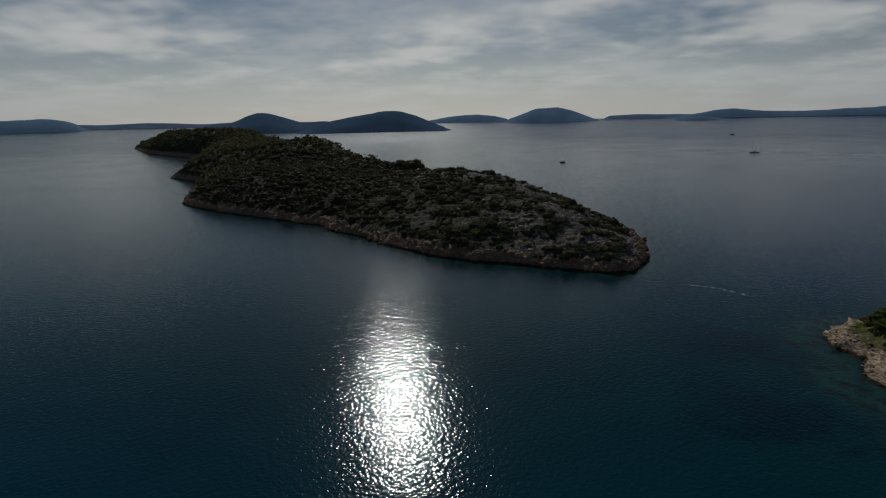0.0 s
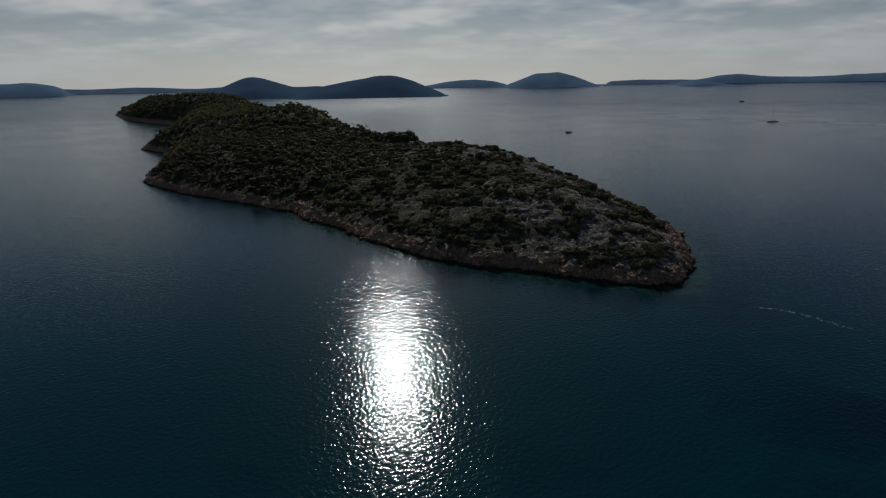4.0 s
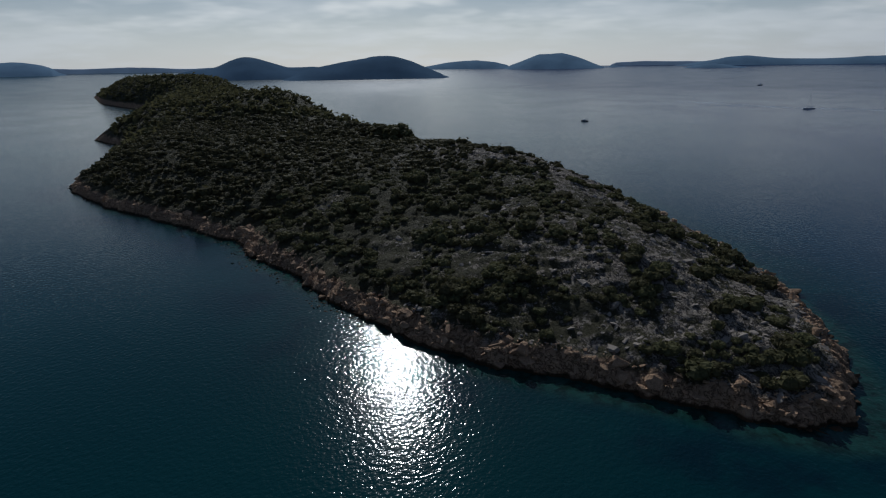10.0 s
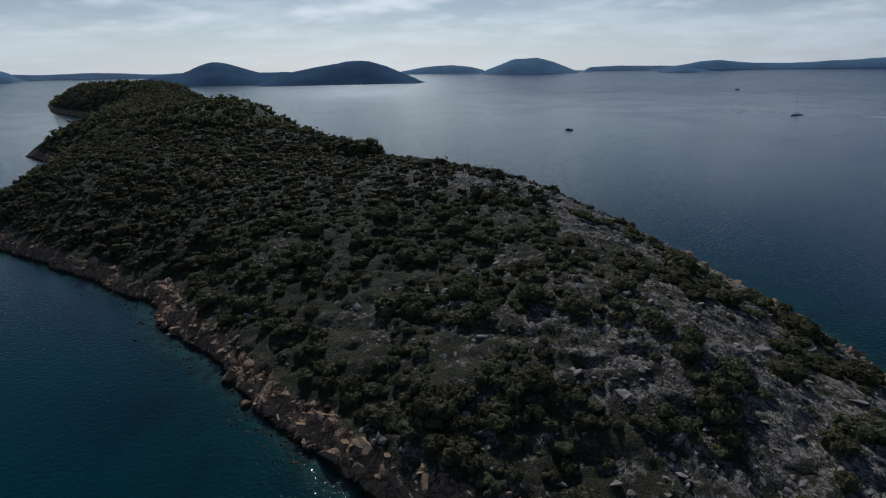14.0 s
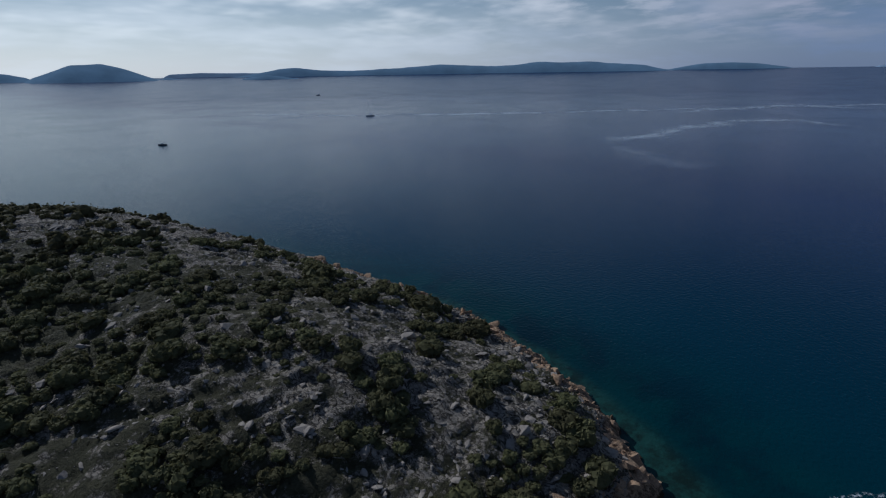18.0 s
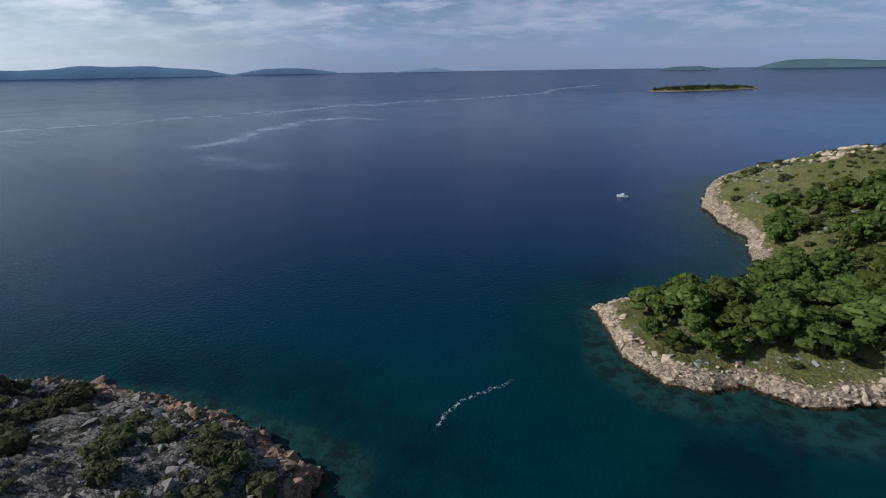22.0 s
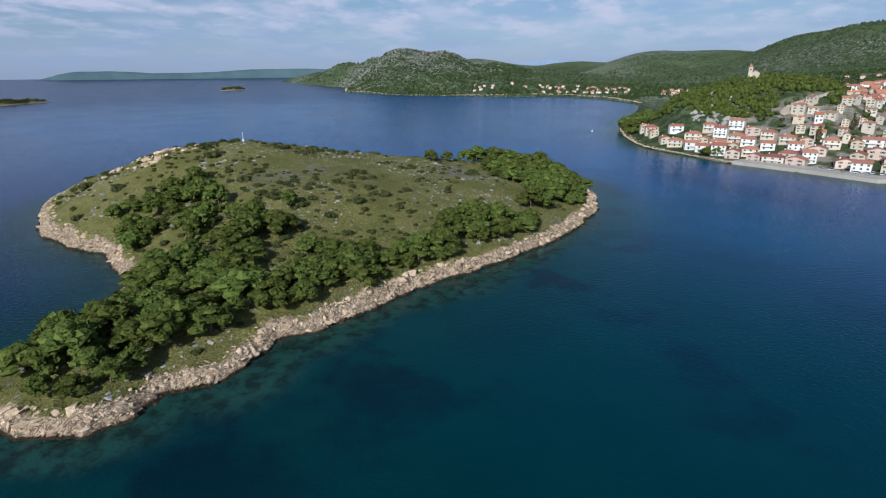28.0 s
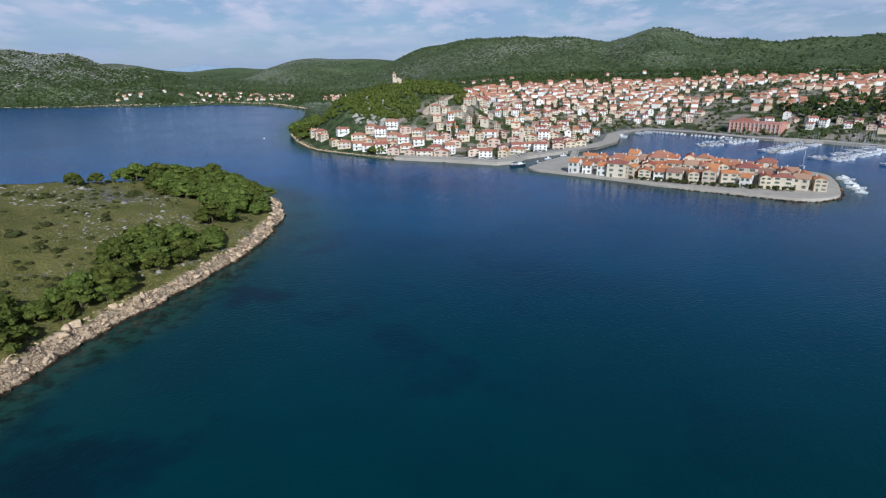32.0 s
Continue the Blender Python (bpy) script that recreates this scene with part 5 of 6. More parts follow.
def door_mesh():
    bm = bmesh.new()
    add_box(bm, -0.55, 0, 0, 0.55, 0.06, 2.1, 0)
    add_box(bm, -0.68, 0, 0, -0.55, 0.10, 2.2, 1)
    add_box(bm, 0.55, 0, 0, 0.68, 0.10, 2.2, 1)
    add_box(bm, -0.68, 0, 2.1, 0.68, 0.10, 2.25, 1)
    return bm_mesh("door", bm, [M_SHUTTER, M_FRAME])


DOOR = door_mesh()


def wall_mesh(w, d, h, pitch_h, gable_x, mat):
    """Four walls with two gables; they go 3 m into the slope."""
    bm = bmesh.new()
    x, y = w / 2, d / 2
    b = [bm.verts.new(c) for c in ((-x, -y, -3), (x, -y, -3), (x, y, -3), (-x, y, -3))]
    t = [bm.verts.new(c) for c in ((-x, -y, h), (x, -y, h), (x, y, h), (-x, y, h))]
    if gable_x:
        r = [bm.verts.new((-x, 0, h + pitch_h)), bm.verts.new((x, 0, h + pitch_h))]
        bm.faces.new((b[0], b[1], t[1], t[0]))
        bm.faces.new((b[2], b[3], t[3], t[2]))
        bm.faces.new((b[1], b[2], t[2], r[1], t[1]))
        bm.faces.new((b[3], b[0], t[0], r[0], t[3]))
    else:
        r = [bm.verts.new((0, -y, h + pitch_h)), bm.verts.new((0, y, h + pitch_h))]
        bm.faces.new((b[0], b[1], t[1], r[0], t[0]))
        bm.faces.new((b[2], b[3], t[3], r[1], t[2]))
        bm.faces.new((b[1], b[2], t[2], t[1]))
        bm.faces.new((b[3], b[0], t[0], t[3]))
    bmesh.ops.recalc_face_normals(bm, faces=bm.faces)
    return bm_mesh("wall", bm, mat)


def roof_mesh(w, d, h, pitch_h, gable_x, hip, mat):
    """Tiled roof slab with overhang and thickness."""
    o, th = 0.35, 0.22
    if not gable_x:
        w, d = d, w
    x, y, s = w / 2 + o, d / 2 + o, pitch_h * (d / 2 + o) / (d / 2)
    z0, rx = h + pitch_h - s, (x - min(d / 2 + o, x * 0.8)) if hip else x
    bm = bmesh.new()

    def layer(dz):
        return [bm.verts.new(c) for c in ((-x, -y, z0 + dz), (x, -y, z0 + dz), (x, y, z0 + dz), (-x, y, z0 + dz), (-rx, 0, z0 + s + dz), (rx, 0, z0 + s + dz))]

    a, b = layer(0.03), layer(th)
    for v in (a, b):
        bm.faces.new((v[0], v[1], v[5], v[4]))
        bm.faces.new((v[2], v[3], v[4], v[5]))
        if hip:
            bm.faces.new((v[1], v[2], v[5]))
            bm.faces.new((v[3], v[0], v[4]))
    rim = (0, 1, 2, 3) if hip else (0, 1, 5, 2, 3, 4)
    for i in range(len(rim)):
        p, q = rim[i], rim[(i + 1) % len(rim)]
        bm.faces.new((a[p], a[q], b[q], b[p]))
    bmesh.ops.recalc_face_normals(bm, faces=bm.faces)
    if not gable_x:
        bm.transform(Matrix.Rotation(math.pi / 2, 4, "Z"))
    return bm_mesh("roof", bm, mat)


def chimney_mesh(h):
    bm = bmesh.new()
    add_box(bm, -0.3, -0.25, 0, 0.3, 0.25, h)
    add_box(bm, -0.38, -0.33, h - 0.25, 0.38, 0.33, h - 0.08)
    add_box(bm, -0.33, -0.28, h + 0.12, 0.33, 0.28, h + 0.2)
    return bm_mesh("chimney", bm, M_WALL_WHITE)


CHIMNEY = chimney_mesh(1.9)


def balcony_mesh(w):
    bm = bmesh.new()
    add_box(bm, -w / 2, 0, -0.15, w / 2, 1.3, 0)
    add_box(bm, -w / 2, 1.22, 0, w / 2, 1.3, 0.95)
    add_box(bm, -w / 2, 0, 0, -w / 2 + 0.08, 1.3, 0.95)
    add_box(bm, w / 2 - 0.08, 0, 0, w / 2, 1.3, 0.95)
    return bm_mesh("balcony", bm, M_WALL_WHITE)


def house(w, d, storeys, gable_x, hip, wall_mat, roof_mat, shutters, balcony, label):
    h = storeys * 2.9
    ph = (d if gable_x else w) * 0.5 * 0.46
    ob = new("house")
    part("wall", wall_mesh(w, d, h, ph if not hip else 0.02, gable_x, wall_mat), ob)
    part("roof", roof_mesh(w, d, h, ph, gable_x, hip, roof_mat), ob)
    part("chimney", CHIMNEY, ob, m=pose(w * 0.25, -d * 0.2, h + ph * 0.3))
    cols = max(2, int(w / 3.4))
    for s in range(storeys):
        for c in range(cols):
            x = -w / 2 + w * (c + 0.5) / cols
            if s == 0 and c == cols // 2:
                part("door", DOOR, ob, m=pose(x, d / 2, 0.1))
            else:
                part("window", WINDOWS[shutters], ob, m=pose(x, d / 2, s * 2.9 + 0.95))
        if s:
            for sg in (-1, 1):
                part("window", WINDOWS[shutters], ob, m=pose(sg * w / 2, 0.8, s * 2.9 + 0.95, 0, 0, -90 * sg))
    if balcony:
        part("balcony", balcony_mesh(w * 0.8), ob, m=pose(0, d / 2, 2.85))
    return tagged(ob, label, "house")


WHITE_L, STONE_L = "white rendered house with a red tiled roof", "old stone house with a terracotta tiled roof"
HOUSES = [house(10, 8, 2, True, False, M_WALL_WHITE, M_TILE, False, True, WHITE_L), house(9, 9, 2, False, False, M_WALL_BEIGE, M_TILE, True, False, "beige rendered house with a red gable roof"),
          house(12, 9, 2, True, True, M_WALL_CREAM, M_TILE, False, True, "cream rendered house with a hipped red roof"), house(11, 9, 3, True, False, M_WALL_WHITE, M_TILE, False, True, "tall white house with balconies and a red roof"),
          house(8, 10, 2, False, False, M_WALL_CREAM, M_TILE_ORANGE, True, False, "cream house with a gable and orange tiles")]
OLD_HOUSES = [house(8, 8, 3, True, False, M_WALL_STONE, M_TILE_ORANGE, True, False, STONE_L), house(9.5, 8, 2, True, False, M_WALL_STONE, M_TILE_OLD, True, False, STONE_L), house(7, 9, 3, False, False, M_WALL_CREAM, M_TILE_ORANGE, True, False, "tall old plastered house with a red gable roof"),
              house(10, 8.5, 3, True, True, M_WALL_STONE, M_TILE, True, False, "wide old stone house with a hipped tiled roof"), house(8, 8, 2, True, False, M_WALL_WHITE, M_TILE_ORANGE, True, False, "whitewashed old house with an orange tiled roof")]
used = {}


def build_house(pool, i, x, y, z, turn, sx=1.0, sz=1.0, group="houses of the town", sy=1.0):
    src = pool[i % len(pool)]
    m = pose(x, y, z, 0, 0, turn) @ Matrix.Diagonal((sx, sy, sz, 1))
    if src.name in used:
        ob = copy_thing(src, m)
    else:
        used[src.name] = True
        src.matrix_basis = m
        ob = src
    return tagged(ob, "", "", group)


def facing(x, y):
    """Turn of a house whose front looks towards the open water of the channel."""
    return math.degrees(math.atan2(-(CENTRE[0] - x), CENTRE[1] - y))


# old town: rows along the islet
AX, NV = Vector((-0.836, 0.547)), Vector((-0.547, -0.836))
placed, k = [], 0
for row, (s0, s1, off) in enumerate(((33, 163, 8.5), (34, 161, 17.5), (37, 154, 26.5), (42, 142, 35.5), (52, 126, 44.5))):
    s = s0
    while s < s1:
        bow = -12.5 * math.sin(math.pi * min(max(s / 172, 0), 1))
        q = Vector((-76, -162)) + AX * s + NV * (off + bow * (1 - row * 0.22) - (5.0 - row) * min(max((s - 85) / 60, 0), 1) + rng.uniform(-1.2, 1.2))
        turn = math.degrees(math.atan2(NV.x, -NV.y)) + rng.uniform(-13, 13) + (bow + 6) * 0.5 * (1 if s < 86 else -1)
        if coast_distance(ISLET_TOWN, np.array([q.x]), np.array([q.y]))[0] > 4.8:
            build_house(OLD_HOUSES, int(rng.integers(5)), q.x, q.y, 1.5, turn + (180 if row > 3 else 0), rng.uniform(0.72, 1.12), rng.uniform(0.7, 1.12) + row * 0.04, "houses of the old town", rng.uniform(0.8, 1.15))
            placed.append((q.x, q.y))
            k += 1
        s += rng.uniform(7.8, 9.4)

# waterfront of the peninsula, then the slopes of the town
front = np.array(WATERFRONT[:10], float)
for off in (15, 29, 44, 60):
    for (ax, ay), (bx, by) in zip(front[:-1], front[1:]):
        ln = math.hypot(bx - ax, by - ay)
        nx, ny = (by - ay) / ln, -(bx - ax) / ln
        for t in np.arange(6, ln - 2, 13.5):
            x, y = ax + (bx - ax) * t / ln - nx * off * -1 * -1, ay + (by - ay) * t / ln - ny * off * -1 * -1
            if coast_distance(MAINLAND, np.array([x]), np.array([y]))[0] < 11 or any((x - p[0]) ** 2 + (y - p[1]) ** 2 < 150 for p in placed):
                continue
            z = float(mainland_height(np.array([x]), np.array([y]))[0])
            if z > 17 or rng.uniform() < 0.12:
                continue
            build_house(HOUSES, int(rng.integers(5)), x + rng.uniform(-1.5, 1.5), y + rng.uniform(-1.5, 1.5), z, facing(x, y) + rng.uniform(-14, 14), rng.uniform(0.85, 1.2), rng.uniform(0.8, 1.0))
            placed.append((x, y))
r = 455.0
while r < 1010 and len(placed) < 298:
    az = 183.0 + rng.uniform(0, 1)
    while az < 226.5:
        x, y = CENTRE[0] + r * math.sin(radians(az)), CENTRE[1] + r * math.cos(radians(az))
        x, y = x + rng.uniform(-5, 5), y + rng.uniform(-5, 5)
        P, Q = np.array([x]), np.array([y])
        dm = coast_distance(MAINLAND, P, Q)[0]
        ch = math.hypot((x - CHAPEL_HILL[0]) / 62, (y - CHAPEL_HILL[1]) / 58)
        park = -420 < x < -195 and dm < 42 and y < -285 or (x < -330 and dm < 55) or (-525 < x < -403 and -412 < y < -318)
        upper = r > 640 and (r > 790 + (az - 183) * 12 or fbm(P, Q, 110, 3, 191)[0] < -0.4)
        if not upper and dm > 20 and ch > 1.15 and not park and rng.uniform() < 0.86 and all((x - p[0]) ** 2 + (y - p[1]) ** 2 > 84 for p in placed):
            z = float(mainland_height(P, Q)[0])
            pool = OLD_HOUSES if math.hypot(x + 95, y + 300) < 75 else HOUSES
            build_house(pool, int(rng.integers(5)), x, y, z, facing(x, y) + rng.choice([0, 0, 90, -20, 20]) + rng.uniform(-12, 12), rng.uniform(0.6, 0.95), rng.uniform(0.66, 0.95), sy=rng.uniform(0.65, 0.9))
            placed.append((x, y))
        az += math.degrees(rng.uniform(10, 18) / r)
    r += rng.uniform(12, 15) + (r - 450) * 0.02


# outlying houses, too far to tell apart
def hut_template(seed):
    gen = np.random.default_rng(seed)
    w, d, h = gen.uniform(2.8, 5.0), gen.uniform(2.6, 3.8), gen.uniform(3.4, 5.6)
    V = [(-w, -d, -2), (w, -d, -2), (w, d, -2), (-w, d, -2), (-w, -d, h), (w, -d, h), (w, d, h), (-w, d, h), (-w - .5, -d - .5, h), (w + .5, -d - .5, h), (w + .5, d + .5, h), (-w - .5, d + .5, h), (-w - .5, 0, h + d * .7), (w + .5, 0, h + d * .7)]
    F = [(0, 1, 5, 4), (1, 2, 6, 5), (2, 3, 7, 6), (3, 0, 4, 7), (8, 9, 13, 12), (10, 11, 12, 13), (9, 10, 13, 13), (11, 8, 12, 12), (8, 11, 10, 9)]
    return np.array(V, float), F


def far_houses(xy, label):
    V, F, mi = [], [], []
    for x, y in xy:
        T, f = hut_template(int(rng.integers(1000)))
        a = radians(facing(x, y) + rng.uniform(-30, 30) + rng.choice([0, 90]))
        c, s = math.cos(a), math.sin(a)
        z = float(mainland_height(np.array([x]), np.array([y]))[0])
        base, tone = len(V), int(rng.choice([0, 0, 2, 3]))
        V += [(x + p[0] * c - p[1] * s, y + p[0] * s + p[1] * c, z + p[2]) for p in T]
        for i, q in enumerate(f):
            q = tuple(dict.fromkeys(q))
            F.append(tuple(base + j for j in q))
            mi.append(1 if i >= 4 else tone)
    tagged(new("outlying_houses", raw_mesh("outlying_houses", V, F, [M_WALL_WHITE, M_TILE, M_WALL_CREAM, M_WALL_BEIGE], mat_index=mi)), label, "houses", kind="stuff")


def polar_spots(a0, a1, r0, r1, n):
    a, q = np.radians(rng.uniform(a0, a1, n)), rng.uniform(r0, r1, n)
    return np.stack([CENTRE[0] + q * np.sin(a), CENTRE[1] + q * np.cos(a)], -1)


slope = polar_spots(185, 227, r - 10, 1060, 1800)
sr, sa = np.hypot(slope[:, 0] - CENTRE[0], slope[:, 1] - CENTRE[1]), np.degrees(np.arctan2(slope[:, 0] - CENTRE[0], slope[:, 1] - CENTRE[1])) % 360
slope = slope[(sr < 800 + (sa - 183) * 12) & (fbm(slope[:, 0], slope[:, 1], 110, 3, 191) + 0.2 * fbm(slope[:, 0], slope[:, 1], 20, 2, 193) > -0.38 + np.clip((sr - 900) / 400, 0, 1))]
far_houses(thin(slope, 11), "white houses with red roofs climbing the far slope")
far_houses(thin(np.concatenate([polar_spots(160, 169.5, 1420, 1560, 60), polar_spots(172.5, 179, 1250, 1420, 60), polar_spots(154, 160, 1500, 1580, 16)]), 16), "far white houses along a wooded coast")
far_houses(thin(polar_spots(184, 224, 1080, 1250, 26), 40), "lone white houses among the far woods")


# ---- church on the hill, hotel, belfry ----
def church(x, y, z, turn):
    ob = tagged(new("church"), "small sandstone church with a belfry on the hilltop", "church")
    part("wall", wall_mesh(7, 11, 6, 2.2, False, M_WALL_CREAM), ob)
    part("roof", roof_mesh(7, 11, 6, 2.2, False, False, M_TILE_OLD), ob)
    bm = bmesh.new()
    add_box(bm, -1.5, -1.5, -2, 1.5, 1.5, 10.5)
    add_box(bm, -1.75, -1.75, 10.5, 1.75, 1.75, 10.9)
    tower = part("belfry", bm_mesh("belfry", bm, M_WALL_CREAM), ob, m=pose(4.0, 4.2, 0))
    bm = bmesh.new()
    bmesh.ops.create_cone(bm, cap_ends=True, segments=4, radius1=2.3, radius2=0.05, depth=3.4, matrix=Matrix.Translation((0, 0, 12.6)) @ Matrix.Rotation(math.pi / 4, 4, "Z"))
    part("spire", bm_mesh("spire", bm, M_TILE_OLD), tower)
    part("window", WINDOWS[False], tower, m=pose(0, 1.5, 8.2))
    part("door", DOOR, ob, m=pose(0, 5.5, 0.1))
    ob.matrix_basis = pose(x, y, z, 0, 0, turn)


CHZ = float(mainland_height(np.array([CHAPEL_HILL[0] * 1.0]), np.array([CHAPEL_HILL[1] * 1.0]))[0])
church(5, -386, CHZ, 10)


def hotel(x, y, z, turn):
    ob = tagged(new("hotel"), "long pink harbour building with tall white-framed windows", "building")
    bm = bmesh.new()
    add_box(bm, -24, -8, -2, 24, 8, 11)
    add_box(bm, -24.3, -8.3, 11, 24.3, 8.3, 11.5)
    part("wall", bm_mesh("wall", bm, M_WALL_PINK), ob)
    part("roof", roof_mesh(20, 15, 11.3, 3, True, True, M_TILE), ob, m=pose(12, 0, 0))
    bm = bmesh.new()
    add_box(bm, -0.35, 0, 0, 0.35, 0.8, 9.6)
    pil = bm_mesh("pilaster", bm, M_FRAME)
    for i in range(13):
        part("pilaster", pil, ob, m=pose(-22.5 + i * 3.75, 8, 0.6))
    for i in range(12):
        for s in (1.2, 4.6, 8.0):
            part("window", WINDOWS[False], ob, m=pose(-20.6 + i * 3.75, 8, s))
    ob.matrix_basis = pose(x, y, z, 0, 0, turn)


hotel(-352, -336, 2.0, facing(-352, -336) - 16)


def belfry(x, y, z):
    ob = tagged(new("bell_tower"), "square stone bell tower in the old quarter", "tower")
    bm = bmesh.new()
    add_box(bm, -1.8, -1.8, -2, 1.8, 1.8, 15)
    add_box(bm, -2.1, -2.1, 15, 2.1, 2.1, 15.5)
    part("wall", bm_mesh("wall", bm, M_WALL_STONE), ob)
    part("roof", roof_mesh(3.6, 3.6, 15.4, 1.2, True, True, M_TILE), ob)
    part("window", WINDOWS[False], ob, m=pose(0, 1.8, 11.5))
    ob.matrix_basis = pose(x, y, z, 0, 0, facing(x, y))


belfry(-96, -262, 3.0)

# ---- bridge to the islet ----
bridge = tagged(new("stone_bridge"), "low stone bridge between the town and the islet", "bridge")
bm = bmesh.new()
add_box(bm, -14, -2.5, 1.3, 14, 2.5, 1.9)
part("deck", bm_mesh("deck", bm, M_QUAY), bridge)
bm = bmesh.new()
add_box(bm, -14, -0.2, 0, 14, 0.2, 0.9)
par = bm_mesh("parapet", bm, M_QUAY)
for sg in (-1, 1):
    part("parapet", par, bridge, m=pose(0, sg * 2.3, 1.9))
bm = bmesh.new()
add_box(bm, -1, -2.4, -2, 1, 2.4, 1.3)
pier = bm_mesh("pier", bm, M_QUAY)
for xx in (-12, -4, 4, 12):
    part("pier", pier, bridge, m=pose(xx, 0, 0))
bridge.matrix_basis = pose(-130, -225, 0, 0, 0, 68)


rr = pick(260, -262, -140, -130, -45, riprap)
scatter("quay_riprap", ROCKS_LOW, np.concatenate([rr, np.full((len(rr), 1), 0.15)], 1), rng.uniform(0.5, 1.1, len(rr)), M_ROCK_PALE, "pale boulders heaped against the end of the quay", "rock", rng.uniform(0.6, 0.95, len(rr)), 0.3)


# ---- boats ----
def hull_mesh(ln, bw, h, mat, deck_mat):
    """Boat hull: pointed bow towards +x, flared sides, flat stern, deck let in."""
    bm = bmesh.new()
    st = [(-0.5, 0.82, 0.0), (-0.25, 1.0, 0.0), (0.05, 1.0, 0.05), (0.3, 0.72, 0.14), (0.44, 0.34, 0.22), (0.5, 0.02, 0.28)]
    rows = []
    for t, b, up in st:
        x = t * ln
        rows.append([bm.verts.new(c) for c in ((x * 0.94, 0, -0.35), (x * 0.97, -b * bw * 0.36, -0.12), (x, -b * bw * 0.5, h + up), (x, -b * bw * 0.42, h + up), (x * 0.99, 0, h + up - 0.12), (x, b * bw * 0.42, h + up), (x, b * bw * 0.5, h + up), (x * 0.97, b * bw * 0.36, -0.12))])
    for r0, r1 in zip(rows, rows[1:]):
        for j in range(8):
            f = bm.faces.new((r0[j], r0[(j + 1) % 8], r1[(j + 1) % 8], r1[j]))
            f.material_index = 1 if j in (3, 4) else 0
    bm.faces.new(rows[0])
    bmesh.ops.recalc_face_normals(bm, faces=bm.faces)
    return bm_mesh("hull", bm, [mat, deck_mat])


def cabin_mesh(x0, x1, bw, z0, h):
    bm = bmesh.new()
    v = [bm.verts.new(c) for c in ((x0, -bw / 2, z0), (x1, -bw / 2 * 0.8, z0), (x1, bw / 2 * 0.8, z0), (x0, bw / 2, z0), (x0 + 0.1, -bw * 0.42, z0 + h), (x1 - h * 0.9, -bw * 0.34, z0 + h), (x1 - h * 0.9, bw * 0.34, z0 + h), (x0 + 0.1, bw * 0.42, z0 + h))]
    for q in ((4, 5, 6, 7), (0, 1, 5, 4), (1, 2, 6, 5), (2, 3, 7, 6), (3, 0, 4, 7)):
        bm.faces.new([v[i] for i in q])
    bmesh.ops.recalc_face_normals(bm, faces=bm.faces)
    for f in bm.faces:
        f.material_index = 1 if abs(f.normal.z) < 0.8 and f.calc_area() > 0.3 and f.normal.x > 0.2 else 0
    bmesh.ops.bevel(bm, geom=list(bm.edges), offset=0.06, segments=1, affect="EDGES")
    return bm_mesh("cabin", bm, [M_HULL, M_PANE])


def motor_boat(ln, hull_mat, label):
    ob = tagged(new("motor_boat"), label, "boat")
    part("hull", hull_mesh(ln, ln * 0.34, 0.75 + ln * 0.03, hull_mat, M_HULL), ob)
    part("cabin", cabin_mesh(-ln * 0.12, ln * 0.24, ln * 0.24, 0.75 + ln * 0.03, 0.9 + ln * 0.03), ob)
    bm = bmesh.new()
    add_box(bm, -ln * 0.40, -ln * 0.12, 2.0 + ln * 0.05, -ln * 0.08, ln * 0.12, 2.08 + ln * 0.05)
    for sx, sy in ((-1, -1), (-1, 1), (1, -1), (1, 1)):
        cx, cy = -ln * 0.24 + sx * ln * 0.14, sy * ln * 0.11
        add_box(bm, cx - 0.03, cy - 0.03, 0.7, cx + 0.03, cy + 0.03, 2.02 + ln * 0.05)
    part("awning", bm_mesh("awning", bm, M_CANVAS), ob)
    bm = bmesh.new()
    add_box(bm, -0.25, -0.2, -0.3, 0.2, 0.2, 0.95)
    part("outboard_motor", bm_mesh("outboard_motor", bm, M_HULL_DARK), ob, m=pose(-ln * 0.5, 0, 0.2))
    return ob


def sail_boat(ln, label):
    ob = tagged(new("sailing_boat"), label, "boat")
    part("hull", hull_mesh(ln, ln * 0.30, 1.0, M_HULL, M_HULL), ob)
    part("cabin", cabin_mesh(-ln * 0.15, ln * 0.18, ln * 0.18, 1.0, 0.55), ob)
    bm = bmesh.new()
    tube(bm, [(ln * 0.08, 0, 1.0), (ln * 0.08, 0, 1.0 + ln * 1.25)], [0.11, 0.08], 6)
    mast = part("mast", bm_mesh("mast", bm, M_MAST), ob)
    bm = bmesh.new()
    add_box(bm, ln * 0.05, -ln * 0.11, 1 + ln * 0.7, ln * 0.09, ln * 0.11, 1.06 + ln * 0.7)
    part("spreader", bm_mesh("spreader", bm, M_MAST), mast)
    bm = bmesh.new()
    tube(bm, [(ln * 0.06, 0, 2.2), (-ln * 0.34, 0, 2.25)], [0.2, 0.13], 6)
    part("boom", bm_mesh("boom", bm, M_CANVAS), ob, "boom with a furled sail under blue canvas")
    bm = bmesh.new()
    for tip in ((ln * 0.49, 0, 1.25), (-ln * 0.49, 0, 1.1)):
        tube(bm, [tip, (ln * 0.08, 0, 1.0 + ln * 1.22)], [0.03, 0.03], 4)
    part("rigging", bm_mesh("rigging", bm, M_MAST), ob)
    return ob


MOTOR_L, SAIL_L = "white motor boat moored in the harbour", "white sailing yacht with bare mast in the marina"
FLEET = [motor_boat(6.5, M_HULL, MOTOR_L), motor_boat(9.0, M_HULL, MOTOR_L), motor_boat(5.2, M_HULL, "small white boat moored in the harbour")]
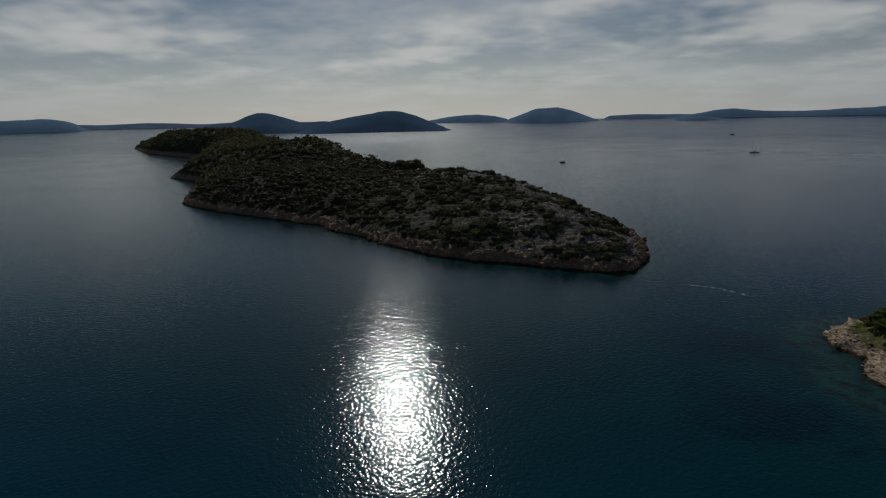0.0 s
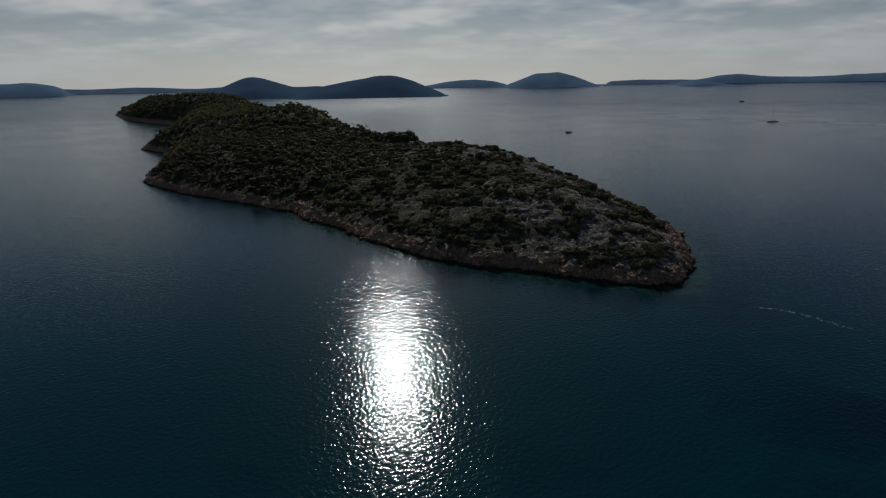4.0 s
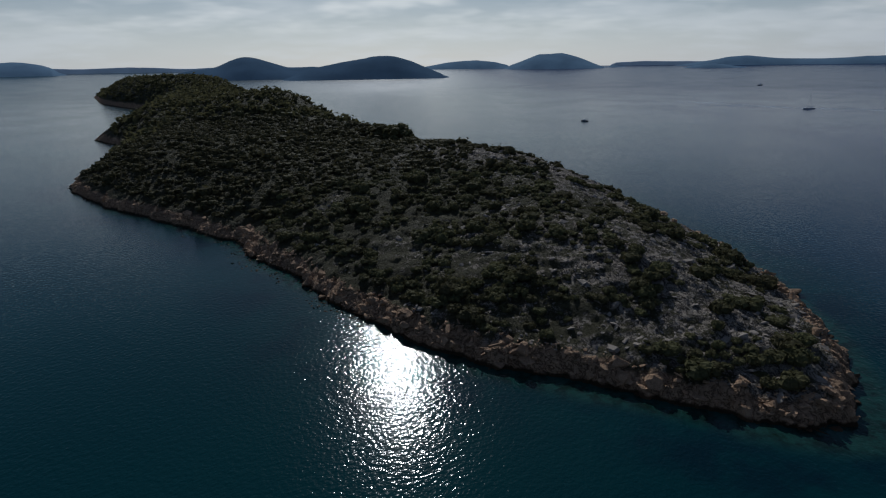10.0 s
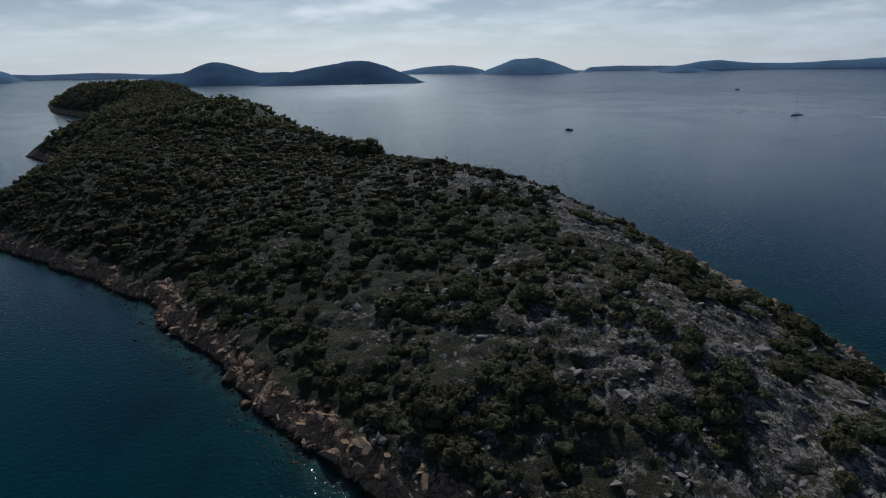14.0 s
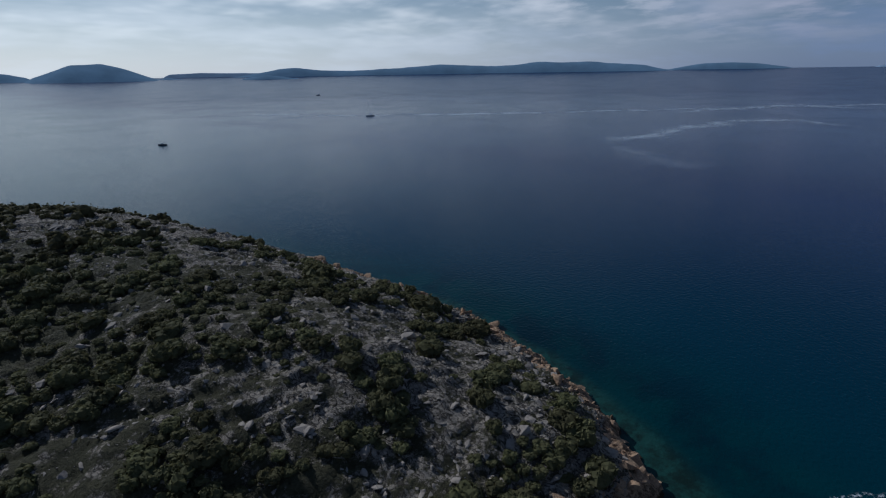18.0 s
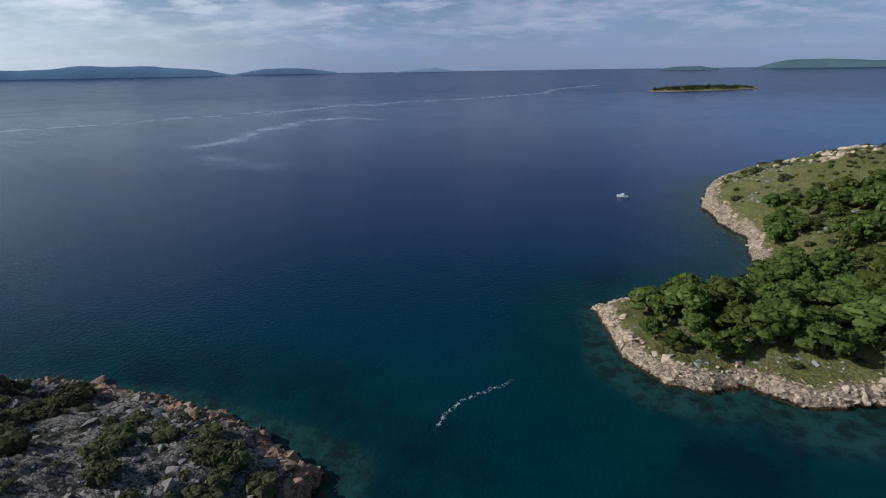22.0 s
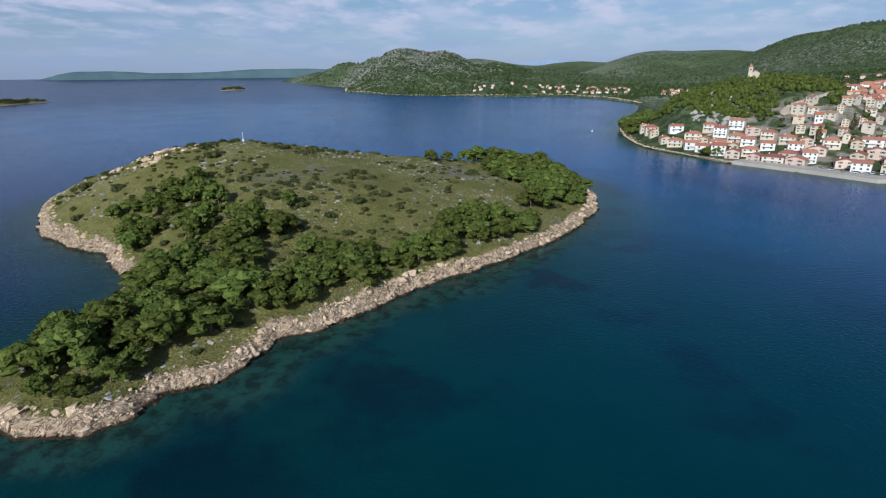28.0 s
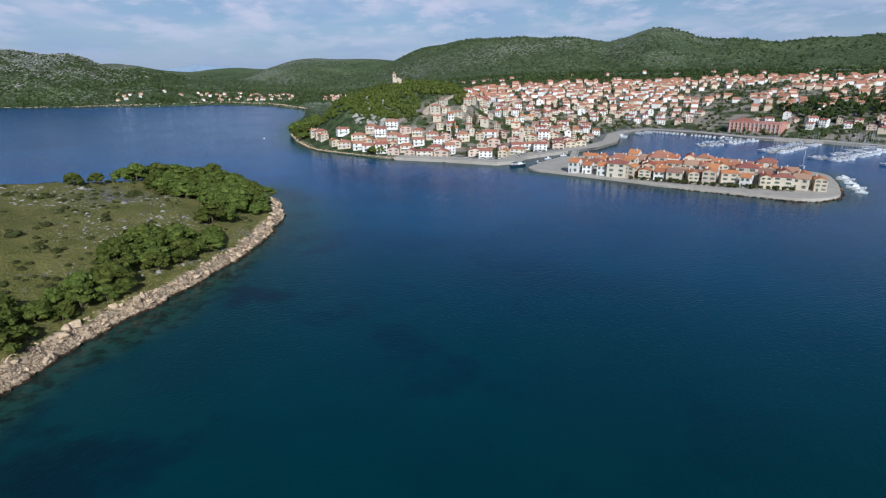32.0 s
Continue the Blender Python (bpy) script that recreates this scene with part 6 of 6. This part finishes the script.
YACHTS = [sail_boat(10.5, SAIL_L), sail_boat(12.5, SAIL_L), sail_boat(9.0, SAIL_L)]


def moor(pool, x, y, turn, s=1.0, label="", group="boats in the harbour"):
    src = pool[int(rng.integers(len(pool)))]
    m = pose(x, y, 0.05, 0, 0, turn) @ Matrix.Diagonal((s, s, s, 1))
    if src.name in used:
        ob = copy_thing(src, m)
    else:
        used[src.name] = True
        src.matrix_basis = m
        ob = src
    return tagged(ob, label, "", group)


def berth(p, q, gap, pools, both=True, out=6.0, skip=0.1):
    """Boats lying stern-to along a line from p to q."""
    ln = math.hypot(q[0] - p[0], q[1] - p[1])
    ux, uy = (q[0] - p[0]) / ln, (q[1] - p[1]) / ln
    t = 2.0
    while t < ln:
        for sg in ((-1, 1) if both else (1,)):
            if rng.uniform() > skip:
                x, y = p[0] + ux * t - uy * out * sg, p[1] + uy * t + ux * out * sg
                if coast_distance(MAINLAND, np.array([x]), np.array([y]))[0] < -2 and coast_distance(ISLET_TOWN, np.array([x]), np.array([y]))[0] < -2:
                    moor(pools[int(rng.integers(len(pools)))], x, y, math.degrees(math.atan2(ux * sg, -uy * sg)) + rng.uniform(-5, 5), rng.uniform(0.85, 1.15))
        t += gap * rng.uniform(0.85, 1.2)


def pontoon(p, q):
    bm = bmesh.new()
    ln = math.hypot(q[0] - p[0], q[1] - p[1])
    add_box(bm, 0, -1.2, -0.3, ln, 1.2, 0.55)
    ob = new("pontoon", bm_mesh("pontoon", bm, M_QUAY))
    ob.matrix_basis = pose(p[0], p[1], 0, 0, 0, math.degrees(math.atan2(q[1] - p[1], q[0] - p[0])))
    tagged(ob, "long grey floating pontoon in the marina", "pontoon", "pontoons")


LINES = [((-318, -296), (-252, -262), 7.4, [FLEET]), ((-352, -262), (-282, -214), 6.6, [FLEET, FLEET, YACHTS]), ((-384, -224), (-296, -176), 6.8, [YACHTS, YACHTS, FLEET]), ((-420, -176), (-318, -140), 7.2, [YACHTS, FLEET])]
for p, q, gap, pools in LINES:
    pontoon(p, q)
    berth(p, q, gap, pools)
berth((-238, -366), (-268, -384), 4, [FLEET], False, -4)
berth((-268, -384), (-314, -306), 3.8, [FLEET], False, -5)
berth((-189, -292), (-238, -368), 4.2, [FLEET], False, 4)
berth((-132, -236), (-92, -212), 4.0, [FLEET], False, -4)
berth((-226, -72), (-252, -116), 6.2, [FLEET], False, -5, 0.2)
for x, y, pool, turn in ((-258, -148, YACHTS, 60), (-246, -158, YACHTS, 55), (-120, -222, FLEET, 20), (-104, -208, FLEET, 30), (-92, -190, FLEET, 110)):
    moor(pool, x, y, turn)
trawler = tagged(motor_boat(13, M_HULL_DARK, "dark wooden fishing boat tied to the town quay"), "", "", "")
trawler.matrix_basis = pose(-76, -181, 0.05, 0, 0, 205)

# ---- boats out on the water ----
moor(FLEET[:1], 259, 112, 70, 0.85, "small white boat anchored off the islet", "boats at sea")
dark = tagged(motor_boat(7, M_HULL_DARK, "small dark boat drifting on open water"), "", "", "boats at sea")
dark.matrix_basis = pose(150, 697, 0.05, 0, 0, 160)
copy_thing(dark, pose(782, 1491, 0.05, 0, 0, 10) @ Matrix.Diagonal((2.0, 2.0, 1.6, 1)))
yacht = sail_boat(15, "dark sailing yacht under way with lowered sails")
tagged(yacht, "", "", "boats at sea").matrix_basis = pose(454, 805, 0.05, 0, 0, 195) @ Matrix.Diagonal((1.15, 1.15, 1.15, 1))


# ---- mark on top of the islet, buoy ----
def sea_mark(x, y, z):
    ob = tagged(new("beacon"), "white beacon post on a stone base atop the islet", "beacon")
    bm = bmesh.new()
    bmesh.ops.create_cone(bm, cap_ends=True, segments=10, radius1=0.9, radius2=0.7, depth=1.4, matrix=Matrix.Translation((0, 0, 0.5)))
    part("base", bm_mesh("base", bm, M_WALL_WHITE), ob)
    bm = bmesh.new()
    tube(bm, [(0, 0, 1.1), (0, 0, 4.6)], [0.16, 0.12], 8)
    part("pole", bm_mesh("pole", bm, M_WALL_WHITE), ob)
    bm = bmesh.new()
    bmesh.ops.create_cone(bm, cap_ends=True, segments=10, radius1=0.28, radius2=0.2, depth=0.5, matrix=Matrix.Translation((0, 0, 4.8)))
    part("lantern", bm_mesh("lantern", bm, M_WALL_WHITE), ob)
    ob.matrix_basis = pose(x, y, z) @ Matrix.Diagonal((0.7, 0.7, 0.85, 1))


sea_mark(218, -2, float(pine_isle_height(np.array([218.0]), np.array([-2.0]))[0]))
bm = bmesh.new()
bmesh.ops.create_uvsphere(bm, u_segments=12, v_segments=8, radius=0.7)
tagged(new("mooring_buoy", bm_mesh("mooring_buoy", bm, M_HULL, True)), "white mooring buoy floating in the channel", "buoy").location = (143, -386, 0.2)


# ---- trees of the town ----
town_trees = []
for x, y in pick(1900, -75, 105, -450, -255, lambda x, y: np.hypot((x - CHAPEL_HILL[0]) / 70, (y - CHAPEL_HILL[1]) / 64) < 1.15):
    if all((x - p[0]) ** 2 + (y - p[1]) ** 2 > 70 for p in placed) and all((x - p[0]) ** 2 + (y - p[1]) ** 2 > 10 for p in town_trees) and math.hypot(x - 5, y + 386) > 9 and y > -420 and not (-48 < x < -14 and -352 < y < -318):
        town_trees.append((x, y))
grove_spots = town_trees
scatter("hill_pines", [(np.concatenate([p[0] for p in (shrub_template(600 + i, 40, 0.36),)]), shrub_template(600 + i, 40, 0.36)[1]) for i in range(4)], on(mainland_height, np.array(grove_spots), 0.0) + np.array([0, 0, 0.9]), rng.uniform(2.6, 4.2, len(grove_spots)), M_PINE, "dense green pines covering the church hill", "pine wood", rng.uniform(0.9, 1.5, len(grove_spots)))
for x, y in ((20, -246), (24, -250), (27, -243), (17, -252), (22, -256), (112, -400), (110, -385), (106, -370), (100, -356), (104, -392), (95, -345), (114, -412)):
    plant(x, y, mainland_height, rng.uniform(0.95, 1.35), "tall green pine between the houses of the town", "pines in the town")
for x, y in thin(pick(40, 88, 122, -455, -372, lambda x, y: (coast_distance(MAINLAND, x, y) > 5) & (coast_distance(MAINLAND, x, y) < 30)), 6.0):
    plant(x, y, mainland_height, rng.uniform(1.3, 1.8), "tall dark pine on the wooded tip of the town shore", "pines in the town")
CY = cypress_tree(700, 9)
tagged(CY, "slender dark cypress between the houses", "cypress", "cypresses")
for i, (x, y) in enumerate([(-78, -262), (-62, -300), (-180, -470), (-190, -478), (-120, -420), (-260, -520), (-40, -270), (-150, -400), (-205, -430)]):
    m = pose(x, y, float(mainland_height(np.array([float(x)]), np.array([float(y)]))[0]), 0, 0, i * 50) @ Matrix.Diagonal((1.2, 1.2, rng.uniform(0.8, 1.2), 1))
    if i:
        copy_thing(CY, m)
    else:
        CY.matrix_basis = m
TREE_LOW = [shrub_template(620 + i, 16, 0.5) for i in range(4)]
gaps = [p for p in thin(np.concatenate([polar_spots(181, 228, 440, 1080, 3800)]), 6) if all((p[0] - q[0]) ** 2 + (p[1] - q[1]) ** 2 > 46 for q in placed) and coast_distance(MAINLAND, p[:1], p[1:])[0] > 12]
gaps = np.array(gaps)
scatter("garden_trees", TREE_LOW, on(mainland_height, gaps, -0.6), rng.uniform(1.4, 3.3, len(gaps)), M_BUSH_GREEN, "dark green garden trees between the houses", "trees", rng.uniform(0.9, 1.5, len(gaps)))
park = thin(np.concatenate([pick(130, -520, -410, -405, -322, lambda x, y: coast_distance(MAINLAND, x, y) > 22)]), 5)
scatter("harbour_pines", TREE_LOW, on(mainland_height, park, -3.0), rng.uniform(4, 5.6, len(park)), M_WOOD, "tall dark pines behind the marina", "pine wood", rng.uniform(0.9, 1.3, len(park)))
prom = [Vector((-76, -162)) + AX * s + NV * (0.6 - 12.5 * math.sin(math.pi * s / 172) - 5.0 * min(max((s - 85) / 60, 0), 1)) for s in np.arange(22, 150, 3.6)]
prom = [v for v in prom if coast_distance(ISLET_TOWN, np.array([v.x]), np.array([v.y]))[0] > 2.2]
scatter("promenade_trees", BUSH_NEAR, np.array([(v.x, v.y, 2.4) for v in prom]), rng.uniform(1.2, 2.4, len(prom)), M_BUSH_GREEN, "row of small dark trees along the old town quay", "trees")

# woods on the mainland
WOOD = [shrub_template(640 + i, 8, 0.75) for i in range(5)]


def wood_ok(x, y):
    return (coast_distance(MAINLAND, x, y) > 8)


woods = np.concatenate([p for p in (polar_spots(134, 182, 1180, 1750, 8000), polar_spots(133, 160, 1700, 2300, 5000), polar_spots(180, 228, 1020, 1500, 4200))])
woods = woods[wood_ok(woods[:, 0], woods[:, 1]) & (fbm(woods[:, 0], woods[:, 1], 90, 4, 171) + 0.5 * fbm(woods[:, 0], woods[:, 1], 18, 2, 173) > -0.18)]
woods = thin(woods, 5.5)
high = np.concatenate([polar_spots(133, 160, 1650, 2500, 6200), polar_spots(133, 150, 2500, 3500, 2600), polar_spots(158, 232, 1450, 2500, 8500)])
high = high[wood_ok(high[:, 0], high[:, 1]) & (fbm(high[:, 0], high[:, 1], 150, 4, 175) > -0.3)]
knoll = np.exp(-((high[:, 0] - 1200) / 330) ** 2 - ((high[:, 1] + 1650) / 330) ** 2)
high = thin(high[knoll + 0.4 * fbm(high[:, 0], high[:, 1], 40, 3, 177) < 0.62], 9)
scatter("far_woods", WOOD, on(mainland_height, high, 0.6), rng.uniform(4.2, 7.2, len(high)), M_WOOD_FAR, "green woods over the mountain slopes, paled by painted haze", "woods", rng.uniform(0.6, 1.0, len(high)))
specks = polar_spots(138, 157, 1750, 2450, 15000)
specks = specks[wood_ok(specks[:, 0], specks[:, 1]) & (fbm(specks[:, 0], specks[:, 1], 45, 4, 181) + 0.16 * np.exp(-((specks[:, 0] - 1200) / 280) ** 2 - ((specks[:, 1] + 1640) / 280) ** 2) > 0.13)]
specks = thin(specks, 7)
scatter("limestone_outcrop", ROCKS_LOW, on(mainland_height, specks, -2.6), rng.uniform(1.8, 4.6, len(specks)), M_ROCK_LIGHT, "pale limestone outcrops all over the dark hill", "rock", rng.uniform(0.5, 0.8, len(specks)))
scatter("far_woods", WOOD, on(mainland_height, woods, 0.3), rng.uniform(2.6, 4.6, len(woods)), M_WOOD, "green pine and maquis woods on the far coast", "woods", rng.uniform(0.8, 1.3, len(woods)))
crags = np.array([(30 + rng.normal(0, 7), -325 + rng.normal(0, 16)) for _ in range(90)])
scatter("hillside_crags", ROCKS, on(mainland_height, crags, 0.5), rng.uniform(1.5, 3.8, len(crags)), M_ROCK_LIGHT, "bare grey limestone crags on the church hill", "rock", None, 0.3)
coast_rocks = np.concatenate([polar_spots(135, 182, 1080, 2100, 70000), polar_spots(167, 180, 400, 620, 26000)])
cd = coast_distance(MAINLAND, coast_rocks[:, 0], coast_rocks[:, 1])
coast_rocks = coast_rocks[(cd > -2) & (cd < 5)]
scatter("coast_rocks", ROCKS_LOW, on(mainland_height, coast_rocks, 0.3), np.clip(np.hypot(coast_rocks[:, 0], coast_rocks[:, 1] - 179) / 620, 0.5, 2.2) * rng.uniform(0.7, 1.4, len(coast_rocks)), M_ROCK_PALE, "pale rocky rim of the far coast", "rock", rng.uniform(0.5, 0.9, len(coast_rocks)))
ramp_poly = [(-16, -318), (-22, -330), (-48, -352), (-56, -350), (-34, -326), (-20, -314)]
V = [(x, y, float(mainland_height(np.array([float(x)]), np.array([float(y)]))[0]) + 1.2) for x, y in ramp_poly]
tagged(new("cut_slope", raw_mesh("cut_slope", V, [(0, 1, 4, 5), (1, 2, 3, 4)], [M_SAND])), "bare sandy cut in the church hill", "slope", kind="structure")


# ---- foam and slicks on the water ----
def ribbon(name, pts, width, mat, label, z=0.03, cat="foam"):
    """A ragged band lying on the water."""
    V, F, E = [], [], []
    P = []
    for a, b in zip(pts, pts[1:]):
        n = max(2, int(math.hypot(b[0] - a[0], b[1] - a[1]) / max(1.0, width)))
        P += [(a[0] + (b[0] - a[0]) * i / n, a[1] + (b[1] - a[1]) * i / n) for i in range(n)]
    P.append(pts[-1])
    for i, (x, y) in enumerate(P):
        a, b = P[max(i - 1, 0)], P[min(i + 1, len(P) - 1)]
        t = Vector((b[0] - a[0], b[1] - a[1])).normalized()
        ends = min(1.0, i / 3, (len(P) - 1 - i) / 3)
        for j in range(5):
            o = (j - 2) / 2 * width * (0.7 + 0.5 * math.sin(i * 1.7 + j))
            px, py = x - t.y * o, y + t.x * o
            V.append((px, py, z + float(sea_rise(np.array([px]), np.array([py]))[0])))
            E.append((1 - abs(j - 2) / 2) * ends)
    for i in range(len(P) - 1):
        for j in range(4):
            F.append((i * 5 + j, i * 5 + j + 1, i * 5 + j + 6, i * 5 + j + 5))
    tagged(mesh_object(name, V, F, mat, [("edge", E)]), label, cat, kind="stuff")


ribbon("foam_streak", [(80, 187), (85, 186), (88, 184.5), (91, 182), (94, 178), (96, 175), (98.5, 172)], 0.85, M_FOAM, "broken white foam drifting between the islands")
for pts, w in (([(335, 900), (451, 830), (632, 649), (781, 543), (951, 407), (1050, 327), (1102, 235), (1345, 34), (1584, -24), (1955, -244)], 7), ([(303, 988), (400, 925), (454, 808)], 5),
               ([(397, 416), (431, 413), (464, 409), (654, 405), (713, 348), (641, 267)], 7), ([(414, 403), (373, 368), (334, 355)], 7), ([(383, 366), (344, 329), (329, 303)], 8), ([(700, 505), (849, 474), (982, 414), (920, 274)], 8)):
    ribbon("current_line", pts, w * 4.6, M_SLICK, "pale painted sheen of smooth water drawn by the current", 0.04, "streak")


# ---- parked cars along the town quay ----
def parked_car():
    ob = tagged(new("car"), "small parked car on the town quay", "car", "parked cars")
    bm = bmesh.new()
    add_box(bm, -2.1, -0.85, 0.3, 2.1, 0.85, 0.85)
    bmesh.ops.bevel(bm, geom=list(bm.edges), offset=0.15, segments=2, affect="EDGES")
    part("body", bm_mesh("body", bm, M_CAR), ob)
    bm = bmesh.new()
    v = [bm.verts.new(c) for c in ((-1.5, -0.78, 0.82), (1.0, -0.78, 0.82), (1.0, 0.78, 0.82), (-1.5, 0.78, 0.82), (-1.1, -0.62, 1.42), (0.4, -0.62, 1.42), (0.4, 0.62, 1.42), (-1.1, 0.62, 1.42))]
    for q in ((4, 5, 6, 7), (0, 1, 5, 4), (1, 2, 6, 5), (2, 3, 7, 6), (3, 0, 4, 7)):
        bm.faces.new([v[i] for i in q]).material_index = 0 if q[0] == 4 else 1
    bmesh.ops.recalc_face_normals(bm, faces=bm.faces)
    part("cabin", bm_mesh("cabin", bm, [M_CAR, M_PANE]), ob)
    bm = bmesh.new()
    bmesh.ops.create_cone(bm, cap_ends=True, segments=12, radius1=0.32, radius2=0.32, depth=0.2, matrix=Matrix.Rotation(math.pi / 2, 4, "X"))
    wheel = bm_mesh("wheel", bm, M_HULL_DARK)
    for x in (-1.3, 1.3):
        for y in (-0.8, 0.8):
            part("wheel", wheel, ob, m=pose(x, y, 0.32))
    return ob


CAR = parked_car()
n = 0
for (ax, ay), (bx, by), cnt in (((-35, -210), (-62, -196), 5), ((-80, -205), (-92, -222), 4), ((-98, -228), (-126, -242), 7), ((-52, -205), (-68, -198), 4)):
    for i in range(cnt):
        t = (i + 0.5) / cnt
        m = pose(ax + (bx - ax) * t, ay + (by - ay) * t, 2.3, 0, 0, rng.uniform(50, 80))
        if n:
            copy_thing(CAR, m)
        else:
            CAR.matrix_basis = m
        n += 1
